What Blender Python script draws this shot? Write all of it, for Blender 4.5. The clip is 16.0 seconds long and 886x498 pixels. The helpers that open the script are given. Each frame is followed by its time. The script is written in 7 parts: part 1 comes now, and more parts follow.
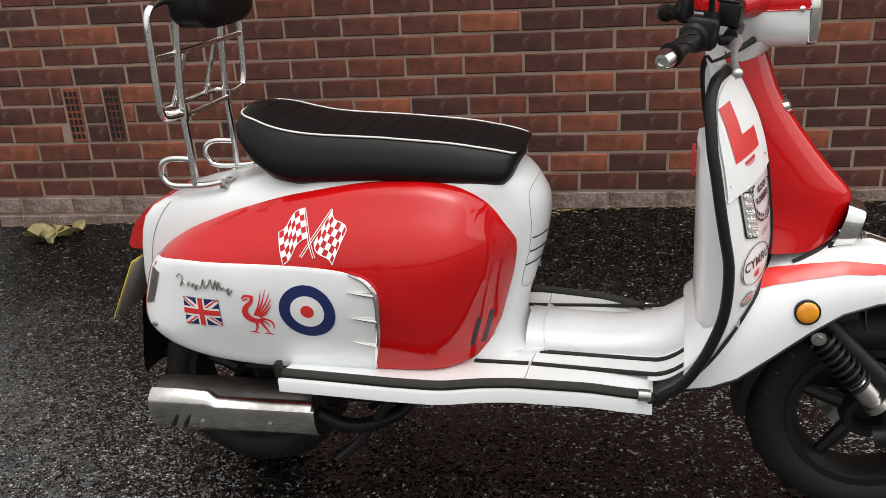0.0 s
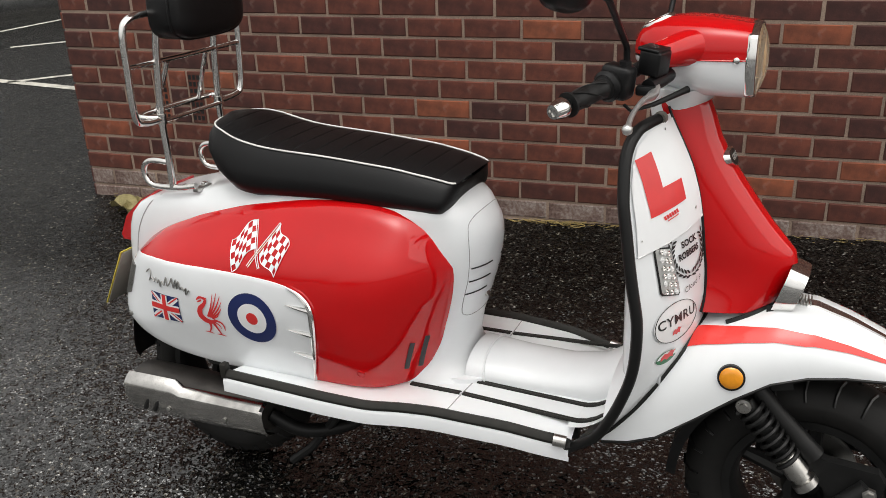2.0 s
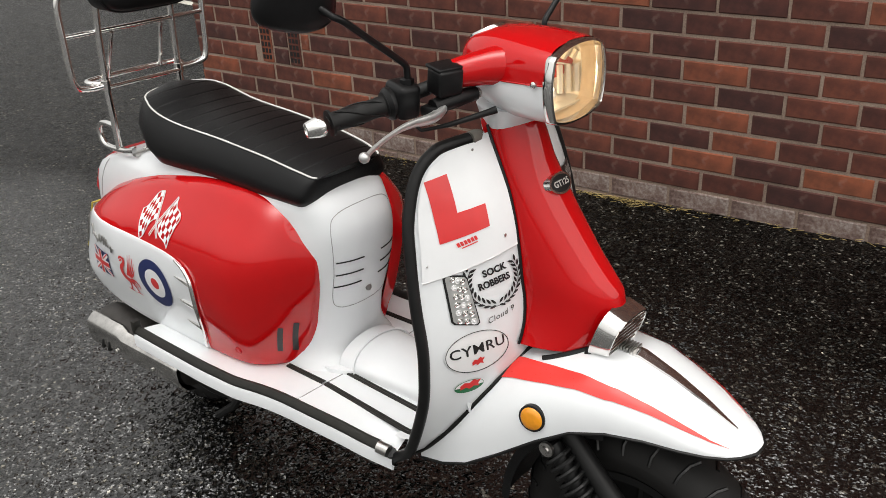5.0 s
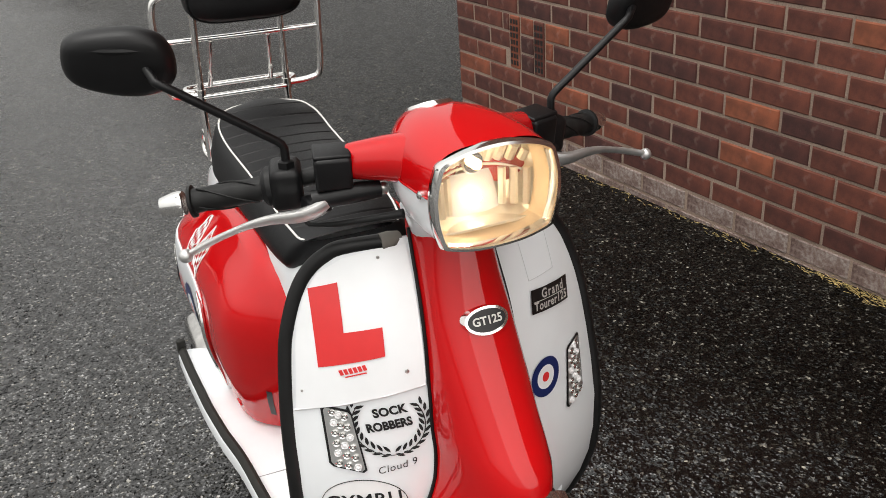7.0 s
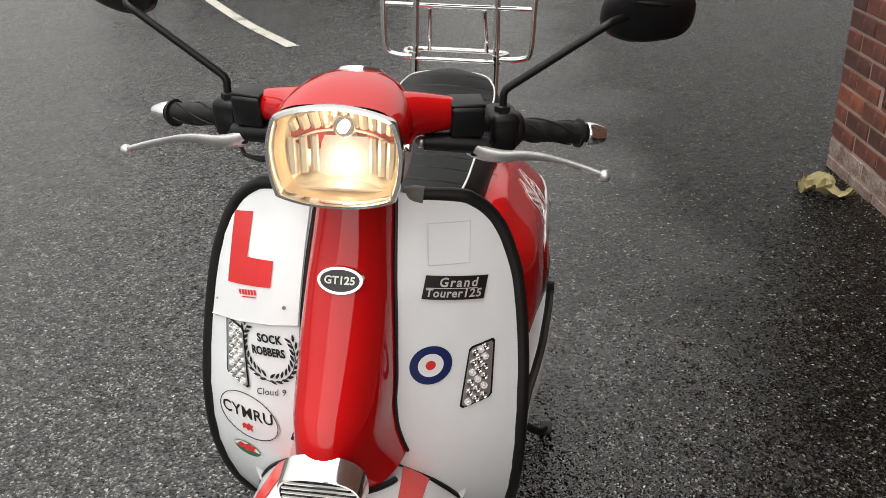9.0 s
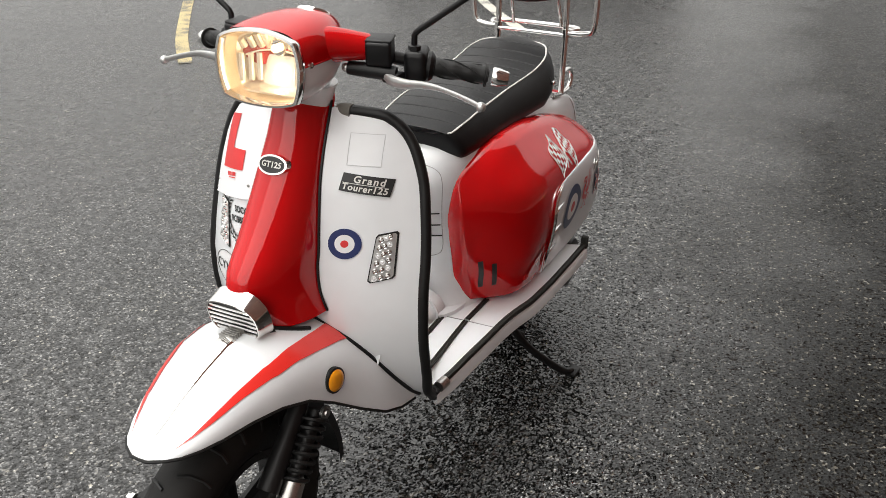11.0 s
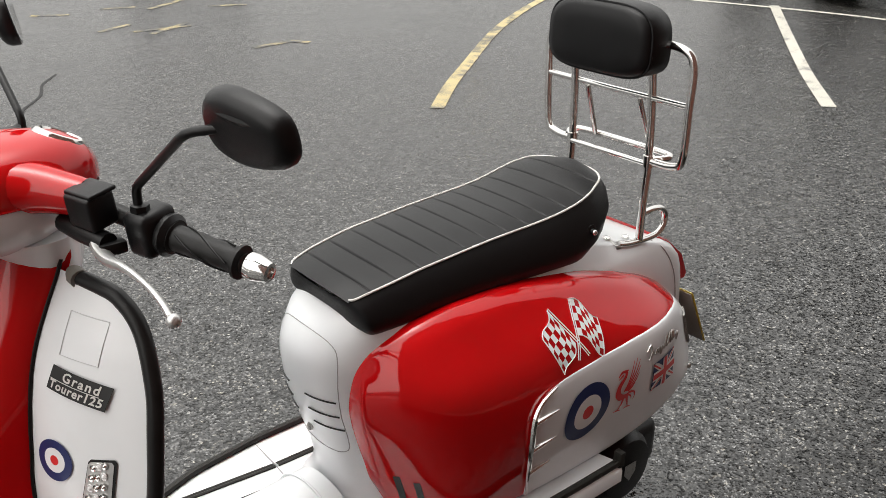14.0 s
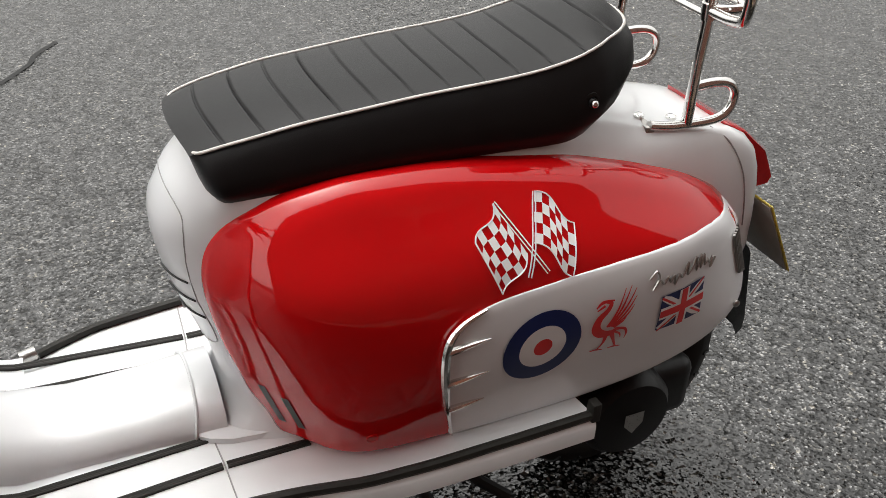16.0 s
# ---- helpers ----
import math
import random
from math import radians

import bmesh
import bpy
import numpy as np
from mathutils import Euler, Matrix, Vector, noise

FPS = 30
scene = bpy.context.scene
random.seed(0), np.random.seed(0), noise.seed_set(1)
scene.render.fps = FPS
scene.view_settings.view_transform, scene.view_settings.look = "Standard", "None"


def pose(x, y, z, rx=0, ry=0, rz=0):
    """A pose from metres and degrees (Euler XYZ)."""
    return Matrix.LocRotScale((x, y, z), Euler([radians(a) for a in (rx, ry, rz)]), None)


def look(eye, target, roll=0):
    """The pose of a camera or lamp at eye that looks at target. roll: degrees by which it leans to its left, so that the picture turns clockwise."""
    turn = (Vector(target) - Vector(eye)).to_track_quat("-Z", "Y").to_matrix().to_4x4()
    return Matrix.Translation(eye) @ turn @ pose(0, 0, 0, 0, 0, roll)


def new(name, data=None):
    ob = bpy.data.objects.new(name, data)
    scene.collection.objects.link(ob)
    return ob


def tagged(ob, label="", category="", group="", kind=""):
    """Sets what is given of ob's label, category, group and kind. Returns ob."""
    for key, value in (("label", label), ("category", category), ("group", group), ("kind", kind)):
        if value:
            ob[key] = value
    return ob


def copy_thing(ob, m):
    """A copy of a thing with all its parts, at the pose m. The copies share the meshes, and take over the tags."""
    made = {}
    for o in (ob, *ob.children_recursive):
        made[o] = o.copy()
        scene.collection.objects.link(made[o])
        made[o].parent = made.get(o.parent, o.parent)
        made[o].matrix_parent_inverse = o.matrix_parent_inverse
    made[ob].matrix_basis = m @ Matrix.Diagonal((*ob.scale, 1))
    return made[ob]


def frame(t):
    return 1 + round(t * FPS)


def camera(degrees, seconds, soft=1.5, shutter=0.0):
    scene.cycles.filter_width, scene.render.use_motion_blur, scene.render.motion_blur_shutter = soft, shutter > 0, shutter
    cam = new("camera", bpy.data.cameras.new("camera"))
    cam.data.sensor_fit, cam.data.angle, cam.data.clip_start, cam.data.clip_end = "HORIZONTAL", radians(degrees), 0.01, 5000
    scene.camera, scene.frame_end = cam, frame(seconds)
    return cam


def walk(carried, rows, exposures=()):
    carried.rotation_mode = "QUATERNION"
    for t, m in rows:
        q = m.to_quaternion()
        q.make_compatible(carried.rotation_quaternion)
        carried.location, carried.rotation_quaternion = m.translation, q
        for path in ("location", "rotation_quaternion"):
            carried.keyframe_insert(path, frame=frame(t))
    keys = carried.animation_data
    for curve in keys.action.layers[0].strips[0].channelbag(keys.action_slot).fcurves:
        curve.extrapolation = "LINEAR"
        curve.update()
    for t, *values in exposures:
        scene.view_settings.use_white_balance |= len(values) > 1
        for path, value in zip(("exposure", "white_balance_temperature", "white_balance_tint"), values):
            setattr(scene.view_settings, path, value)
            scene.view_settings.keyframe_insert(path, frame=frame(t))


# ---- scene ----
cam = camera(52.1, 16.0, 0.55)
PATH = [
    (0, (0.687, -1.765, 1.356), (0.41, 0.063, 0.593), -4.7),
    (0.5, (0.713, -1.588, 1.371), (0.333, 0.223, 0.612), -4.9),
    (1, (0.777, -1.501, 1.386), (0.287, 0.286, 0.634), -4.7),
    (1.5, (0.98, -1.535, 1.403), (0.39, 0.215, 0.635), -3.7),
    (2, (1.116, -1.647, 1.416), (0.51, 0.092, 0.637), -3.6),
    (2.5, (1.233, -1.821, 1.444), (0.624, -0.095, 0.638), -5.0),
    (3, (1.402, -1.879, 1.46), (0.765, -0.173, 0.633), -5.0),
    (3.2, (1.49, -1.871, 1.459), (0.823, -0.179, 0.628), -4.5),
    (5.3, (1.784, -1.128, 1.491), (0.658, 0.259, 0.591), -4.6),
    (5.5, (1.805, -1.061, 1.483), (0.625, 0.278, 0.58), -4.6),
    (6, (1.794, -0.871, 1.472), (0.515, 0.368, 0.561), -4.8),
    (6.5, (1.807, -0.7, 1.469), (0.408, 0.401, 0.558), -5.0),
    (7, (1.93, -0.521, 1.473), (0.364, 0.372, 0.607), -4.8),
    (7.5, (1.988, -0.371, 1.469), (0.29, 0.35, 0.696), -4.6),
    (8, (1.95, -0.191, 1.469), (0.163, 0.321, 0.73), -4.2),
    (8.5, (1.999, -0.015, 1.451), (0.167, 0.186, 0.676), -2.6),
    (9, (2.155, 0.165, 1.415), (0.33, 0.114, 0.598), -1.2),
    (9.2, (2.246, 0.215, 1.389), (0.432, 0.083, 0.559), -1.5),
    (11.3, (2.406, 0.845, 1.415), (0.703, 0.146, 0.632), -1.1),
    (11.5, (2.348, 0.868, 1.425), (0.654, 0.118, 0.671), -1.4),
    (12, (2.176, 0.967, 1.445), (0.549, 0.031, 0.756), -1.0),
    (12.5, (2.002, 1.058, 1.442), (0.47, -0.044, 0.78), -0.8),
    (13, (1.806, 1.048, 1.428), (0.338, -0.128, 0.748), -1.2),
    (13.5, (1.622, 1.073, 1.416), (0.223, -0.157, 0.687), -1.3),
    (14, (1.435, 1.138, 1.427), (0.089, -0.142, 0.683), -0.3),
    (14.5, (1.283, 1.113, 1.411), (0.022, -0.24, 0.649), -0.3),
    (15, (1.123, 1.054, 1.387), (-0.036, -0.339, 0.541), -0.6),
    (15.5, (0.97, 1.083, 1.359), (-0.04, -0.345, 0.388), 0.2),
    (16, (0.845, 1.117, 1.282), (-0.032, -0.351, 0.243), 0.8),
]
walk(cam, [(t, look(e, g, r)) for t, e, g, r in PATH], [(0.0, 0.45), (1.0, 0.26), (2.0, 0.4), (3.0, 0.48), (5.5, 0.46), (8.0, 0.72), (9.0, 0.66), (11.5, 0.92), (12.5, 0.84), (16.0, 0.88)])

# ---- world and light: overcast daylight over a wet car park ----
world = bpy.data.worlds.new("overcast_sky")
scene.world = world
world.use_nodes = True
wn, wl = world.node_tree.nodes, world.node_tree.links
wn.clear()
sky = wn.new("ShaderNodeTexSky")
sky.sky_type, sky.sun_disc = "NISHITA", False
sky.sun_elevation, sky.sun_rotation = radians(78), radians(180)
sky.air_density, sky.dust_density = 1.6, 5.0
grey = wn.new("ShaderNodeHueSaturation")
grey.inputs["Saturation"].default_value = 0.03
bg = wn.new("ShaderNodeBackground")
bg.inputs["Strength"].default_value = 0.15
wout = wn.new("ShaderNodeOutputWorld")
wl.new(sky.outputs[0], grey.inputs["Color"])
warm = wn.new("ShaderNodeMix")
warm.data_type, warm.blend_type = "RGBA", "MULTIPLY"
warm.inputs["Factor"].default_value = 1.0
warm.inputs["B"].default_value = (1.0, 0.985, 0.955, 1)
wl.new(grey.outputs[0], warm.inputs["A"])
wl.new(warm.outputs["Result"], bg.inputs["Color"])
wl.new(bg.outputs[0], wout.inputs["Surface"])
sun = new("sun", bpy.data.lights.new("sun", "SUN"))
sun.data.energy, sun.data.angle, sun.data.color = 0.9, radians(75), (1.0, 0.955, 0.90)
sun.matrix_world = look((7.6, 0.6, 6.5), (0.6, 0, 0.5))


# ---- materials ----
def node_mat(name, rough=0.5, metal=0.0, coat=0.0, spec=0.5):
    m = bpy.data.materials.new(name)
    m.use_nodes = True
    b = m.node_tree.nodes["Principled BSDF"]
    b.inputs["Roughness"].default_value = rough
    b.inputs["Metallic"].default_value = metal
    b.inputs["Coat Weight"].default_value = coat
    b.inputs["Coat Roughness"].default_value = 0.04
    b.inputs["Specular IOR Level"].default_value = spec
    return m, m.node_tree.nodes, m.node_tree.links, b


def noise_node(n, l, scale, detail=4.0, coord="Object"):
    tc = n.new("ShaderNodeTexCoord")
    t = n.new("ShaderNodeTexNoise")
    t.inputs["Scale"].default_value, t.inputs["Detail"].default_value = scale, detail
    l.new(tc.outputs[coord], t.inputs["Vector"])
    return t


def ramp(n, l, source, stops):
    r = n.new("ShaderNodeValToRGB")
    e = r.color_ramp.elements
    while len(e) < len(stops):
        e.new(0.5)
    for k, (p, c) in enumerate(stops):
        e[k].position, e[k].color = p, (*c, 1)
    l.new(source, r.inputs[0])
    return r


def bump(n, l, b, height, strength, distance):
    u = n.new("ShaderNodeBump")
    u.inputs["Strength"].default_value, u.inputs["Distance"].default_value = strength, distance
    l.new(height, u.inputs["Height"])
    l.new(u.outputs[0], b.inputs["Normal"])
    return u


def surface(name, colour, rough=0.5, metal=0.0, coat=0.0, vary=0.08, scale=30.0, fine=300.0, relief=0.0, rough_vary=0.06, spec=0.5):
    """A plain surface with colour and gloss that vary at two scales, and fine relief."""
    m, n, l, b = node_mat(name, rough, metal, coat, spec)
    big, small = noise_node(n, l, scale), noise_node(n, l, fine, 2.0)
    lo = tuple(max(0.0, c * (1 - vary)) for c in colour)
    hi = tuple(min(1.0, c * (1 + vary)) for c in colour)
    l.new(ramp(n, l, big.outputs["Fac"], [(0.3, lo), (0.7, hi)]).outputs[0], b.inputs["Base Color"])
    r = n.new("ShaderNodeMapRange")
    r.inputs["To Min"].default_value, r.inputs["To Max"].default_value = max(0.02, rough - rough_vary), rough + rough_vary
    l.new(small.outputs["Fac"], r.inputs["Value"])
    l.new(r.outputs[0], b.inputs["Roughness"])
    if relief:
        bump(n, l, b, small.outputs["Fac"], 0.5, relief)
    return m


RED = surface("red_paint", (0.50, 0.0035, 0.005), 0.5, 0.0, 1.0, 0.05, 8, 900, 0.0, 0.04, 0.0)
WHITE = surface("white_paint", (0.79, 0.81, 0.825), 0.32, 0.0, 0.6, 0.025, 12, 700, 0.0, 0.06)
VINYL = surface("black_vinyl", (0.0035, 0.0035, 0.004), 0.42, 0.0, 0.0, 0.15, 40, 900, 0.0005, 0.09, 0.27)
PIPING = surface("white_piping", (0.72, 0.71, 0.68), 0.5, 0, 0, 0.05, 60, 500, 0.0002)
CHROME = surface("chrome", (0.78, 0.77, 0.75), 0.10, 1.0, 0.0, 0.05, 25, 400, 0.0, 0.05)
STEEL = surface("brushed_steel", (0.46, 0.45, 0.43), 0.30, 1.0, 0, 0.14, 22, 500, 0.0002, 0.08)
ALLOY = surface("cast_alloy", (0.62, 0.62, 0.61), 0.38, 0.85, 0, 0.08, 60, 700, 0.0002)
RUBBER = surface("black_rubber", (0.009, 0.009, 0.009), 0.50, 0, 0, 0.2, 50, 600, 0.0003, spec=0.3)
TRIM = surface("rubber_trim", (0.008, 0.008, 0.008), 0.42, 0, 0, 0.2, 40, 600, 0.0002, spec=0.3)
STRIP = surface("floor_rubber", (0.015, 0.0145, 0.012), 0.6, 0, 0, 0.2, 60, 700, 0.0003, spec=0.3)
PLASTIC = surface("black_plastic", (0.005, 0.005, 0.0055), 0.38, 0, 0, 0.2, 60, 1200, 0.0003, spec=0.3)
TYRE = surface("tyre_rubber", (0.010, 0.0095, 0.009), 0.65, 0, 0, 0.25, 30, 500, 0.0004, spec=0.3)
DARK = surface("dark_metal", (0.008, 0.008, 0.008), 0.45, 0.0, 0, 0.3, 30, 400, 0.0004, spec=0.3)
STICK_RED = surface("red_vinyl_film", (0.66, 0.030, 0.030), 0.35, 0, 0.2, 0.04, 30)
STICK_BLUE = surface("navy_vinyl_film", (0.010, 0.020, 0.105), 0.35, 0, 0.2, 0.06, 30)
STICK_WHITE = surface("white_vinyl_film", (0.80, 0.80, 0.80), 0.35, 0, 0.2, 0.03, 30)
STICK_BLACK = surface("black_vinyl_film", (0.006, 0.006, 0.006), 0.4, 0, 0.1, 0.1, 30)
STICK_GREEN = surface("green_vinyl_film", (0.02, 0.16, 0.06), 0.4, 0, 0.1, 0.1, 30)
LPLATE = surface("learner_plate_plastic", (0.82, 0.83, 0.84), 0.38, 0, 0, 0.02, 20)
STRIPE = surface("red_stripe_paint", (0.78, 0.030, 0.022), 0.30, 0, 0.5, 0.05, 12)
AMBER = surface("amber_lens", (0.80, 0.30, 0.010), 0.15, 0, 0.6, 0.10, 90)
TAIL = surface("red_lens", (0.50, 0.010, 0.012), 0.15, 0, 0.6, 0.12, 60)
PLATE = surface("yellow_plate", (0.62, 0.50, 0.07), 0.4, 0, 0, 0.1, 60)
SEAM = surface("panel_gap", (0.34, 0.34, 0.34), 0.7, 0, 0, 0.2, 60)
GREYCLIP = surface("grey_rubber_cap", (0.16, 0.15, 0.13), 0.6, 0, 0, 0.1, 60)


def glass_mat(name, tint, clear, rough):
    m, n, l, b = node_mat(name, rough)
    out = n["Material Output"]
    tr, gl, mix = n.new("ShaderNodeBsdfTransparent"), n.new("ShaderNodeBsdfGlossy"), n.new("ShaderNodeMixShader")
    tr.inputs["Color"].default_value = (*tint, 1)
    gl.inputs["Roughness"].default_value = rough
    fr = n.new("ShaderNodeFresnel")
    fr.inputs["IOR"].default_value = 1.5
    mix.inputs[0].default_value = clear
    l.new(fr.outputs[0], mix.inputs[0])
    l.new(tr.outputs[0], mix.inputs[1])
    l.new(gl.outputs[0], mix.inputs[2])
    l.new(mix.outputs[0], out.inputs["Surface"])
    return m


LENS = glass_mat("clear_glass", (0.97, 0.96, 0.93), 0.1, 0.03)
FLUTED = glass_mat("fluted_lamp_glass", (0.97, 0.96, 0.93), 0.1, 0.03)
fn, fl = FLUTED.node_tree.nodes, FLUTED.node_tree.links
scatter, veil = fn.new("ShaderNodeBsdfTranslucent"), fn.new("ShaderNodeMixShader")
scatter.inputs["Color"].default_value, veil.inputs[0].default_value = (0.95, 0.93, 0.88, 1), 0.13
inner = fn["Material Output"].inputs["Surface"].links[0].from_socket
fl.new(inner, veil.inputs[1])
fl.new(scatter.outputs[0], veil.inputs[2])
fl.new(veil.outputs[0], fn["Material Output"].inputs["Surface"])


def glow_mat(name, colour, strength):
    m = bpy.data.materials.new(name)
    m.use_nodes = True
    n, l = m.node_tree.nodes, m.node_tree.links
    e = n.new("ShaderNodeEmission")
    e.inputs["Color"].default_value, e.inputs["Strength"].default_value = (*colour, 1), strength
    l.new(e.outputs[0], n["Material Output"].inputs["Surface"])
    return m


SILVER = surface("silver_enamel", (0.62, 0.61, 0.58), 0.42, 0.35, 0.0, 0.08, 60, 500, 0.0, 0.06)
BULB = glow_mat("lit_bulb", (1.0, 0.78, 0.52), 30.0)
DIM_BULB = glow_mat("amber_bulb", (1.0, 0.62, 0.30), 7.0)


def brick_mat():
    m, n, l, b = node_mat("fired_brick", 0.82)
    oi = n.new("ShaderNodeObjectInfo")
    g = n.new("ShaderNodeNewGeometry")
    add = n.new("ShaderNodeMath")
    add.operation = "ADD"
    l.new(oi.outputs["Random"], add.inputs[0])
    l.new(g.outputs["Random Per Island"], add.inputs[1])
    fr = n.new("ShaderNodeMath")
    fr.operation = "FRACT"
    l.new(add.outputs[0], fr.inputs[0])
    base = ramp(n, l, fr.outputs[0], [(0.0, (0.065, 0.023, 0.019)), (0.25, (0.085, 0.027, 0.020)), (0.50, (0.107, 0.033, 0.022)),
                                      (0.74, (0.128, 0.039, 0.025)), (0.88, (0.153, 0.046, 0.028)), (0.93, (0.213, 0.064, 0.033)), (1.0, (0.262, 0.083, 0.040))])
    big, small = noise_node(n, l, 14, 5), noise_node(n, l, 160, 4)
    mul = n.new("ShaderNodeMix")
    mul.data_type, mul.blend_type = "RGBA", "MULTIPLY"
    mul.inputs["Factor"].default_value = 1.0
    l.new(base.outputs[0], mul.inputs["A"])
    l.new(ramp(n, l, big.outputs["Fac"], [(0.25, (0.45, 0.45, 0.48)), (0.5, (0.85, 0.85, 0.85)), (0.8, (1.35, 1.28, 1.22))]).outputs[0], mul.inputs["B"])
    # darker fired heart of each brick
    tc = n.new("ShaderNodeTexCoord")
    sc = n.new("ShaderNodeVectorMath")
    sc.operation = "MULTIPLY"
    sc.inputs[1].default_value = (5.5, 0.0, 15.0)
    l.new(tc.outputs["Object"], sc.inputs[0])
    ln = n.new("ShaderNodeVectorMath")
    ln.operation = "LENGTH"
    l.new(sc.outputs[0], ln.inputs[0])
    wob = n.new("ShaderNodeMath")
    wob.operation = "ADD"
    l.new(ln.outputs["Value"], wob.inputs[0])
    l.new(big.outputs["Fac"], wob.inputs[1])
    heart = n.new("ShaderNodeMix")
    heart.data_type, heart.blend_type = "RGBA", "MULTIPLY"
    heart.inputs["Factor"].default_value = 1.0
    l.new(mul.outputs["Result"], heart.inputs["A"])
    l.new(ramp(n, l, wob.outputs[0], [(0.6, (0.78, 0.76, 0.80)), (1.25, (1.14, 1.11, 1.09))]).outputs[0], heart.inputs["B"])
    mul = heart
    # pale lime smears with a shape of their own
    sp = noise_node(n, l, 9, 6)
    mask = ramp(n, l, sp.outputs["Fac"], [(0.63, (0, 0, 0)), (0.76, (0.5, 0.5, 0.5))])
    lime = n.new("ShaderNodeMix")
    lime.data_type = "RGBA"
    lime.inputs["B"].default_value = (0.34, 0.27, 0.24, 1)
    l.new(mask.outputs[0], lime.inputs["Factor"])
    l.new(mul.outputs["Result"], lime.inputs["A"])
    l.new(lime.outputs["Result"], b.inputs["Base Color"])
    bump(n, l, b, small.outputs["Fac"], 0.6, 0.002)
    return m


def stone_mat(name, stops, rough, big_scale, fine_scale, relief):
    m, n, l, b = node_mat(name, rough)
    big, small = noise_node(n, l, big_scale, 6), noise_node(n, l, fine_scale, 3)
    mix = n.new("ShaderNodeMath")
    mix.operation = "MULTIPLY_ADD"
    mix.inputs[1].default_value = 0.5
    l.new(small.outputs["Fac"], mix.inputs[0])
    h = n.new("ShaderNodeMath")
    h.operation = "MULTIPLY"
    h.inputs[1].default_value = 0.5
    l.new(big.outputs["Fac"], h.inputs[0])
    l.new(h.outputs[0], mix.inputs[2])
    l.new(ramp(n, l, mix.outputs[0], stops).outputs[0], b.inputs["Base Color"])
    bump(n, l, b, small.outputs["Fac"], 0.7, relief)
    return m


BRICK = brick_mat()
MORTAR = stone_mat("lime_mortar", [(0.3, (0.185, 0.13, 0.10)), (0.7, (0.40, 0.30, 0.235))], 0.9, 6, 180, 0.003)
PLINTH = stone_mat("weathered_plinth_brick", [(0.32, (0.085, 0.045, 0.036)), (0.5, (0.20, 0.14, 0.12)), (0.68, (0.36, 0.31, 0.28))], 0.9, 11, 90, 0.004)


def asphalt_mat():
    """Wet tarmac: dark binder, pale chippings of several sizes, each lying at a slant of its own."""
    m, n, l, b = node_mat("wet_asphalt", 0.3)
    tc = n.new("ShaderNodeTexCoord")

    def cells(scale):
        v = n.new("ShaderNodeTexVoronoi")
        v.inputs["Scale"].default_value = scale
        l.new(tc.outputs["Object"], v.inputs["Vector"])
        c = n.new("ShaderNodeSeparateColor")
        l.new(v.outputs["Color"], c.inputs[0])
        return v, c

    def times(a, k):
        q = n.new("ShaderNodeMix")
        q.data_type, q.blend_type = "RGBA", "MULTIPLY"
        q.inputs["Factor"].default_value = 1.0
        l.new(a, q.inputs["A"])
        l.new(k, q.inputs["B"])
        return q.outputs["Result"]

    def slanted(v, amount):
        mid = n.new("ShaderNodeVectorMath")
        mid.operation = "SUBTRACT"
        mid.inputs[1].default_value = (0.5, 0.5, 0.5)
        l.new(v.outputs["Color"], mid.inputs[0])
        q = n.new("ShaderNodeVectorMath")
        q.operation = "MULTIPLY"
        q.inputs[1].default_value = (amount, amount, 0.0)
        l.new(mid.outputs[0], q.inputs[0])
        return q.outputs[0]

    def plus(a, c):
        q = n.new("ShaderNodeVectorMath")
        q.operation = "ADD"
        l.new(a, q.inputs[0])
        l.new(c, q.inputs[1])
        return q.outputs[0]
    (v1, c1), (v2, c2), (v3, c3) = cells(138), cells(70), cells(30)
    chips = ramp(n, l, c1.outputs[0], [(0.0, (0.0010, 0.0009, 0.0008)), (0.5, (0.0024, 0.0022, 0.0019)), (0.74, (0.0065, 0.0061, 0.0052)), (0.89, (0.017, 0.0159, 0.0134)), (0.96, (0.046, 0.043, 0.0372)), (1.0, (0.20, 0.188, 0.164))])
    large = ramp(n, l, c2.outputs[1], [(0.0, (0.55, 0.55, 0.55)), (0.8, (1.0, 1.0, 1.0)), (0.97, (2.0, 2.0, 1.93))])
    patch = noise_node(n, l, 0.9, 5)
    clump = ramp(n, l, c3.outputs[2], [(0.0, (0.6, 0.6, 0.6)), (1.0, (1.35, 1.35, 1.33))])
    tone = times(times(chips.outputs[0], large.outputs[0]), clump.outputs[0])
    l.new(times(tone, ramp(n, l, patch.outputs["Fac"], [(0.3, (0.8, 0.8, 0.82)), (0.7, (1.2, 1.2, 1.18))]).outputs[0]), b.inputs["Base Color"])
    damp = ramp(n, l, patch.outputs["Fac"], [(0.3, (0.75, 0.75, 0.75)), (0.7, (1.15, 1.15, 1.15))])
    each = ramp(n, l, c1.outputs[1], [(0.0, (0.12, 0.12, 0.12)), (1.0, (0.36, 0.36, 0.36))])
    # specular level falls off towards the wall: its shade put into the gloss
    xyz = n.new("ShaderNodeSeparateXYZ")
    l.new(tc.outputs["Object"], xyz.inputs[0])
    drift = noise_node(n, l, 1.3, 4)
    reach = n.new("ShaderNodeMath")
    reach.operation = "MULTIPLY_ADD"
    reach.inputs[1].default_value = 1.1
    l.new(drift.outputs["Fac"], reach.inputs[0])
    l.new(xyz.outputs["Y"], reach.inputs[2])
    wall_shade = n.new("ShaderNodeMapRange")
    wall_shade.interpolation_type = "SMOOTHSTEP"
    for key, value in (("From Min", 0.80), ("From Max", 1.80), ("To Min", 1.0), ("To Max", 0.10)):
        wall_shade.inputs[key].default_value = value
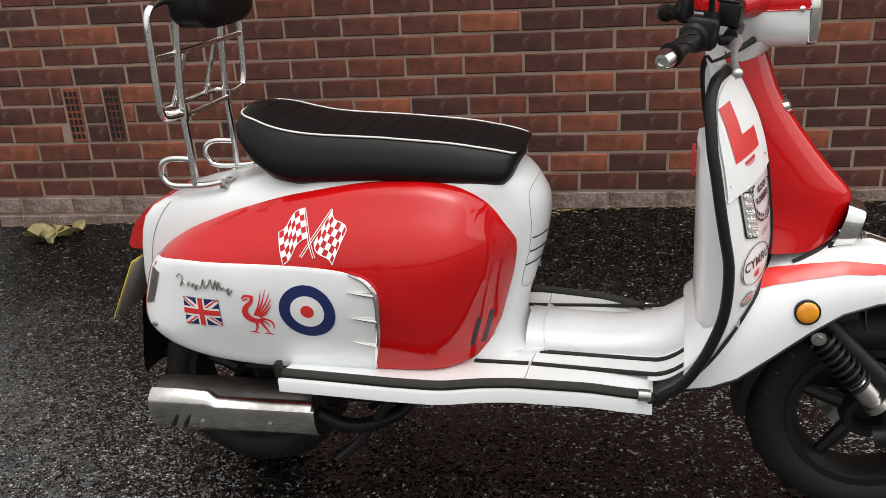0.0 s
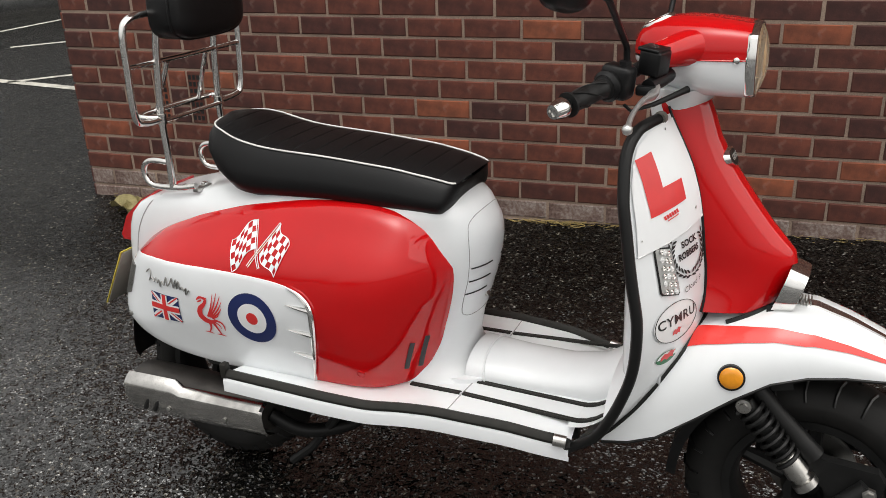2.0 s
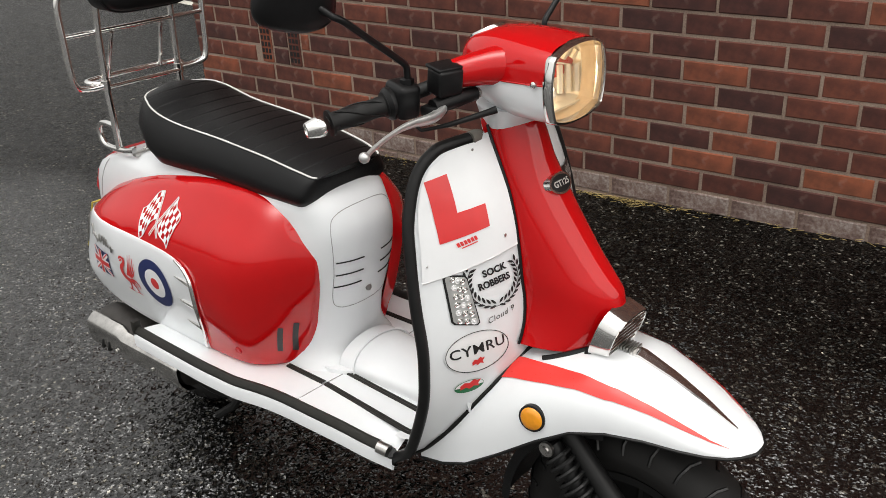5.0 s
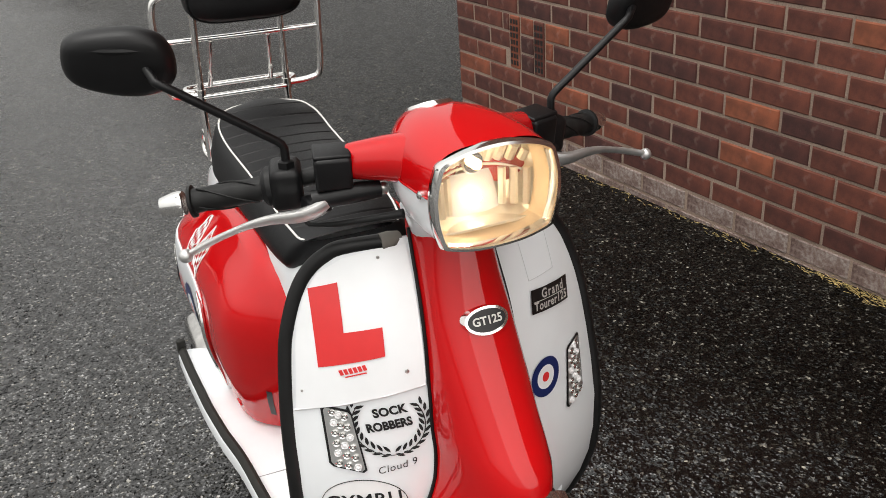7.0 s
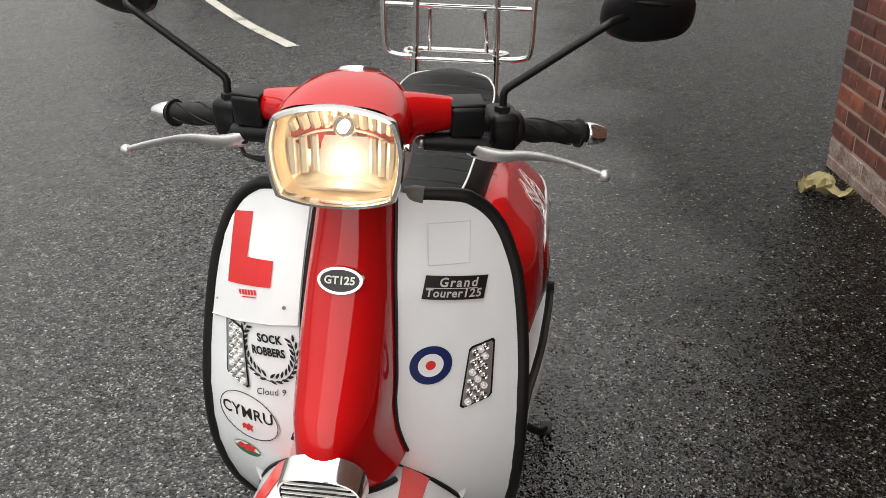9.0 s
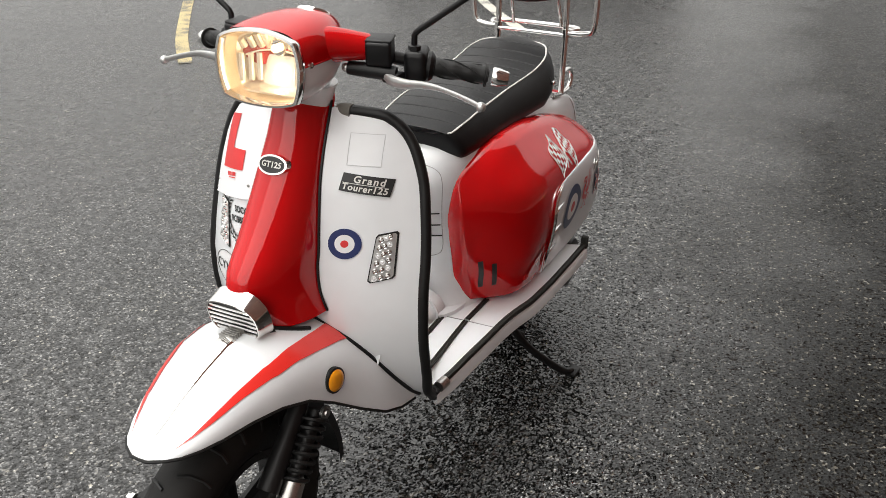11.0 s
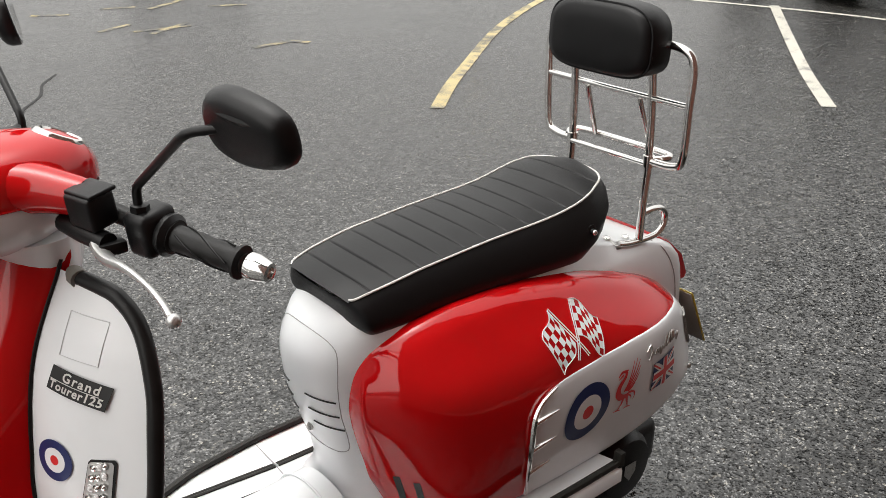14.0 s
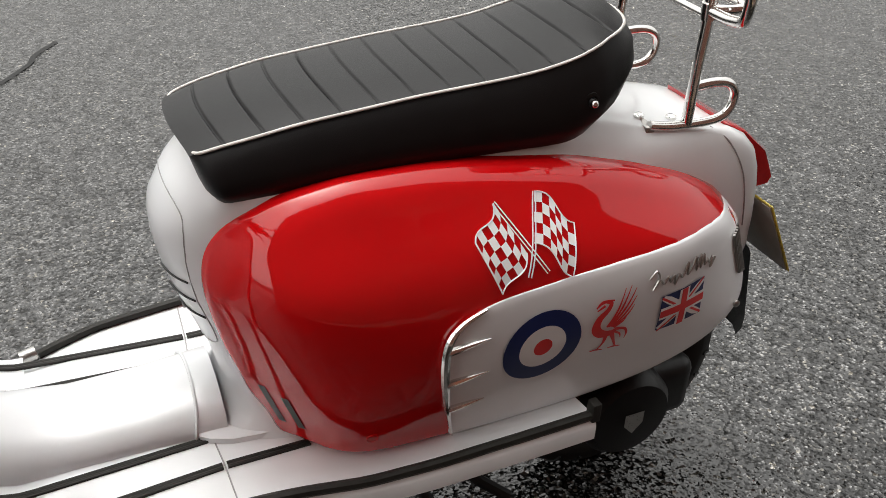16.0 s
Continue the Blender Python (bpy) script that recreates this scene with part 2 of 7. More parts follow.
    l.new(reach.outputs[0], wall_shade.inputs["Value"])
    l.new(wall_shade.outputs[0], b.inputs["Specular IOR Level"])
    l.new(times(damp.outputs[0], each.outputs[0]), b.inputs["Roughness"])
    geo = n.new("ShaderNodeNewGeometry")
    unit = n.new("ShaderNodeVectorMath")
    unit.operation = "NORMALIZE"
    l.new(plus(plus(plus(geo.outputs["Normal"], slanted(v1, 0.78)), slanted(v2, 0.42)), slanted(v3, 0.26)), unit.inputs[0])
    hgt = n.new("ShaderNodeMath")
    hgt.operation = "ADD"
    l.new(v1.outputs["Distance"], hgt.inputs[0])
    l.new(v2.outputs["Distance"], hgt.inputs[1])
    rough_top = bump(n, l, b, hgt.outputs[0], 0.38, 0.004)
    l.new(unit.outputs[0], rough_top.inputs["Normal"])
    return m


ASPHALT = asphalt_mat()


def line_mat(name, colour, cover):
    """Worn road paint, through which the tarmac shows."""
    m, n, l, b = node_mat(name, 0.5)
    big, small = noise_node(n, l, 7, 6), noise_node(n, l, 130, 3)
    s = n.new("ShaderNodeMath")
    s.operation = "ADD"
    l.new(big.outputs["Fac"], s.inputs[0])
    l.new(small.outputs["Fac"], s.inputs[1])
    half = n.new("ShaderNodeMath")
    half.operation = "MULTIPLY"
    half.inputs[1].default_value = 0.5
    l.new(s.outputs[0], half.inputs[0])
    l.new(ramp(n, l, half.outputs[0], [(cover, (0.05, 0.05, 0.048)), (cover + 0.05, colour)]).outputs[0], b.inputs["Base Color"])
    bump(n, l, b, small.outputs["Fac"], 0.5, 0.003)
    return m


WHITE_LINE = line_mat("worn_white_road_paint", (0.50, 0.48, 0.42), 0.41)
FADED_LINE = line_mat("faded_yellow_road_paint", (0.40, 0.32, 0.15), 0.505)
YELLOW_LINE = line_mat("worn_yellow_road_paint", (0.46, 0.37, 0.17), 0.45)
LEAF = stone_mat("withered_leaf", [(0.3, (0.16, 0.13, 0.05)), (0.7, (0.36, 0.31, 0.14))], 0.7, 30, 200, 0.002)
STRAW = surface("dry_straw", (0.36, 0.27, 0.10), 0.8, 0, 0, 0.3, 60)
CARPAINT = surface("black_car_paint", (0.004, 0.0045, 0.006), 0.3, 0, 0.25, 0.1, 4, spec=0.25)
CARGLASS = surface("dark_car_glass", (0.004, 0.005, 0.006), 0.08, 0, 0.0, 0.05, 4, spec=0.3)


# ---- mesh helpers ----
def mesh_ob(name, bm, mat, smooth=True, sharp=40):
    me = bpy.data.meshes.new(name)
    bmesh.ops.recalc_face_normals(bm, faces=bm.faces[:])
    bm.to_mesh(me)
    bm.free()
    if smooth:
        for p in me.polygons:
            p.use_smooth = True
        me.set_sharp_from_angle(angle=radians(sharp))
    me.materials.append(mat)
    return new(name, me)


def part(name, bm, mat, parent, label="", smooth=True, sharp=40):
    ob = mesh_ob(name, bm, mat, smooth, sharp)
    ob.parent = parent
    return tagged(ob, label)


def lerp_table(table, x):
    xs = [r[0] for r in table]
    ys = [r[1] for r in table]
    return float(np.interp(x, xs, ys))


def spline(points, steps=8, closed=False):
    """Points on a smooth curve through the given ones."""
    p = [Vector(q) for q in points]
    n, out = len(p), []
    for i in range(n if closed else n - 1):
        a, b, c, d = (p[(i - 1) % n], p[i], p[(i + 1) % n], p[(i + 2) % n]) if closed else (p[max(i - 1, 0)], p[i], p[i + 1], p[min(i + 2, n - 1)])
        for k in range(steps):
            t = k / steps
            out.append(0.5 * ((2 * b) + (c - a) * t + (2 * a - 5 * b + 4 * c - d) * t * t + (3 * b - a - 3 * c + d) * t ** 3))
    if not closed:
        out.append(p[-1])
    return out


def loft(rings, closed=True, cap=True, bm=None):
    bm = bm or bmesh.new()
    vs = [[bm.verts.new(q) for q in r] for r in rings]
    n = len(vs[0])
    for a, b in zip(vs, vs[1:]):
        for i in range(n if closed else n - 1):
            j = (i + 1) % n
            bm.faces.new((a[i], a[j], b[j], b[i]))
    if cap and closed:
        bm.faces.new(vs[0])
        bm.faces.new(vs[-1])
    return bm


def tube(points, radius, seg=10, closed=False, bm=None, flat=1.0):
    """A round rod along points; radius a number or one for each point; flat squeezes it along its second axis."""
    p = [Vector(q) for q in points]
    n = len(p)
    rad = radius if isinstance(radius, (list, tuple)) else [radius] * n
    rings, side = [], None
    for i in range(n):
        d = (p[(i + 1) % n] - p[i - 1]) if closed else (p[min(i + 1, n - 1)] - p[max(i - 1, 0)])
        d.normalize()
        if side is None:
            side = d.orthogonal().normalized()
        side = (side - d * side.dot(d)).normalized()
        up = d.cross(side)
        rings.append([p[i] + rad[i] * (math.cos(2 * math.pi * k / seg) * side + flat * math.sin(2 * math.pi * k / seg) * up) for k in range(seg)])
    if closed:
        rings.append(rings[0])
        bm = loft(rings, True, False, bm)
        bmesh.ops.remove_doubles(bm, verts=bm.verts[:], dist=1e-6)
        return bm
    return loft(rings, True, True, bm)


def box(cx, cy, cz, sx, sy, sz, bevel=0.0, segments=2, bm=None, turn=None):
    made = bmesh.new()
    bmesh.ops.create_cube(made, size=1.0)
    bmesh.ops.scale(made, vec=(sx, sy, sz), verts=made.verts[:])
    if bevel:
        bmesh.ops.bevel(made, geom=made.edges[:], offset=bevel, segments=segments, profile=0.5, affect="EDGES")
    m = Matrix.Translation((cx, cy, cz)) @ (turn.to_4x4() if turn else Matrix.Identity(4))
    bmesh.ops.transform(made, matrix=m, verts=made.verts[:])
    if bm is None:
        return made
    me = bpy.data.meshes.new("tmp")
    made.to_mesh(me)
    made.free()
    bm.from_mesh(me)
    bpy.data.meshes.remove(me)
    return bm


def lathe(profile, origin, axis, seg=32, bm=None):
    """A turned body: profile rows of (along, radius) about an axis."""
    axis = Vector(axis).normalized()
    s = axis.orthogonal().normalized()
    u = axis.cross(s)
    o = Vector(origin)
    rings = [[o + axis * a + max(r, 1e-5) * (math.cos(2 * math.pi * k / seg) * s + math.sin(2 * math.pi * k / seg) * u) for k in range(seg)] for a, r in profile]
    return loft(rings, True, True, bm)


def ball(centre, r, bm=None, scale=(1, 1, 1)):
    made = bm or bmesh.new()
    m = Matrix.Translation(centre) @ Matrix.Diagonal((*scale, 1))
    bmesh.ops.create_uvsphere(made, u_segments=16, v_segments=10, radius=r, matrix=m)
    return made


def sheet(poly, place, cuts=0, bm=None):
    """A filled flat outline (2D points), cut finer, and laid on a surface by place(u, v)."""
    made = bmesh.new()
    vs = [made.verts.new((u, v, 0)) for u, v in poly]
    made.faces.new(vs)
    bmesh.ops.triangulate(made, faces=made.faces[:])
    for _ in range(cuts):
        bmesh.ops.subdivide_edges(made, edges=made.edges[:], cuts=1, use_grid_fill=False)
        bmesh.ops.triangulate(made, faces=made.faces[:])
    for v in made.verts:
        v.co = place(v.co.x, v.co.y)
    if bm is None:
        return made
    me = bpy.data.meshes.new("tmp")
    made.to_mesh(me)
    made.free()
    bm.from_mesh(me)
    bpy.data.meshes.remove(me)
    return bm


def ribbon(points, widths, place, bm=None):
    """A flat tapering stroke laid on a surface."""
    bm = bm or bmesh.new()
    p = spline([(u, v, 0) for u, v in points], 5)
    n, rows = len(p), []
    for i, q in enumerate(p):
        d = (p[min(i + 1, n - 1)] - p[max(i - 1, 0)]).normalized()
        w = float(np.interp(i / (n - 1), [k / (len(widths) - 1) for k in range(len(widths))], widths)) / 2
        rows.append([bm.verts.new(place(q.x - d.y * w, q.y + d.x * w)), bm.verts.new(place(q.x + d.y * w, q.y - d.x * w))])
    for a, b in zip(rows, rows[1:]):
        bm.faces.new((a[0], a[1], b[1], b[0]))
    return bm


def ring_sheet(outer, inner, place, bm=None):
    """A flat band between two outlines of equal count, laid on a surface."""
    bm = bm or bmesh.new()
    a = [bm.verts.new(place(*q)) for q in outer]
    b = [bm.verts.new(place(*q)) for q in inner]
    n = len(a)
    for i in range(n):
        bm.faces.new((a[i], a[(i + 1) % n], b[(i + 1) % n], b[i]))
    return bm


def circle(cx, cy, rx, ry=None, seg=40):
    ry = ry or rx
    return [(cx + rx * math.cos(2 * math.pi * k / seg), cy + ry * math.sin(2 * math.pi * k / seg)) for k in range(seg)]


def words(text, size, place, spacing=1.0, shear=0.0, bold=0.0, cuts=0, squeeze=1.0):
    """Lettering in the built-in font, centred on 0, 0 and laid on a surface."""
    cu = bpy.data.curves.new("lettering", "FONT")
    cu.body, cu.size, cu.align_x, cu.align_y = text, size, "CENTER", "CENTER"
    cu.space_character, cu.shear, cu.offset, cu.resolution_u = spacing, shear, bold, 3
    ob = bpy.data.objects.new("lettering", cu)
    scene.collection.objects.link(ob)
    me = ob.to_mesh()
    bm = bmesh.new()
    bm.from_mesh(me)
    ob.to_mesh_clear()
    bpy.data.objects.remove(ob)
    bpy.data.curves.remove(cu)
    bmesh.ops.triangulate(bm, faces=bm.faces[:])
    for _ in range(cuts):
        bmesh.ops.subdivide_edges(bm, edges=bm.edges[:], cuts=1)
        bmesh.ops.triangulate(bm, faces=bm.faces[:])
    for v in bm.verts:
        v.co = place(v.co.x * squeeze, v.co.y)
    return bm


# ---- ground ----
GROUND_Z = 0.012


def ground_height(x, y):
    """Level round the scooter, rising gently across the car park."""
    d = max(0.0, min(-0.85 * x - 0.53 * y - 5.5, 9.0))
    return GROUND_Z + 0.08 * d * d / (d + 1.2)


def build_ground():
    bm = bmesh.new()
    xs = [-1500, -400, -120, -60] + [-40 + 0.5 * i for i in range(121)] + [40, 120, 400, 1500]
    ys = [-1500, -400, -120, -60] + [-40 + 0.5 * i for i in range(121)] + [40, 120, 400, 1500]
    g = [[bm.verts.new((x, y, ground_height(x, y))) for y in ys] for x in xs]
    for i in range(len(xs) - 1):
        for j in range(len(ys) - 1):
            bm.faces.new((g[i][j], g[i + 1][j], g[i + 1][j + 1], g[i][j + 1]))
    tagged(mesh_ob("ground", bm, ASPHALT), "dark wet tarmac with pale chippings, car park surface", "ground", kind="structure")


build_ground()


def road_line(name, points, width, mat, label, steps=6):
    p = spline([(x, y, 0) for x, y in points], steps) if len(points) > 2 else [Vector((*points[0], 0)).lerp(Vector((*points[1], 0)), k / 16) for k in range(17)]
    bm = bmesh.new()
    rows = []
    for i, q in enumerate(p):
        d = (p[min(i + 1, len(p) - 1)] - p[max(i - 1, 0)]).normalized()
        s = Vector((-d.y, d.x, 0)) * width / 2
        rows.append([bm.verts.new((w.x, w.y, ground_height(w.x, w.y) + 0.004)) for w in (q + s, q, q - s)])
    for a, b in zip(rows, rows[1:]):
        for k in range(2):
            bm.faces.new((a[k], a[k + 1], b[k + 1], b[k]))
    return tagged(mesh_ob(name, bm, mat), label, "road marking", kind="structure")

road_line("yellow_road_line", [(-2.97, -3.1), (-3.9, -3.77), (-5.35, -4.66), (-6.4, -5.15), (-7.4, -5.5), (-8.7, -5.92), (-10.5, -6.45)], 0.10, YELLOW_LINE, "worn curved yellow road line on the tarmac")
road_line("white_bay_line", [(-4.80, -1.15), (-8.35, -3.2)], 0.10, WHITE_LINE, "worn white parking bay line ending on open tarmac")
road_line("white_bay_line", [(-7.5, -5.7), (-8.04, -4.29), (-8.35, -2.3), (-8.22, -1.1), (-8.10, -0.2)], 0.07, WHITE_LINE, "white line along the parking bays by a black car")
road_line("white_bay_line", [(-8.56, -5.15), (-10.2, -4.65)], 0.07, WHITE_LINE, "white hatching line of a parking bay")
road_line("white_bay_line", [(-8.56, -5.13), (-8.28, -4.1)], 0.07, WHITE_LINE, "white hatching line of a parking bay")
road_line("white_bay_line", [(-5.2, 4.3), (-3.0, 3.82)], 0.09, WHITE_LINE, "white parking bay line beyond the brick wall")
road_line("white_bay_line", [(-4.5, 4.13), (-3.3, 5.0)], 0.07, WHITE_LINE, "white parking bay line beyond the brick wall")
road_line("white_bay_line", [(-5.75, 5.56), (-4.7, 6.3)], 0.08, WHITE_LINE, "white parking bay line beyond the brick wall")
road_line("white_bay_line", [(-6.85, 5.7), (-6.3, 8.1)], 0.08, WHITE_LINE, "white parking bay line beyond the brick wall")
for a, b in (((-3.59, -9.04), (-3.91, -8.82)), ((-3.94, -8.58), (-4.51, -8.77)), ((-3.81, -7.57), (-3.27, -7.36)), ((-4.47, -8.18), (-4.82, -7.91)),
             ((-4.01, -5.98), (-3.55, -6.03)), ((-4.03, -5.80), (-3.95, -6.02)), ((-2.96, -7.87), (-3.37, -7.97)), ((-2.9, -9.3), (-3.2, -9.0)), ((-3.2, -7.6), (-3.75, -7.42))):
    road_line("yellow_marking_stroke", [a, b], 0.08, FADED_LINE, "worn stroke of old yellow lettering on the tarmac")

TAR = surface("black_crack_tar", (0.004, 0.004, 0.004), 0.6, 0, 0, 0.3, 40, 200, 0.002, 0.05, 0.3)
for pts in ([(-0.64, -4.53), (-0.86, -4.84), (-1.02, -5.16), (-1.30, -5.52), (-1.50, -5.92), (-1.76, -6.25)], [(0.63, -2.53), (0.50, -2.70), (0.46, -2.80), (0.35, -2.94)]):
    road_line("tarmac_crack", pts, 0.022, TAR, "dark crack running through the tarmac")

# ---- brick wall ----
WALL_Y, BRICK_L, COURSE, JOINT = 1.848, 0.2385, 0.083, 0.011
# 104 courses: the unseen upper height is added to block sky light
WALL_X0, WALL_X1, COURSES, PLINTH_TOP = -1.905, 4.6, 104, 0.110
WALL_M = pose(0, WALL_Y, 0, 0, 1.3, 0)


def wall_box(x0, x1, z0, z1, y0, y1, bm=None):
    return box((x0 + x1) / 2, (y0 + y1) / 2, (z0 + z1) / 2, x1 - x0, y1 - y0, z1 - z0, bm=bm)


BOND = {-1: -0.05, 0: -0.045, 1: -0.05, 2: 0.06, 3: 0.12, 4: 0.085, 5: 0.035, 6: 0.03, 7: 0.02, 8: -0.01}


def brick_spans(course):
    """Stretcher bond, closed with half bats at the free corner."""
    start = 0.262 - (0.0 if course % 2 == 0 else BRICK_L / 2) + BRICK_L * BOND.get(course, 0.04 * math.sin(course * 2.3))
    k = math.floor((WALL_X0 - start) / BRICK_L) - 1
    out = []
    while start + k * BRICK_L < WALL_X1:
        a, b = start + k * BRICK_L, start + (k + 1) * BRICK_L
        k += 1
        a, b = max(a, WALL_X0), min(b, WALL_X1)
        if b - a > 0.05:
            out.append((a, b))
        elif b > a and b < 0 and out == []:
            out.append((a, a))
    if out and out[0][0] == out[0][1]:
        out[0] = (WALL_X0, out[1][1])
        del out[1]
    return out


VENTS = ((-1.465, -1.385), (-1.285, -1.205))
VENT_Z0, VENT_Z1 = PLINTH_TOP + 3 * COURSE, PLINTH_TOP + 6 * COURSE


def build_wall_core():
    bm = wall_box(WALL_X0 + 0.006, WALL_X1, -0.25, PLINTH_TOP + COURSES * COURSE, 0.0045, 0.23)
    core = mesh_ob("wall_brick", bm, MORTAR, False)
    core.matrix_world = WALL_M
    return tagged(core, "weathered dark red brick wall with pale mortar joints", "wall", kind="structure")


wall = build_wall_core()

# ---- scooter: its own frame has x ahead, y to its left, z up ----
SCOOTER_M = pose(0.0, 0.099, 0.0, -2.2, 0, -6.8)
scooter = new("scooter")
scooter.matrix_world = SCOOTER_M
tagged(scooter, "red and white retro motor scooter leaning on its side stand", "scooter")
STEER = Matrix.Translation((0.98, 0, 0)) @ pose(0, 0, 0, 0, 0, 1.6) @ Matrix.Translation((-0.98, 0, 0))


def steer(bm):
    bmesh.ops.transform(bm, matrix=STEER, verts=bm.verts[:])
    return bm


# -- white body shell, in level slices --
BODY = [  # z, x at the rear, x at the front, half width
    (0.388, -0.235, 0.636, 0.142), (0.396, -0.240, 0.630, 0.140), (0.408, -0.255, 0.612, 0.137), (0.425, -0.275, 0.599, 0.135), (0.45, -0.295, 0.593, 0.134), (0.50, -0.305, 0.602, 0.134), (0.56, -0.302, 0.622, 0.136), (0.62, -0.294, 0.641, 0.138),
    (0.655, -0.286, 0.648, 0.138), (0.685, -0.274, 0.652, 0.136), (0.710, -0.250, 0.652, 0.133), (0.728, -0.215, 0.648, 0.131), (0.742, -0.160, 0.640, 0.130), (0.754, -0.090, 0.633, 0.129),
    (0.766, -0.035, 0.625, 0.128), (0.778, 0.01, 0.614, 0.124), (0.790, 0.06, 0.601, 0.117), (0.800, 0.12, 0.586, 0.100)]


def body_half_width(u, hw):
    rear = 0.68 + 0.32 * min(1.0, u / 0.30) ** 0.8
    f = max(0.0, (u - 0.78) / 0.22)
    front = max(0.0, 1 - f ** 2.8) ** (1 / 2.4)
    r = max(0.0, (0.03 - u) / 0.03)
    return hw * rear * front * max(0.0, 1 - r ** 3) ** (1 / 3)


def build_body():
    rings = []
    for z, xr, xf, hw in BODY:
        n = 36
        us = [0.5 - 0.5 * math.cos(math.pi * k / n) for k in range(n + 1)]
        left = [(xr + u * (xf - xr), body_half_width(u, hw), z) for u in us]
        right = [(x, -y, zz) for x, y, zz in reversed(left[1:-1])]
        rings.append(left + right)
    ob = part("body_shell", loft(rings), WHITE, scooter, "glossy white pressed body shell", sharp=60)
    return ob


body = build_body()


# -- side panels --
PANEL_TOP = [(-0.22, 0.615), (-0.20, 0.630), (-0.18, 0.645), (-0.14, 0.668), (-0.10, 0.687), (-0.05, 0.706), (0.0, 0.724), (0.1, 0.752), (0.2, 0.770), (0.3, 0.783), (0.4, 0.786), (0.45, 0.782), (0.5, 0.772), (0.55, 0.748), (0.6, 0.72)]
PANEL_FRONT = [(0.385, 0.520), (0.402, 0.529), (0.44, 0.542), (0.48, 0.560), (0.52, 0.572), (0.56, 0.584), (0.60, 0.594), (0.64, 0.600), (0.68, 0.598), (0.80, 0.598)]
PANEL = [(-0.205, 0.626)] + PANEL_TOP[2:-2] + [(0.536, 0.757), (0.566, 0.737), (0.587, 0.712)] + [(x, z) for z, x in PANEL_FRONT[-2:0:-1]] + [
    (0.518, 0.394), (0.49, 0.391), (0.40, 0.388), (0.27, 0.382), (0.10, 0.381), (0.0, 0.388), (-0.08, 0.401), (-0.15, 0.421), (-0.20, 0.446), (-0.228, 0.475), (-0.236, 0.510), (-0.232, 0.550), (-0.221, 0.595)]
PANEL_C = (0.215, 0.585)
PROFILE = [(0.37, 0.210), (0.43, 0.220), (0.50, 0.238), (0.545, 0.246), (0.58, 0.247), (0.62, 0.244), (0.66, 0.236), (0.688, 0.223), (0.71, 0.203), (0.74, 0.178), (0.77, 0.156), (0.81, 0.126)]
PANEL_TAIL = [(-0.23, 0.105), (-0.195, 0.080), (-0.16, 0.058), (-0.117, 0.038), (-0.05, 0.014), (0.014, 0.004), (0.08, 0.0)]
PANEL_NOSE = [(-0.20, 0.0), (-0.14, 0.006), (-0.10, 0.018), (-0.07, 0.036), (-0.05, 0.054), (-0.035, 0.078), (-0.02, 0.098), (0.0, 0.112), (0.03, 0.118)]
PANEL_LOOP = [(p.x, p.y) for p in spline([(x, z, 0) for x, z in PANEL], 5, True)]


def loop_radius(x, z):
    """How far out towards the panel's edge a point lies: 0 in the middle, 1 on the edge."""
    a = math.atan2(z - PANEL_C[1], x - PANEL_C[0])
    best = None
    n = len(PANEL_LOOP)
    for i in range(n):
        (x0, z0), (x1, z1) = PANEL_LOOP[i], PANEL_LOOP[(i + 1) % n]
        a0, a1 = math.atan2(z0 - PANEL_C[1], x0 - PANEL_C[0]), math.atan2(z1 - PANEL_C[1], x1 - PANEL_C[0])
        d0, d1 = (a0 - a + math.pi) % (2 * math.pi) - math.pi, (a1 - a + math.pi) % (2 * math.pi) - math.pi
        if d0 * d1 <= 0 and abs(d0 - d1) < 1.0:
            k = d0 / (d0 - d1) if d0 != d1 else 0.0
            best = math.hypot(x0 + k * (x1 - x0) - PANEL_C[0], z0 + k * (z1 - z0) - PANEL_C[1])
            break
    return math.hypot(x - PANEL_C[0], z - PANEL_C[1]) / (best or 0.2)


def panel_out(x, z, r=None):
    """The panel's distance from the scooter's middle plane: a crowned side, drawn in at the tail and folded round the front."""
    if r is None:
        r = loop_radius(x, z)
    edge = max(0.0, (r - 0.90) / 0.10)
    high = z if z < 0.58 else 0.58 + (z - 0.58) * 0.195 / max(0.03, lerp_smooth(PANEL_TOP, x) - 0.58)
    if x < 0.2:
        ends = lerp_smooth(PANEL_TAIL, x) * float(np.interp(z, (0.47, 0.62), (0.5, 1.0)))
    else:
        ends = lerp_smooth(PANEL_NOSE, x - lerp_smooth(PANEL_FRONT, z, 0.03), 0.022)
    return 0.247 - math.hypot(0.247 - lerp_smooth(PROFILE, min(high, 0.83)), ends) - 0.016 * edge ** 2.2


def lerp_smooth(table, x, h=0.018):
    return (lerp_table(table, x - h) + 2 * lerp_table(table, x) + lerp_table(table, x + h)) / 4


def skew(side, x, y, z):
    """The two panels hang a little differently towards the tail."""
    d = max(0.0, 0.2 - x)
    return Vector((x + side * 0.036 * d, y, z + side * 0.018 * d))


def on_panel(side, lift=0.0015):
    return lambda x, z: skew(side, x, side * (panel_out(x, z) + lift), z)


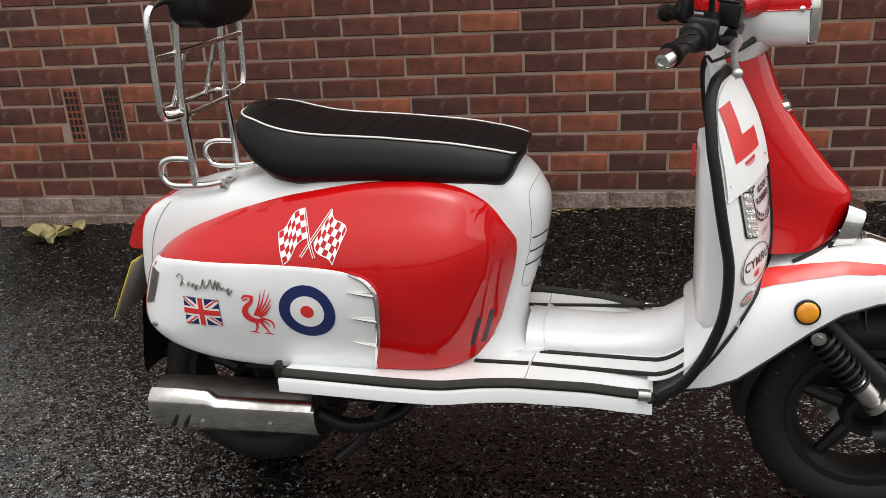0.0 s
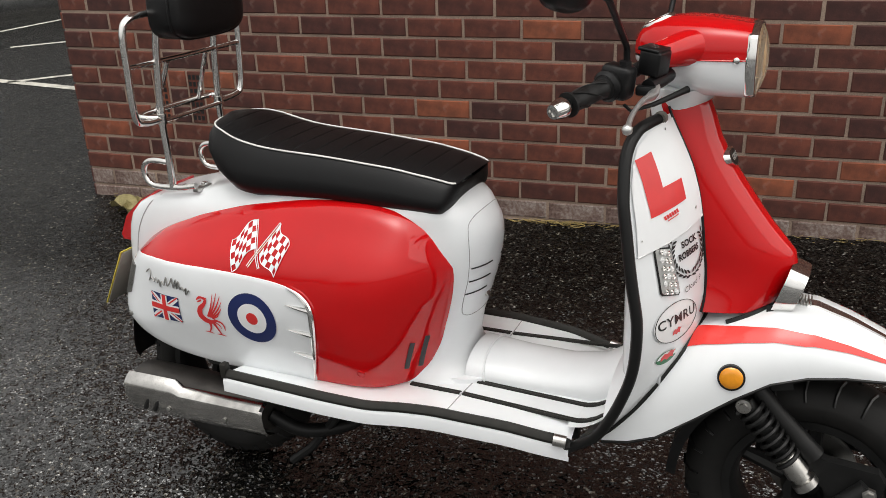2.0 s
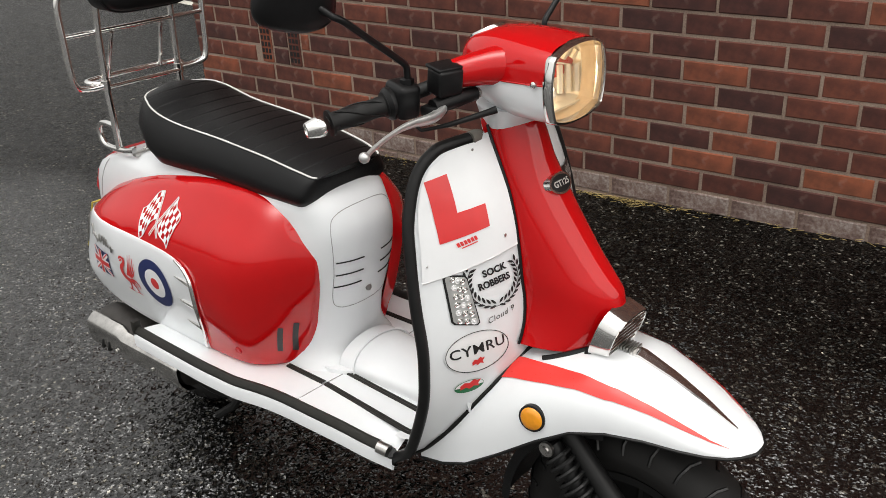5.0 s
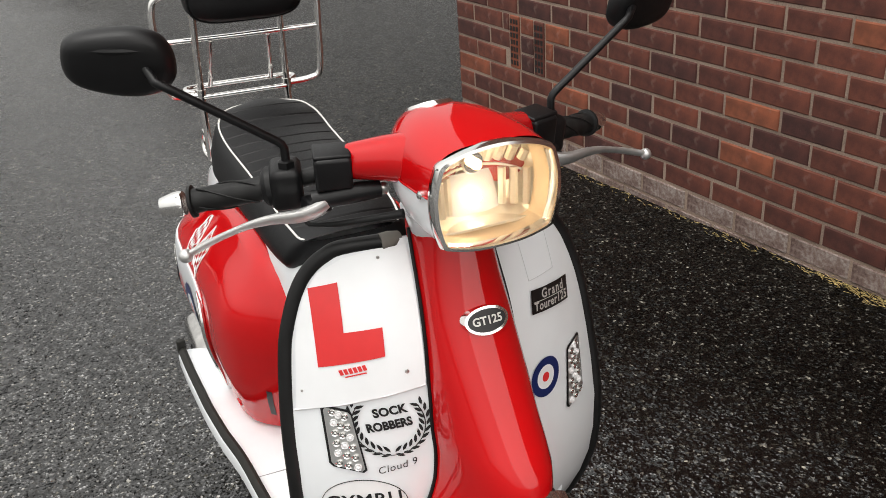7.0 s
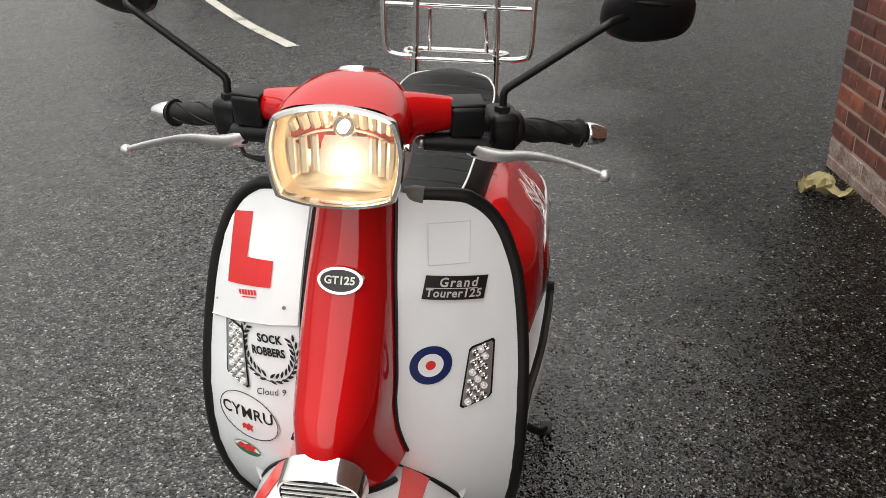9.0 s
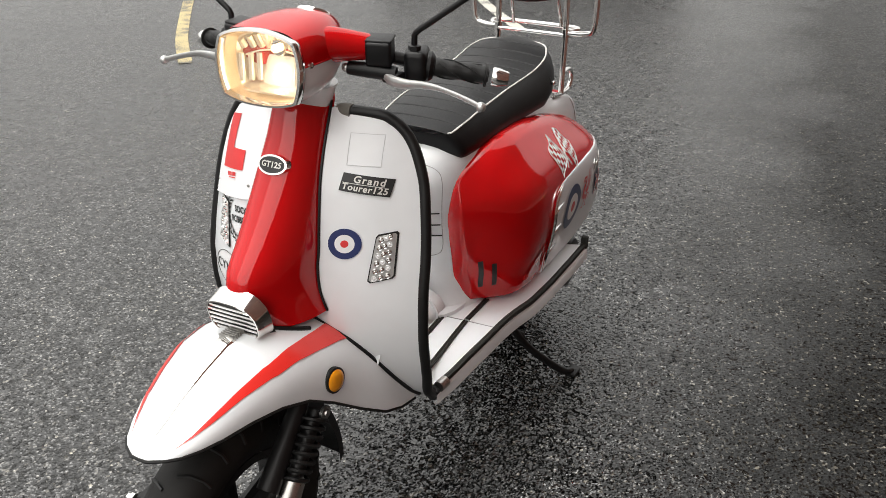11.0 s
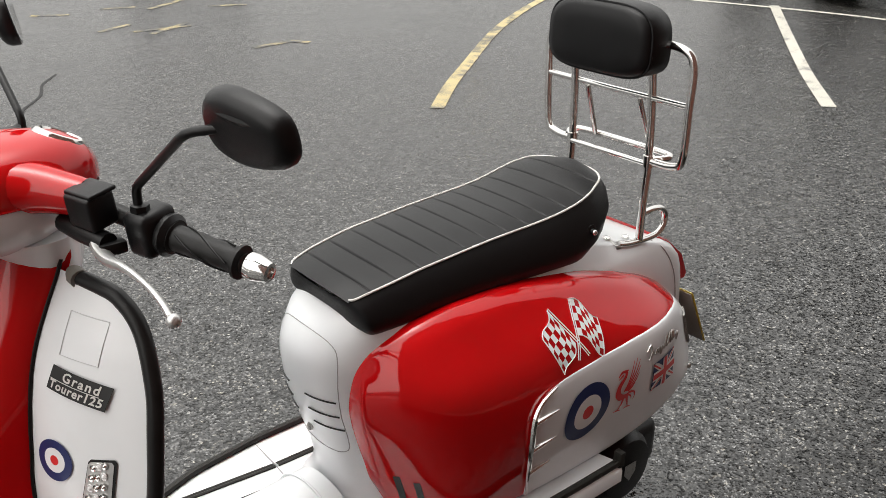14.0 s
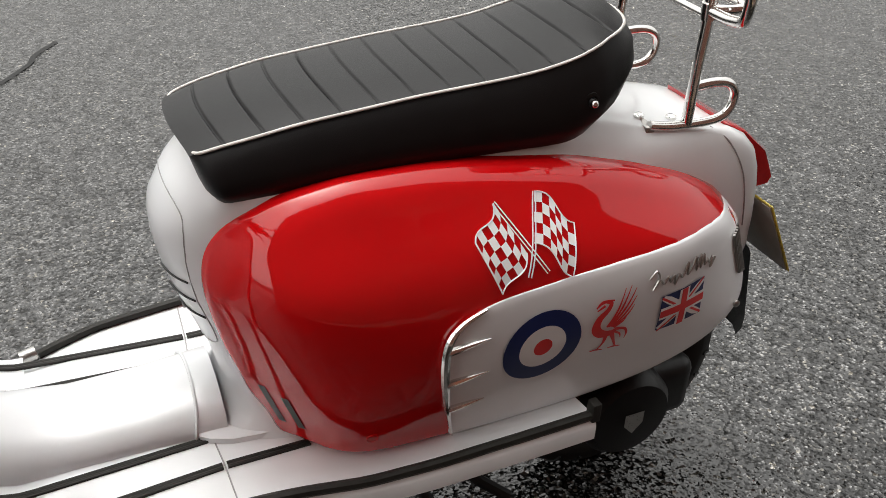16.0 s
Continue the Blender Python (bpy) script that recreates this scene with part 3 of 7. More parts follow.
INSERT = [(-0.198, 0.619), (-0.1075, 0.6345), (-0.0075, 0.6385), (0.1025, 0.638), (0.1925, 0.634), (0.2625, 0.627), (0.3045, 0.613), (0.3285, 0.589), (0.3325, 0.555), (0.3255, 0.495), (0.3105, 0.425), (0.2985, 0.392),
          (0.20, 0.389), (0.08, 0.389), (0.0, 0.396), (-0.077, 0.408), (-0.146, 0.428), (-0.194, 0.452), (-0.221, 0.480), (-0.229, 0.512), (-0.225, 0.552), (-0.213, 0.598)]


def build_panel(side):
    rings = []
    for r in (0.06, 0.2, 0.34, 0.48, 0.60, 0.70, 0.78, 0.85, 0.90, 0.93, 0.955, 0.975, 0.99, 1.0):
        ring = []
        for x, z in PANEL_LOOP:
            px, pz = PANEL_C[0] + r * (x - PANEL_C[0]), PANEL_C[1] + r * (z - PANEL_C[1])
            ring.append(skew(side, px, side * panel_out(px, pz, r), pz))
        rings.append(ring)
    rings.append([skew(side, x, side * (panel_out(x, z, 1.0) - 0.035), z) for x, z in PANEL_LOOP])
    bm = loft(rings, True, False)
    mid = bm.verts.new((PANEL_C[0], side * panel_out(*PANEL_C, 0.0), PANEL_C[1]))
    bm.verts.ensure_lookup_table()
    n = len(PANEL_LOOP)
    for i in range(n):
        bm.faces.new((bm.verts[i], bm.verts[(i + 1) % n], mid))
    panel = part("side_panel", bm, RED, scooter, "glossy red side panel with a white lower insert", sharp=70)
    # white insert, slightly proud
    c = (0.08, 0.515)
    rise = 0.006 if side > 0 else 0.0
    loop = [(p.x, p.y + rise * max(0.0, min(1.0, (p.y - 0.50) / 0.1))) for p in spline([(x, z, 0) for x, z in INSERT], 4, True)]
    rings = []
    for r, lift in ((0.08, 0.003), (0.3, 0.003), (0.5, 0.003), (0.68, 0.003), (0.82, 0.003), (0.92, 0.003), (0.985, 0.003), (1.0, 0.0022), (1.004, -0.004)):
        rings.append([skew(side, c[0] + r * (x - c[0]), side * (panel_out(c[0] + r * (x - c[0]), c[1] + r * (z - c[1])) + lift), c[1] + r * (z - c[1])) for x, z in loop])
    bm = loft(rings, True, False)
    mid = bm.verts.new(skew(side, c[0], side * (panel_out(*c) + 0.003), c[1]))
    bm.verts.ensure_lookup_table()
    for i in range(len(loop)):
        bm.faces.new((bm.verts[i], bm.verts[(i + 1) % len(loop)], mid))
    part("panel_insert", bm, WHITE, panel, "white lower insert of the side panel", sharp=50)
    put3 = on_panel(side, 0.0052)
    # chrome trim with three spikes along the insert's front edge
    edge = [(0.2775, 0.625 + rise), (0.3105, 0.611 + rise), (0.3305, 0.587 + rise), (0.3345, 0.551), (0.3275, 0.495), (0.3145, 0.435), (0.3045, 0.395)]
    pts = [put3(x, z) for x, z in [(p.x, p.y) for p in spline([(x, z, 0) for x, z in edge], 5)]]
    k = len(pts)
    bm = tube(pts, [0.0016 + 0.0045 * math.sin(math.pi * min(1.0, (i + 0.4) / k * 1.1)) ** 0.8 for i in range(k)], 8)
    for z0, x0, ln in ((0.581, 0.3315, 0.060), (0.523, 0.3310, 0.061), (0.464, 0.3205, 0.053)):
        pts = [put3(x0 - ln * j / 7, z0 + 0.005 * j / 7) for j in range(8)]
        tube(pts, [0.0052 * (1 - (j / 7) ** 1.6) + 0.0006 for j in range(8)], 8, bm=bm)
    part("chrome_trim", bm, CHROME, panel, "chrome trim with three pointed spikes")
    # two cooling slots and a drain hole in the front lower corner
    for (xt, zt), (xb, zb) in (((0.5285, 0.506), (0.507, 0.440)), ((0.5515, 0.515), (0.5265, 0.437))):
        poly = [(xb - 0.0038, zb), (xb + 0.0032, zb - 0.002), (xt + 0.0038, zt), (xt - 0.0032, zt + 0.002)]
        part("cooling_slot", sheet(poly, on_panel(side, 0.0022), 2), STICK_BLACK, panel, "black cooling slot")
    hole = on_panel(side, 0.0)(0.4235, 0.4345)
    face = Vector((0.10, side, -0.30))
    ring = part("drain_hole", lathe([(-0.003, 0.0092), (0.0012, 0.0090), (0.0018, 0.0080), (-0.001, 0.0066), (-0.003, 0.0064)], hole, face, 20), RED, panel, "small round hole in the panel")
    part("hole_floor", lathe([(-0.002, 0.001), (-0.0008, 0.0066)], hole, face, 16), STICK_BLACK, ring)
    # rear reflector grille
    for k in range(5):
        a, b = put3(-0.219 + 0.0052 * k, 0.522 + 0.002 * k), put3(-0.196 + 0.0052 * k, 0.604 - 0.001 * k)
        part("grille_bar", tube([a, a.lerp(b, 0.5), b], 0.0024, 6), STEEL, panel, "grey metal grille bar")
    part("panel_screw", lathe([(0, 0.006), (0.003, 0.006), (0.004, 0.004), (0.0045, 0.001)], put3(-0.195, 0.480), (0, side, 0), 12), STEEL, panel, "small steel screw")
    return panel


panel_right = build_panel(-1)
panel_left = build_panel(1)
panel_right.location = (-0.006, 0.009, -0.003)
panel_left.location = (0.008, 0.009, 0.005)


# -- seat --
SEAT_HW = [(-0.01, 0.045), (0.0, 0.062), (0.02, 0.086), (0.05, 0.104), (0.10, 0.112), (0.18, 0.111), (0.32, 0.107), (0.47, 0.104), (0.54, 0.100), (0.60, 0.090)]
SEAT_Z = [(-0.02, 0.914), (0.0, 0.914), (0.04, 0.909), (0.10, 0.890), (0.15, 0.880), (0.20, 0.875), (0.32, 0.868), (0.47, 0.854), (0.56, 0.838), (0.60, 0.827), (0.64, 0.812)]
SEAT_BOTTOM = [(-0.01, 0.850), (0.02, 0.806), (0.05, 0.782), (0.09, 0.772), (0.14, 0.775), (0.30, 0.779), (0.45, 0.774), (0.60, 0.766), (0.65, 0.766)]


def seat_half(x):
    """The seat top's half width, rounded at the rear and square at the front."""
    r = max(0.0, min(1.0, (0.075 - x) / 0.085))
    base = lerp_smooth(SEAT_HW, max(x, 0.05))
    return base * max(0.0, 1 - r ** 2.3) ** (1 / 2.3)


def seat_loop(grow, xr, xf, zf):
    n = 44
    left = []
    for k in range(n + 1):
        u = 0.5 - 0.5 * math.cos(math.pi * k / n)
        x = xr + u * (xf - xr)
        src = -0.010 + u * 0.612
        y = seat_half(src)
        f = max(0.0, (u - 0.955) / 0.045)
        y = (y + grow * min(1.0, (y / 0.05))) * max(0.0, 1 - f ** 4) ** 0.25 if u < 1 else 0.0
        left.append((x, max(y, 0.0), zf(src, u)))
    return left + [(x, -y, z) for x, y, z in reversed(left[1:-1])]


def build_seat():
    zp = lambda s, u: lerp_smooth(SEAT_Z, s)
    zb = lambda s, u: lerp_smooth(SEAT_BOTTOM, s)
    mix = lambda k: (lambda s, u: zb(s, u) * (1 - k) + zp(s, u) * k)
    rings = [seat_loop(0.006, 0.045, 0.570, zb), seat_loop(0.022, 0.020, 0.582, mix(0.08)), seat_loop(0.029, -0.004, 0.590, mix(0.28)), seat_loop(0.026, -0.018, 0.594, mix(0.52)),
             seat_loop(0.016, -0.019, 0.598, mix(0.78)), seat_loop(0.006, -0.014, 0.602, mix(0.94)), seat_loop(0.0, -0.010, 0.602, zp), seat_loop(-0.006, -0.004, 0.596, lambda s, u: zp(s, u) - 0.004)]
    seat = part("seat", loft(rings, True, False), VINYL, scooter, "black vinyl dual seat with white piping", sharp=65)
    bm = bmesh.new()
    grooves = [0.560 - 0.0475 * k for k in range(12)]
    nx, ny = 620, 12
    rows = []
    for i in range(nx + 1):
        x = -0.0085 + (0.6085) * i / nx
        hw = seat_half(x) * 0.985
        dip = sum(math.exp(-((x - g) / 0.0017) ** 2) for g in grooves)
        row = []
        for j in range(ny + 1):
            v = -1 + 2 * j / ny
            crown = 0.011 * (1 - abs(v) ** 2.4)
            row.append(bm.verts.new((x + 0.012 * (1 - v * v), v * hw, lerp_smooth(SEAT_Z, x) + crown - 0.0032 * dip * (1 - abs(v) ** 12) + 0.0022)))
        rows.append(row)
    for a, b in zip(rows, rows[1:]):
        for j in range(ny):
            bm.faces.new((a[j], a[j + 1], b[j + 1], b[j]))
    part("seat_top", bm, VINYL, seat, "ribbed black vinyl seat top", sharp=80)
    loop = [Vector(p) + Vector((0, 0, 0.002)) for p in seat_loop(0.002, -0.011, 0.603, zp)]
    # the piping runs round the rear and both sides, and is open across the front
    k = len(loop) // 2
    side_l, side_r = loop[: k - 2], loop[k + 3:]
    run = list(reversed(side_l)) + list(reversed(side_r))
    part("piping", tube(run, 0.0021, 8), PIPING, seat, "white seat piping")
    part("seat_stud", lathe([(0, 0.013), (0.003, 0.013), (0.004, 0.009), (0.002, 0.007), (0.008, 0.006), (0.010, 0.001)], (0.085, 0.131, 0.836), (0, 1, 0), 16), PLASTIC, seat, "round seat stud")
    part("stud_cap", ball((0.085, 0.141, 0.836), 0.0055), CHROME, seat, "chrome stud cap")
    return seat


seat = build_seat()


# -- legshield --
SHIELD_C = [(0.33, 0.885), (0.345, 0.90), (0.37, 0.94), (0.42, 1.00), (0.48, 1.045), (0.55, 1.078), (0.63, 1.094), (0.70, 1.091), (0.80, 1.080), (0.85, 1.071), (0.90, 1.055), (0.95, 1.030), (1.0, 1.003)]
SHIELD_A = [(0.33, 0.05), (0.40, 0.052), (0.46, 0.068), (0.53, 0.073), (0.65, 0.079), (0.80, 0.098), (0.88, 0.108), (1.0, 0.106)]
SHIELD_W = [(0.335, 0.188), (0.345, 0.192), (0.37, 0.201), (0.40, 0.211), (0.45, 0.224), (0.50, 0.231), (0.55, 0.235), (0.60, 0.237), (0.66, 0.237), (0.72, 0.235), (0.77, 0.231), (0.82, 0.225), (0.86, 0.218), (0.89, 0.209),
            (0.92, 0.197), (0.942, 0.184), (0.958, 0.170), (0.970, 0.154), (0.979, 0.134), (0.985, 0.110), (0.988, 0.080)]


def shield_x(y, z):
    return lerp_smooth(SHIELD_C, z) - lerp_smooth(SHIELD_A, z) * (min(abs(y), 0.26) / 0.23) ** 2.1


def on_shield(lift=0.0015):
    return lambda y, z: Vector((shield_x(y, z) + lift, y, z))


def build_shield():
    n = 40
    front, back = [], []
    for z, w in SHIELD_W:
        ys = [w * math.sin(math.pi / 2 * (-1 + 2 * k / n)) for k in range(n + 1)]
        front.append([(shield_x(y, z), y, z) for y in ys])
        back.append([(shield_x(y, z) - 0.010, y * 0.985, z - 0.002) for y in ys])
    bm = bmesh.new()
    loft(front, False, False, bm)
    loft(back, False, False, bm)
    shield = part("legshield", bm, WHITE, scooter, "white legshield with black rubber edge trim", sharp=70)
    for s in (1, -1):
        run = [(0.994, s * 0.078, 0.984)] + [(shield_x(w, z) - 0.006, s * (w + 0.003), z) for z, w in reversed(SHIELD_W[:-2])] + [(0.868, s * 0.205, 0.366)]
        part("edge_trim", tube(spline(run, 4), 0.0105, 10), TRIM, shield, "black rubber edge trim")
        part("trim_cap", tube([(0.992, s * 0.064, 0.983), (0.994, s * 0.078, 0.984), (0.993, s * 0.090, 0.983)], [0.010, 0.0125, 0.0125], 12), GREYCLIP, shield, "grey end cap of the rubber trim")
        part("trim_cap", tube([(0.842, s * 0.214, 0.373), (0.866, s * 0.210, 0.370)], [0.0125, 0.0125], 12), STEEL, shield, "steel end cap of the rubber trim")
    # glove box and steering tube behind the shield
    bm = loft([[(x + 0.0, y * g, z) for x, y in ((0.965, -0.150), (0.950, -0.120), (0.945, 0.0), (0.950, 0.120), (0.965, 0.150), (1.03, 0.165), (1.045, 0.0), (1.03, -0.165))] for z, g in ((0.44, 0.70), (0.47, 0.92), (0.52, 1.0), (0.74, 1.0), (0.80, 0.93), (0.835, 0.72))])
    part("glove_box", bm, WHITE, shield, "white inner glove box", sharp=50)
    part("steering_tube", tube([(0.985, 0, 1.03), (1.03, 0, 0.80)], 0.035, 16), WHITE, shield, "white steering column")
    part("key_fob", box(0.938, -0.055, 0.808, 0.006, 0.024, 0.060, 0.002), STICK_RED, shield, "red key fob tag hanging from the ignition")
    # turn lights set into the shield
    for s in (1, -1):
        poly = [(s * 0.167, 0.7785), (s * 0.195, 0.784), (s * 0.198, 0.780), (s * 0.198, 0.701), (s * 0.194, 0.696), (s * 0.159, 0.687), (s * 0.1545, 0.691), (s * 0.1635, 0.774)]
        if s < 0:
            poly = poly[::-1]
        frame_ob = part("turn_light", sheet(poly, on_shield(0.002), 2), STICK_BLACK, shield, "LED turn light in a dark frame")
        cy, cz = s * 0.178, 0.735
        inner = [(cy + 0.88 * (y - cy), cz + 0.94 * (z - cz)) for y, z in poly]
        part("light_lens", sheet(inner, on_shield(0.0035), 2), ALLOY, frame_ob, "silver reflector of the turn light")
        for row in range(6):
            for col in range(3):
                z = 0.6965 + 0.0145 * row + 0.003 * col
                y = s * (0.1655 + 0.0014 * row + 0.0105 * col - 0.0008 * row * col)
                q = on_shield(0.0035)(y, z)
                part("reflector_cell", lathe([(0, 0.0055), (0.002, 0.0052), (0.0005, 0.003), (0.003, 0.0022), (0.004, 0.0004)], q, (1, s * 0.45, 0.1), 8), STICK_WHITE if (row + col) % 3 == 0 else CHROME, frame_ob)
    return shield


shield = build_shield()


# -- red centre spine --
SPINE = [  # z, x of its front, half width
    (1.026, 1.060, 0.050), (1.00, 1.068, 0.053), (0.98, 1.076, 0.054), (0.94, 1.089, 0.057), (0.90, 1.110, 0.060), (0.86, 1.136, 0.0625), (0.82, 1.164, 0.065), (0.785, 1.190, 0.066), (0.755, 1.216, 0.067),
    (0.735, 1.233, 0.067), (0.715, 1.238, 0.066), (0.695, 1.236, 0.067), (0.67, 1.227, 0.070), (0.645, 1.214, 0.077), (0.626, 1.200, 0.084)]


def spine_ring(z, xf, hb, grow=0.0, n=28):
    xb = shield_x(hb, z) - 0.012
    out = []
    for k in range(n + 1):
        a = math.pi * (k / n - 0.5)
        s, c = math.sin(a), max(0.0, math.cos(a))
        out.append((xb + (xf + grow - xb) * c ** 0.78, (hb + grow * 0.5) * math.copysign(abs(s) ** 0.92, s) * (1 - 0.12 * c), z))
    return out


def build_spine():
    spine = part("centre_spine", loft([spine_ring(*r) for r in SPINE], False, False), RED, scooter, "glossy red centre spine of the legshield", sharp=70)
    for s in (1, -1):
        run = [(shield_x(hb, z) + 0.0015, s * (hb + 0.0012), z) for z, _, hb in SPINE[1:]]
        part("spine_seam", tube(spline(run, 3), 0.0026, 6), TRIM, spine, "thin black seal beside the spine")
    # oval badge
    place = lambda u, v: Vector((1.1085 + 0.0 - 0.30 * u * u / 0.06 * 0.06 * 8 - 0.46 * v, u, 0.902 + v * 0.88))
    part("badge_rim", ring_sheet(circle(0, 0, 0.0300, 0.0180), circle(0, 0, 0.0262, 0.0146), lambda u, v: place(u, v) + Vector((0.0045, 0, 0.002))), CHROME, spine, "oval chrome badge rim")
    part("badge_edge", ring_sheet(circle(0, 0, 0.0300, 0.0180), circle(0, 0, 0.0318, 0.0196), lambda u, v: place(u, v) + (Vector((0.0045, 0, 0.002)) if abs(u) < 0.0301 and math.hypot(u / 0.0300, v / 0.0180) < 1.01 else Vector((-0.006, 0, 0)))), CHROME, spine, "oval chrome badge rim")
    part("badge_plate", sheet(circle(0, 0, 0.0288, 0.0158), lambda u, v: place(u, v) + Vector((0.004, 0, 0.002)), 1), STICK_BLACK, spine, "black enamel badge plate")
    part("badge_text", words("GT125", 0.0145, lambda u, v: place(u, v) + Vector((0.0056, 0, 0.0025)), 1.0, 0, 0.0004), SILVER, spine, "silver badge lettering")
    # chrome nose with a slatted oval grille
    ax, up = Vector((0.947, 0, -0.32)).normalized(), Vector((0.32, 0, 0.947)).normalized()

    def mouth(c, w, h, n=48, power=0.72):
        out = []
        for k in range(n):
            a = 2 * math.pi * k / n
            y, v = w * math.copysign(abs(math.cos(a)) ** power, math.cos(a)), h * math.copysign(abs(math.sin(a)) ** power, math.sin(a))
            out.append(Vector(c) + Vector((0, y, 0)) + up * v)
        return out
    c = Vector((1.2455, 0, 0.6635))
    loops = [mouth((1.2135, 0, 0.666), 0.0560, 0.0535), mouth((1.230, 0, 0.665), 0.0550, 0.0480), mouth(c, 0.0545, 0.0430), mouth(c + ax * 0.003, 0.0535, 0.0418), mouth(c + ax * 0.0035, 0.0510, 0.0395), mouth(c + ax * 0.001, 0.0498, 0.0382), mouth(c - ax * 0.006, 0.0490, 0.0375)]
    nose = part("chrome_nose", loft(loops, True, False), CHROME, spine, "polished chrome nose cap", sharp=50)
    pl = lambda u, v: c + Vector((0, u, 0)) + up * v
    part("grille_back", sheet([(q.y, (q - c).dot(up)) for q in mouth(c, 0.0494, 0.0378)], lambda u, v: pl(u, v) - ax * 0.004, 0), STICK_BLACK, nose, "black backing of the nose grille")
    for k in range(6):
        v = -0.0270 + 0.0108 * k
        w = 0.0492 * max(0.05, 1 - (abs(v) / 0.0380) ** 2.8) ** (1 / 2.8)
        part("grille_slat", tube([pl(-w + 2 * w * j / 8, v) for j in range(9)], 0.0029, 8), CHROME, nose, "chrome grille slat")
    neck = [[(1.195 + (xf - 1.195) * max(0.0, math.cos(a)) ** 0.7, w * math.sin(a), z) for a in [math.pi * (k / 16 - 0.5) for k in range(17)]] for z, xf, w in ((0.640, 1.226, 0.046), (0.632, 1.228, 0.048), (0.622, 1.230, 0.052))]
    part("nose_neck", loft(neck, False, False), TRIM, nose, "black rubber neck under the nose")
    return spine


spine = build_spine()


# -- white front fender --
FENDER = [  # x, half width, z of the edge, z of the crest
    (0.93, 0.188, 0.374, 0.49), (0.98, 0.184, 0.381, 0.545), (1.03, 0.176, 0.398, 0.585), (1.09, 0.158, 0.436, 0.611), (1.16, 0.1435, 0.487, 0.627), (1.22, 0.132, 0.524, 0.637), (1.28, 0.119, 0.541, 0.634),
    (1.34, 0.103, 0.544, 0.613), (1.395, 0.087, 0.540, 0.588), (1.432, 0.072, 0.5375, 0.567), (1.46, 0.0555, 0.5365, 0.552), (1.476, 0.040, 0.5365, 0.544), (1.492, 0.016, 0.537, 0.5395)]


def fender_row(x):
    return tuple(float(np.interp(x, [r[0] for r in FENDER], [r[k] for r in FENDER])) for k in (1, 2, 3))


def fender_point(x, a, lift=0.0):
    """a runs from -1 at the right edge over 0 on the crest to 1 at the left edge."""
    w, zb, zt = fender_row(x)
    s, c = math.sin(a * math.pi / 2), max(0.0, math.cos(a * math.pi / 2))
    y, z = (w + lift) * math.copysign(abs(s) ** 0.86, s), zb + (zt - zb + lift) * c ** 0.80
    return Vector((x + lift * 0.3, y, z))


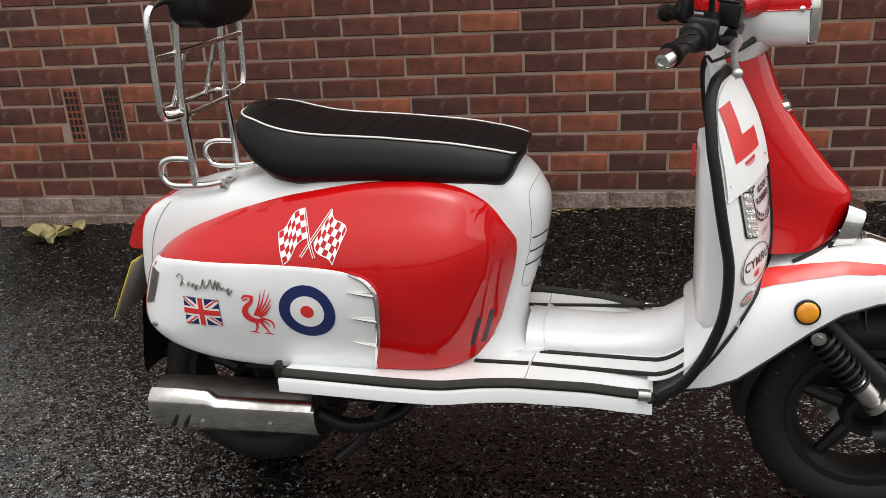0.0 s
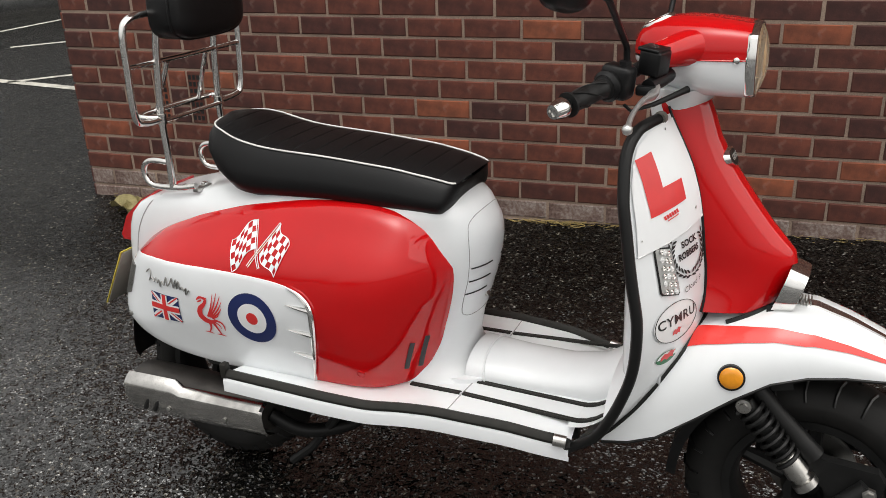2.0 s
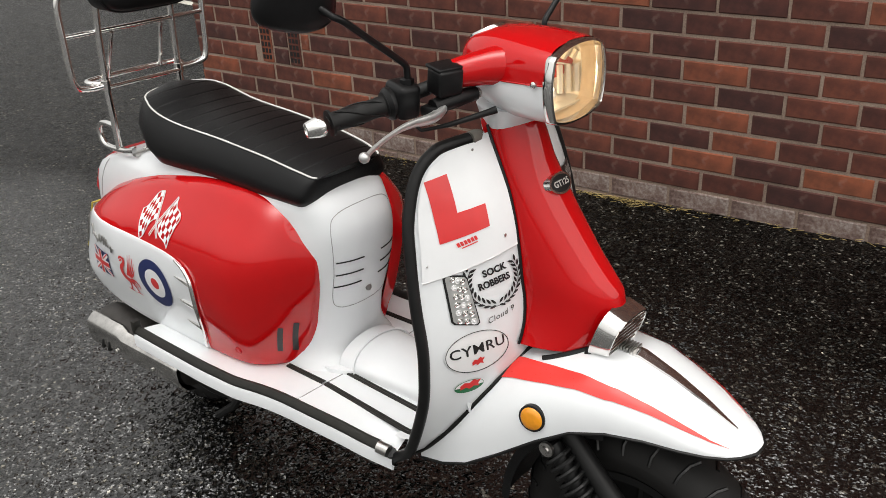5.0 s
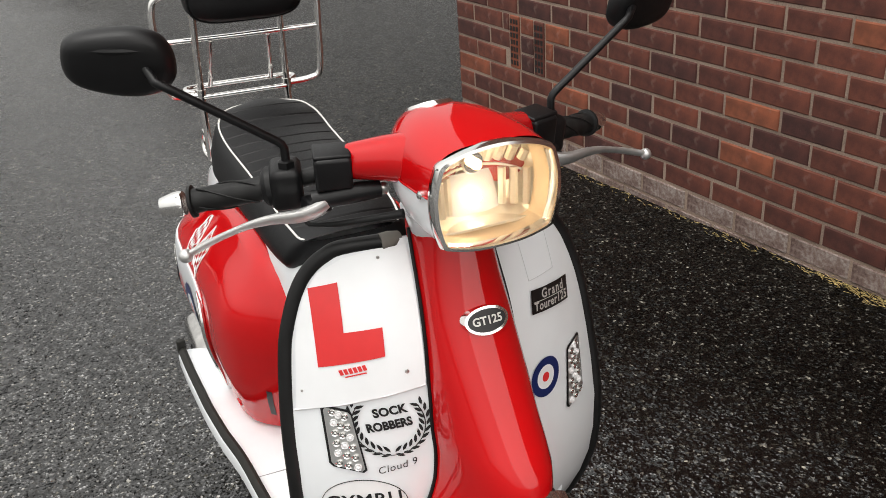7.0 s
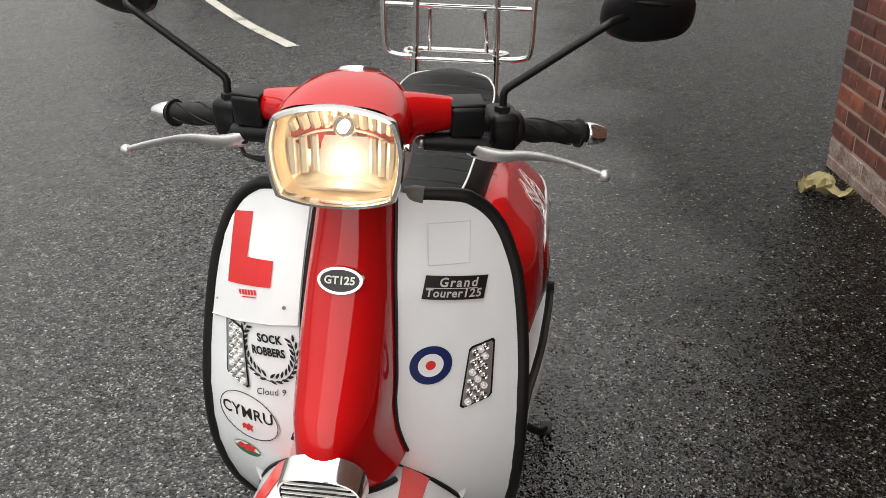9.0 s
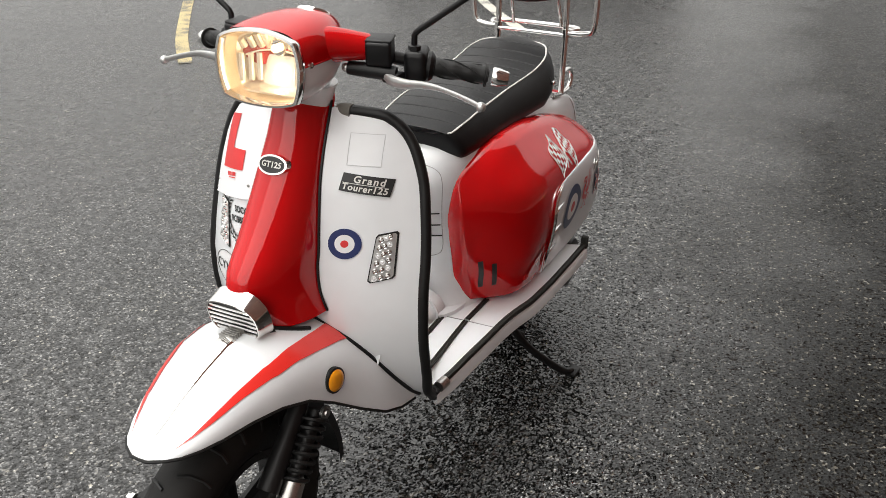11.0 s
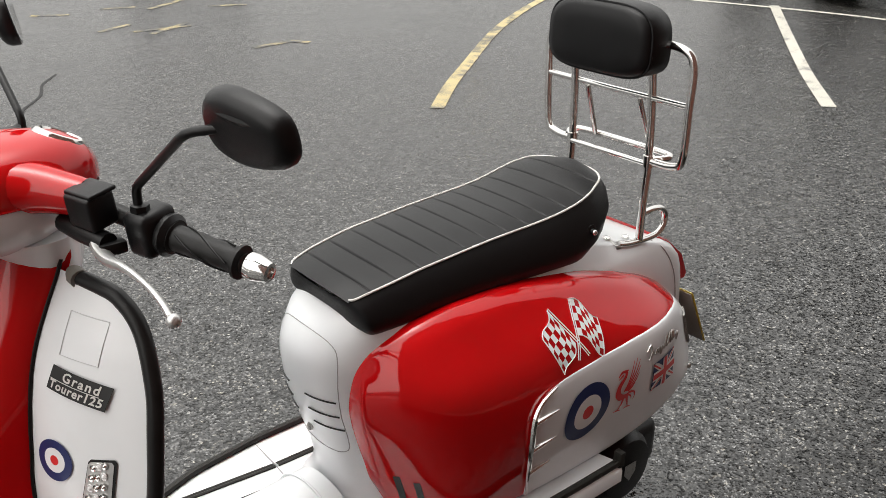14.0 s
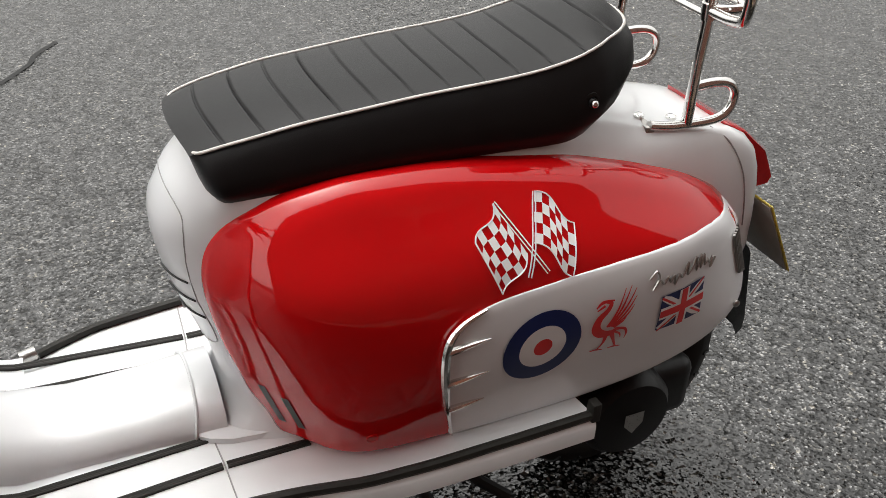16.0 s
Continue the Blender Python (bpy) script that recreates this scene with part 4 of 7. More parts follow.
def build_fender():
    xs = [p.x for p in spline([(r[0], 0, 0) for r in FENDER], 3)]
    n = 36
    outer = [[fender_point(x, -1 + 2 * k / n) for k in range(n + 1)] for x in xs]
    inner = [[fender_point(x, -1 + 2 * k / n, -0.005) for k in range(n + 1)] for x in xs]
    bm = bmesh.new()
    loft(outer, False, False, bm)
    loft(inner, False, False, bm)
    tip = [bm.verts.new(q) for q in outer[-1]]
    bm.faces.new(tip)
    fender = part("front_fender", bm, WHITE, scooter, "white pointed front fender with red stripes", sharp=75)
    part("fender_edge", tube([fender_point(x, -1) for x in xs] + [fender_point(x, 1) for x in reversed(xs)], 0.003, 6), TRIM, fender, "dark rubber edging under the fender")
    for s in (1, -1):
        rows = []
        for k in range(31):
            u = k / 30
            x = 1.052 + 0.408 * u
            mid = float(np.interp(x, (1.055, 1.27, 1.40, 1.455), (0.345, 0.565, 0.555, 0.53)))
            hw = float(np.interp(x, (1.055, 1.27, 1.40, 1.455), (0.095, 0.080, 0.045, 0.004)))
            row = [fender_point(x, s * (mid + hw * (-1 + 2 * j / 3)), 0.0016) for j in range(4)]
            rows.append(row)
        part("fender_stripe", loft(rows, False, False), STRIPE, fender, "tapering red stripe along the fender")
        q = fender_point(1.153, s * 0.83)
        d = Vector((0.12, s, 0.12)).normalized()
        lamp = part("side_reflector", lathe([(-0.004, 0.0245), (0.004, 0.0245), (0.005, 0.022)], q, d, 28), TRIM, fender, "round amber reflector")
        part("amber_lens", lathe([(0.004, 0.0215), (0.008, 0.0185), (0.010, 0.011), (0.0105, 0.001)], q, d, 28), AMBER, lamp, "amber plastic lens")
    # chrome crest strip: a long ridge with a ribbed foot
    rings = []
    for k in range(22):
        u = k / 21
        x = 1.262 + 0.190 * u
        w = 0.0150 * (1 - u) ** 0.8 + 0.0012
        rings.append([fender_point(x, 0, 0) + Vector((0, w * yy, hh)) for yy, hh in ((-1.0, -0.001), (-0.85, 0.003), (0.0, 0.0075 * (1 - 0.6 * u)), (0.85, 0.003), (1.0, -0.001))])
    part("crest_strip", loft(rings, False, False), CHROME, fender, "chrome crest strip", sharp=30)
    for k in range(6):
        x = 1.240 + 0.0055 * k
        part("crest_rib", box(x, 0, fender_point(x, 0).z + 0.005, 0.003, 0.031, 0.009, 0.001), STEEL, fender, "ribbed foot of the crest strip")
    # black seam where the fender meets the legshield
    for s in (1, -1):
        pts = []
        for z in (0.626, 0.60, 0.56, 0.52, 0.48, 0.44, 0.40, 0.375):
            lo, hi = 0.02, 0.23
            for _ in range(24):
                y = (lo + hi) / 2
                x = shield_x(y, z)
                w, zb, zt = fender_row(min(1.2, max(0.93, x)))
                c = max(0.0, min(1.0, (z - zb) / max(0.001, zt - zb)))
                fy = w * abs(math.sin(math.acos(min(1.0, c ** 1.25)))) ** 0.86
                lo, hi = (y, hi) if y < fy else (lo, y)
            pts.append((shield_x(lo, z) + 0.001, s * lo, z))
        part("seam_seal", tube(spline(pts, 3), 0.0045, 8), TRIM, fender, "black rubber seam seal")
    return fender


fender = build_fender()


def on_fender(x, y, lift=0.0):
    w, zb, zt = fender_row(x)
    n = min(0.999, abs(y) / w) ** (1 / 0.86)
    return Vector((x, y, zb + (zt - zb) * (1 - n * n) ** 0.4 + lift))


foot = [on_fender(q[0] + 0.001, q[1] * 0.99, 0.0015) for q in spine_ring(0.630, 1.204, 0.083)[3:-3]]
part("spine_seal", tube(foot, 0.0046, 8), TRIM, spine, "black rubber seal under the spine")


# -- floor --
FLOOR_W = [(0.07, 0.283), (0.20, 0.281), (0.35, 0.273), (0.45, 0.262), (0.55, 0.250), (0.65, 0.243), (0.75, 0.234), (0.82, 0.222), (0.88, 0.205)]
FLOOR_Z = [(0.07, 0.406), (0.20, 0.401), (0.35, 0.391), (0.45, 0.384), (0.52, 0.390), (0.60, 0.393), (0.75, 0.385), (0.85, 0.366), (0.92, 0.352)]


def floor_point(x, f, lift=0.0):
    return Vector((x, f * lerp_smooth(FLOOR_W, x), lerp_smooth(FLOOR_Z, x) + lift))


FLOOR_MID = 0.391


def toe_z(x):
    """The floor curves up into the legshield."""
    return FLOOR_MID + 7.0 * max(0.0, x - 0.865) ** 2


def build_floor():
    bm = bmesh.new()
    rows = []
    for k in range(34):
        x = 0.108 + 0.762 * k / 33
        w, z = lerp_smooth(FLOOR_W, x), lerp_smooth(FLOOR_Z, x)
        half = [(0.0, 0.0), (0.3, 0.0), (0.66, 0.0), (0.8, 0.0), (0.91, 0.0), (0.96, -0.001), (0.99, -0.005), (1.0, -0.012), (1.0, -0.036), (0.985, -0.038), (0.97, -0.03)]
        full = [(-f, d) for f, d in reversed(half[1:])] + half
        rows.append([(x, f * w, z + d if abs(f) > 0.88 else FLOOR_MID + (z - FLOOR_MID) * max(0.0, abs(f) - 0.66) / 0.25) for f, d in full])
    loft(rows, False, False, bm)
    floor = part("floorboard", bm, WHITE, scooter, "white floorboards with black rubber strips", sharp=50)
    for s in (1, -1):
        edge = [floor_point(0.113 + 0.727 * k / 40, s * 0.965, 0.004) for k in range(41)]
        part("edge_strip", tube(edge, 0.0105, 8, flat=0.75), STRIP, floor, "black rubber strip along the floorboard edge")
        a = floor_point(0.110, s * 0.965, 0.0)
        part("strip_end", box(a.x - 0.001, a.y, a.z + 0.012, 0.015, 0.019, 0.034, 0.003), STRIP, floor, "upturned end of the rubber strip")
        for y0, y1, spans in ((0.092, 0.108, ((0.622, 0.935),)), (0.150, 0.172, ((0.500, 0.616), (0.622, 0.930)))):
            for a, b in spans:
                pts = [Vector((x, 0.006 + s * (y0 + (y1 - y0) * max(0.0, x - 0.62) / 0.3), toe_z(x) + 0.0018)) for x in [a + (b - a) * k / 16 for k in range(17)]]
                rows = [[q + Vector((0, o, h)) for o, h in ((-0.0060, -0.003), (-0.0058, 0.0016), (-0.003, 0.0024), (0.0, 0.0012), (0.003, 0.0024), (0.0058, 0.0016), (0.0060, -0.003))] for q in pts]
                part("rubber_strip", loft(rows, False, False), STRIP, floor, "black ribbed rubber floor strip", sharp=30)
        zs = FLOOR_MID + 0.0008
        part("board_seam", tube([(0.624, 0.006 + s * 0.085, zs), (0.619, 0.006 + s * 0.15, zs), (0.616, s * 0.243, zs)], 0.0011, 6), SEAM, floor)
        part("floor_screw", lathe([(0, 0.0075), (0.002, 0.0075), (0.004, 0.005), (0.0045, 0.003), (0.003, 0.0005)], (0.601, 0.006 + s * 0.062, 0.4025), (0.1, 0, 1), 16), STEEL, floor, "steel floor screw")
    toe = [[(x, (0.186 - 0.10 * max(0.0, x - 0.93)) * f, toe_z(x) - 0.0005) for f in (-1, -0.6, -0.2, 0.2, 0.6, 1)] for x in [0.86 + 0.12 * k / 14 for k in range(15)]]
    part("toe_board", loft(toe, False, False), WHITE, floor, "white toe board curving up into the legshield", sharp=70)
    # rounded tunnel
    rings = []
    for x, w, h in ((0.600, 0.088, 0.056), (0.64, 0.087, 0.052), (0.70, 0.084, 0.046), (0.80, 0.083, 0.044), (0.88, 0.084, 0.062), (0.95, 0.084, 0.11), (1.0, 0.08, 0.16)):
        z0 = FLOOR_MID - 0.002
        rings.append([(x, 0.004 - w * math.cos(math.pi * k / 20), z0 + h * math.sin(math.pi * k / 20) ** 0.75) for k in range(21)])
    part("tunnel", loft(rings, False, False), WHITE, floor, "white rounded tunnel between the floorboards", sharp=70)
    # flange of the body on the floor, arched over the tunnel
    half = [(0.520, 0.118), (0.56, 0.117), (0.598, 0.112), (0.628, 0.100), (0.641, 0.090)]
    for s in (1, -1):
        top = [(x, 0.006 + s * y, 0.400) for x, y in half]
        inn = [(x, 0.006 + s * 0.045, 0.400) for x, y in half]
        low = [(x + 0.001, 0.006 + s * (y + 0.001), 0.385) for x, y in half]
        part("body_flange", loft([inn, top, low], False, False), WHITE, floor, "white flange bolted to the floor", sharp=30)
    arch = [(0.646 - 0.012 * math.sin(math.pi * k / 20), 0.005 - 0.0895 * math.cos(math.pi * k / 20), 0.3895 + 0.0545 * math.sin(math.pi * k / 20) ** 0.75) for k in range(21)]
    part("arch_lip", tube(arch, 0.0026, 6), WHITE, floor, "raised lip of the flange over the tunnel")
    return floor


floor_part = build_floor()

# access cover and slits on the front of the body
def body_front(y, z, lift=0.002):
    xr, xf, hw = (float(np.interp(z, [r[0] for r in BODY], [r[k] for r in BODY])) for k in (1, 2, 3))
    lo, hi = 0.6, 1.0
    for _ in range(22):
        m = (lo + hi) / 2
        lo, hi = (m, hi) if body_half_width(m, hw) > abs(y) else (lo, m)
    return Vector((xr + lo * (xf - xr) + lift, y, z))


cover_half = [(0.0, 0.762), (0.040, 0.760), (0.068, 0.752), (0.083, 0.735), (0.088, 0.70), (0.085, 0.62), (0.080, 0.555), (0.066, 0.535), (0.035, 0.530)]
cover_loop = [(p.x, p.y) for p in spline([(y, z, 0) for y, z in cover_half] + [(-y, z, 0) for y, z in reversed(cover_half[1:])], 4, True)]
for s in (1, -1):
    pts = []
    for z, x in ((0.738, -0.165), (0.720, -0.190), (0.69, -0.214), (0.65, -0.236), (0.60, -0.252), (0.55, -0.262)):
        xr, xf, hw = (float(np.interp(z, [r[0] for r in BODY], [r[k] for r in BODY])) for k in (1, 2, 3))
        pts.append((x, s * (body_half_width((x - xr) / (xf - xr), hw) + 0.0002), z))
    part("tail_seam", tube(spline(pts, 4), 0.0013, 6), SEAM, body, "fine gap before the tail piece")
part("access_seam", tube([body_front(y, z, -0.0002) for y, z in cover_loop], 0.0009, 6, True), SEAM, body, "fine gap round the access cover")
for s in (1, -1):
    for z in (0.650, 0.620, 0.590):
        pts = [body_front(s * (0.025 + 0.058 * k / 8), z, 0.0008) for k in range(9)]
        part("air_slit", tube(pts, 0.0015, 6), STICK_BLACK, body, "narrow black air slit")
part("cover_screw", lathe([(0, 0.008), (0.003, 0.0075), (0.004, 0.004), (0.003, 0.0005)], body_front(0, 0.562, 0.0), (1, 0, 0.25), 14), STEEL, body, "steel cover screw")


# -- front wheel, fork and shock --
def build_wheel(name, cx, cz, radius, width, label):
    wheel = part(name, lathe([(-0.012, 0.02), (-0.040, 0.030), (-0.040, 0.045), (-0.012, 0.052), (0.012, 0.052), (0.040, 0.045), (0.040, 0.030), (0.012, 0.02)], (cx, 0, cz), (0, 1, 0), 24), DARK, scooter, label)
    w, rim = width / 2, radius * 0.655
    prof = [(-w * 0.72, rim), (-w * 0.92, rim + 0.012), (-w, rim + 0.036), (-w * 0.97, radius - 0.040), (-w * 0.80, radius - 0.017), (-w * 0.45, radius - 0.004), (0, radius), (w * 0.45, radius - 0.004),
            (w * 0.80, radius - 0.017), (w * 0.97, radius - 0.040), (w, rim + 0.036), (w * 0.92, rim + 0.012), (w * 0.72, rim)]
    tyre = part("tyre", loft([[(cx + r * math.cos(2 * math.pi * k / 72), a, cz + r * math.sin(2 * math.pi * k / 72)) for a, r in prof] for k in range(72)] + [[(cx + r, a, cz) for a, r in prof]], False, False), TYRE, wheel, "black treaded scooter tyre", sharp=50)
    # tread grooves as dark raised-edge blocks
    for k in range(26):
        a = 2 * math.pi * k / 26
        for s in (1, -1):
            b = a + s * 0.06
            pts = [Vector((cx + r * math.cos(b + da), y * s, cz + r * math.sin(b + da))) for y, r, da in ((w * 0.12, radius - 0.0002, 0), (w * 0.48, radius - 0.0036, 0.035), (w * 0.82, radius - 0.0175, 0.05), (w * 0.94, radius - 0.034, 0.045))]
            part("tread_groove", tube(pts, 0.0032, 5), STICK_BLACK, tyre)
    rp = [(-0.046, rim + 0.004), (-0.046, rim - 0.012), (-0.030, rim - 0.022), (0.030, rim - 0.022), (0.046, rim - 0.012), (0.046, rim + 0.004)]
    part("rim", loft([[(cx + r * math.cos(2 * math.pi * k / 48), a, cz + r * math.sin(2 * math.pi * k / 48)) for a, r in rp] for k in range(49)], False, False), DARK, wheel, "black wheel rim")
    for k in range(5):
        a = 2 * math.pi * k / 5 + 0.3
        d = Vector((math.cos(a), 0, math.sin(a)))
        part("spoke", tube([Vector((cx, 0, cz)) + d * 0.045, Vector((cx, 0, cz)) + d * (rim - 0.018)], [0.018, 0.013], 8), DARK, wheel, "black cast spoke")
    return wheel


FX, FZ, FR = 1.300, 0.252, 0.240
front_wheel = build_wheel("front_wheel", FX, FZ, FR, 0.112, "black front wheel on the tarmac")
rear_wheel = build_wheel("rear_wheel", -0.090, 0.250, 0.237, 0.116, "black rear wheel under the bodywork")
for s in (1, -1):
    fork = part("fork_leg", tube([(1.145, s * 0.088, 0.545), (1.235, s * 0.092, 0.445), (1.305, s * 0.094, 0.372)], [0.018, 0.018, 0.021], 12), DARK, scooter, "black front fork leg")
    poly = [(1.285, 0.385), (1.330, 0.372), (1.415, 0.365), (1.428, 0.345), (1.422, 0.312), (1.385, 0.290), (1.335, 0.302), (1.300, 0.345)]
    bm = loft([[(x, s * y, z) for x, z in poly] for y in (0.082, 0.104)])
    part("link_bracket", bm, DARK, fork, "black trailing link bracket", False)
    part("link_arm", tube([(1.400, s * 0.112, 0.337), (1.335, s * 0.118, 0.262), (1.300, s * 0.112, 0.252)], [0.020, 0.022, 0.024], 10), DARK, fork, "black trailing link arm")
    for x, z in ((1.402, 0.337), (1.342, 0.263)):
        part("bolt", lathe([(0, 0.013), (0.008, 0.013), (0.009, 0.009), (0.016, 0.009), (0.017, 0.002)], (x, s * 0.126, z), (0, s, 0), 6), STEEL, fork, "steel hexagon bolt")
    part("bolt", lathe([(0, 0.014), (0.006, 0.014), (0.007, 0.008), (0.010, 0.007), (0.010, 0.001)], (1.178, s * 0.132, 0.474), (0, s, 0), 20), STEEL, fork, "round steel shock mount")
    top, low = Vector((1.178, s * 0.116, 0.474)), Vector((1.318, s * 0.120, 0.300))
    d = low - top
    shock = part("shock_absorber", tube([top, top + d * 0.55], 0.015, 12), DARK, scooter, "black front shock absorber with steel body")
    part("shock_body", lathe([(0, 0.012), (0.01, 0.021), (0.05, 0.022), (0.052, 0.017), (0.062, 0.017), (0.064, 0.024), (0.078, 0.024), (0.08, 0.012)], top + d * 0.52, d, 18), STEEL, shock, "steel shock body")
    side = d.orthogonal().normalized()
    up = d.normalized().cross(side)
    coil = [top + d * (0.04 + 0.56 * k / 120) + 0.024 * (math.cos(2 * math.pi * 8 * k / 120) * side + math.sin(2 * math.pi * 8 * k / 120) * up) for k in range(121)]
    part("coil_spring", tube(coil, 0.0042, 6), DARK, shock, "black coil spring")
part("brake_disc", lathe([(-0.002, 0.045), (-0.002, 0.086), (0.002, 0.086), (0.002, 0.045)], (FX, 0.062, FZ), (0, 1, 0), 40), STEEL, front_wheel, "steel brake disc")
part("brake_caliper", box(FX - 0.075, 0.066, FZ + 0.045, 0.07, 0.036, 0.06, 0.008, 2), DARK, front_wheel, "dark brake caliper")
bm = loft([[(FX + r * math.cos(a), y, FZ + r * math.sin(a)) for y, r in ((-0.082, 0.246), (-0.078, 0.266), (0.0, 0.270), (0.078, 0.266), (0.082, 0.246))] for a in [radians(100 + 78 * k / 16) for k in range(17)]], False, False)
part("inner_mudguard", bm, PLASTIC, scooter, "black inner mudguard behind the front wheel")


# -- headset: red top, white bottom --
def headset_ring(x, w, zl, zh, power, n=40):
    zc, hz = (zl + zh) / 2, (zh - zl) / 2
    out = []
    for k in range(n):
        a = 2 * math.pi * k / n
        c, s = math.cos(a), math.sin(a)
        out.append((x, w * math.copysign(abs(c) ** (2 / power), c), zc + hz * math.copysign(abs(s) ** (2 / power), s)))
    return out


def cup(rings):
    bm = loft(rings, True, False)
    bm.verts.ensure_lookup_table()
    n = len(rings[0])
    bm.faces.new([bm.verts[len(rings) * n - n + i] for i in range(n)])
    return bm


def split_ring(x, w, zl, zh, power, upper, cut=1.086):
    ring = headset_ring(x, w, zl, zh, power, 80)
    z_of = lambda q: (max(q[2], cut + 0.0015) if upper else min(q[2], cut - 0.0015))
    return [(q[0], q[1], z_of(q)) for q in ring]


HEAD = [(1.131, 0.0805, 1.016, 1.141, 3.6), (1.10, 0.0835, 1.016, 1.146, 3.4), (1.06, 0.0840, 1.016, 1.151, 3.0), (1.02, 0.0800, 1.022, 1.153, 2.7), (0.99, 0.070, 1.030, 1.151, 2.5), (0.965, 0.058, 1.04, 1.146, 2.4), (0.945, 0.045, 1.055, 1.135, 2.3), (0.932, 0.028, 1.07, 1.12, 2.2)]


def half_headset(upper, cut=1.086):
    """One half of the headset shell, open at the lamp and along the split."""
    bm = cup([split_ring(*r, upper) for r in HEAD])
    at = cut + (0.0015 if upper else -0.0015)
    bmesh.ops.delete(bm, geom=[f for f in bm.faces if all(abs(v.co.z - at) < 1e-5 for v in f.verts)], context="FACES")
    return steer(bm)


head = part("headset", half_headset(True), RED, scooter, "red and white headset with a lit headlamp", sharp=50)
part("headset_bottom", half_headset(False), WHITE, head, "white lower half of the headset", sharp=50)
rings = []
for z, xa, xb, w in ((1.03, 0.955, 1.088, 0.068), (1.016, 0.958, 1.077, 0.061), (1.002, 0.960, 1.063, 0.055), (0.985, 0.962, 1.046, 0.050)):
    rings.append([((xa + xb) / 2 + (xb - xa) / 2 * math.cos(2 * math.pi * k / 28), w * math.sin(2 * math.pi * k / 28), z) for k in range(28)])
part("headset_neck", steer(loft(rings)), WHITE, head, "white neck of the headset")
for s in (1, -1):
    part("bar_arm", steer(tube(spline([(1.072, s * 0.036, 1.102), (1.026, s * 0.068, 1.103), (0.985, s * 0.120, 1.097)], 5), [0.036, 0.0355, 0.035, 0.034, 0.0325, 0.031, 0.029, 0.027, 0.025, 0.0235, 0.022], 20)), RED, head, "red arm of the headset")
    q = Vector((1.112, s * 0.0845, 1.087))
    part("rim_screw", steer(lathe([(-0.004, 0.0055), (0.002, 0.0055), (0.004, 0.003), (0.004, 0.0005)], q, (0, s, 0), 12)), CHROME, head, "chrome rim screw")
    part("split_line", steer(tube([(x, s * (w + 0.0004), 1.086) for x, w, *_ in HEAD[:-2]], 0.0014, 6)), RED, head)


def lamp_loop(scale, x, n=64):
    half = [(0.0, 0.064), (0.040, 0.060), (0.068, 0.0505), (0.0755, 0.039), (0.0815, 0.012), (0.0800, -0.018), (0.0735, -0.043), (0.067, -0.0505), (0.035, -0.0585), (0.0, -0.0605)]
    loop = spline([(y, z, 0) for y, z in half] + [(-y, z, 0) for y, z in reversed(half[1:-1])], 4, True)
    return [Vector((x, q.x * scale, 1.0765 + q.y * scale)) for q in loop]


bm = loft([lamp_loop(1.0, 1.126), lamp_loop(1.025, 1.128), lamp_loop(1.03, 1.136), lamp_loop(1.01, 1.142), lamp_loop(0.955, 1.143), lamp_loop(0.93, 1.139), lamp_loop(0.925, 1.127)], True, False)
rim = part("headlamp_rim", steer(bm), CHROME, head, "chrome headlamp rim", sharp=60)
glass_rings = [lamp_loop(g, 1.139 + 0.017 * (1 - g ** 2.4)) for g in (0.94, 0.86, 0.75, 0.6, 0.45, 0.3, 0.15, 0.03)]
glass = part("headlamp_glass", steer(cup(glass_rings)), FLUTED, head, "clear headlamp glass")
glass.visible_shadow = False
bezel = [lamp_loop(g, x) for g, x in ((0.94, 1.132), (0.925, 1.122), (0.87, 1.108), (0.84, 1.104))]
part("lamp_bezel", steer(loft(bezel, True, False)), surface("gold_bezel", (0.88, 0.70, 0.46), 0.40, 0.15, 0, 0.08, 60), head, "warm golden inner bezel of the lamp", sharp=50)
bowl = [lamp_loop(g, x) for g, x in ((0.86, 1.106), (0.84, 1.100), (0.78, 1.086), (0.66, 1.072), (0.48, 1.060), (0.28, 1.054), (0.10, 1.052))]
WARM = surface("warm_reflector", (0.97, 0.91, 0.80), 0.42, 0.75, 0, 0.06, 160, 900, 0.0, 0.1)
reflector = part("reflector", steer(cup(bowl)), WARM, head, "faceted lamp reflector", sharp=30)
for k in (-5, -4, -3, 3, 4, 5):
    part("reflector_flute", steer(tube([(1.072 + 0.0010 * k * k, 0.0125 * k, 1.088), (1.074 + 0.0010 * k * k, 0.0122 * k, 1.042)], 0.0052, 6)), WARM, reflector, "mirror flute of the reflector")
# bright reflection of the bulb, put in as a white plate
part("glint_plate", steer(loft([[(1.066, -0.030, 1.084), (1.066, 0.030, 1.084)], [(1.071, -0.034, 1.060), (1.071, 0.034, 1.060)], [(1.078, -0.036, 1.034), (1.078, 0.036, 1.034)]], False, False)), STICK_WHITE, reflector, "white plate standing in for the reflection of the bulb")
part("reflector_step", steer(tube(spline([(1.092, -0.064, 1.082), (1.080, -0.035, 1.092), (1.076, 0.0, 1.095), (1.080, 0.035, 1.092), (1.092, 0.064, 1.082)], 5), 0.0016, 6)), WARM, reflector, "curved step across the reflector")
for k in range(-5, 6):
    part("reflector_flute", steer(tube([(1.079 + 0.0007 * k * k, 0.0125 * k, 1.127 - 0.0006 * k * k), (1.064 + 0.0010 * k * k, 0.0120 * k, 1.098)], 0.0066, 8)), WARM, reflector, "mirror flute of the reflector")
part("reflector_shelf", steer(box(1.088, 0, 1.029, 0.045, 0.120, 0.004, 0.001)), WARM, reflector, "mirror shelf of the reflector")
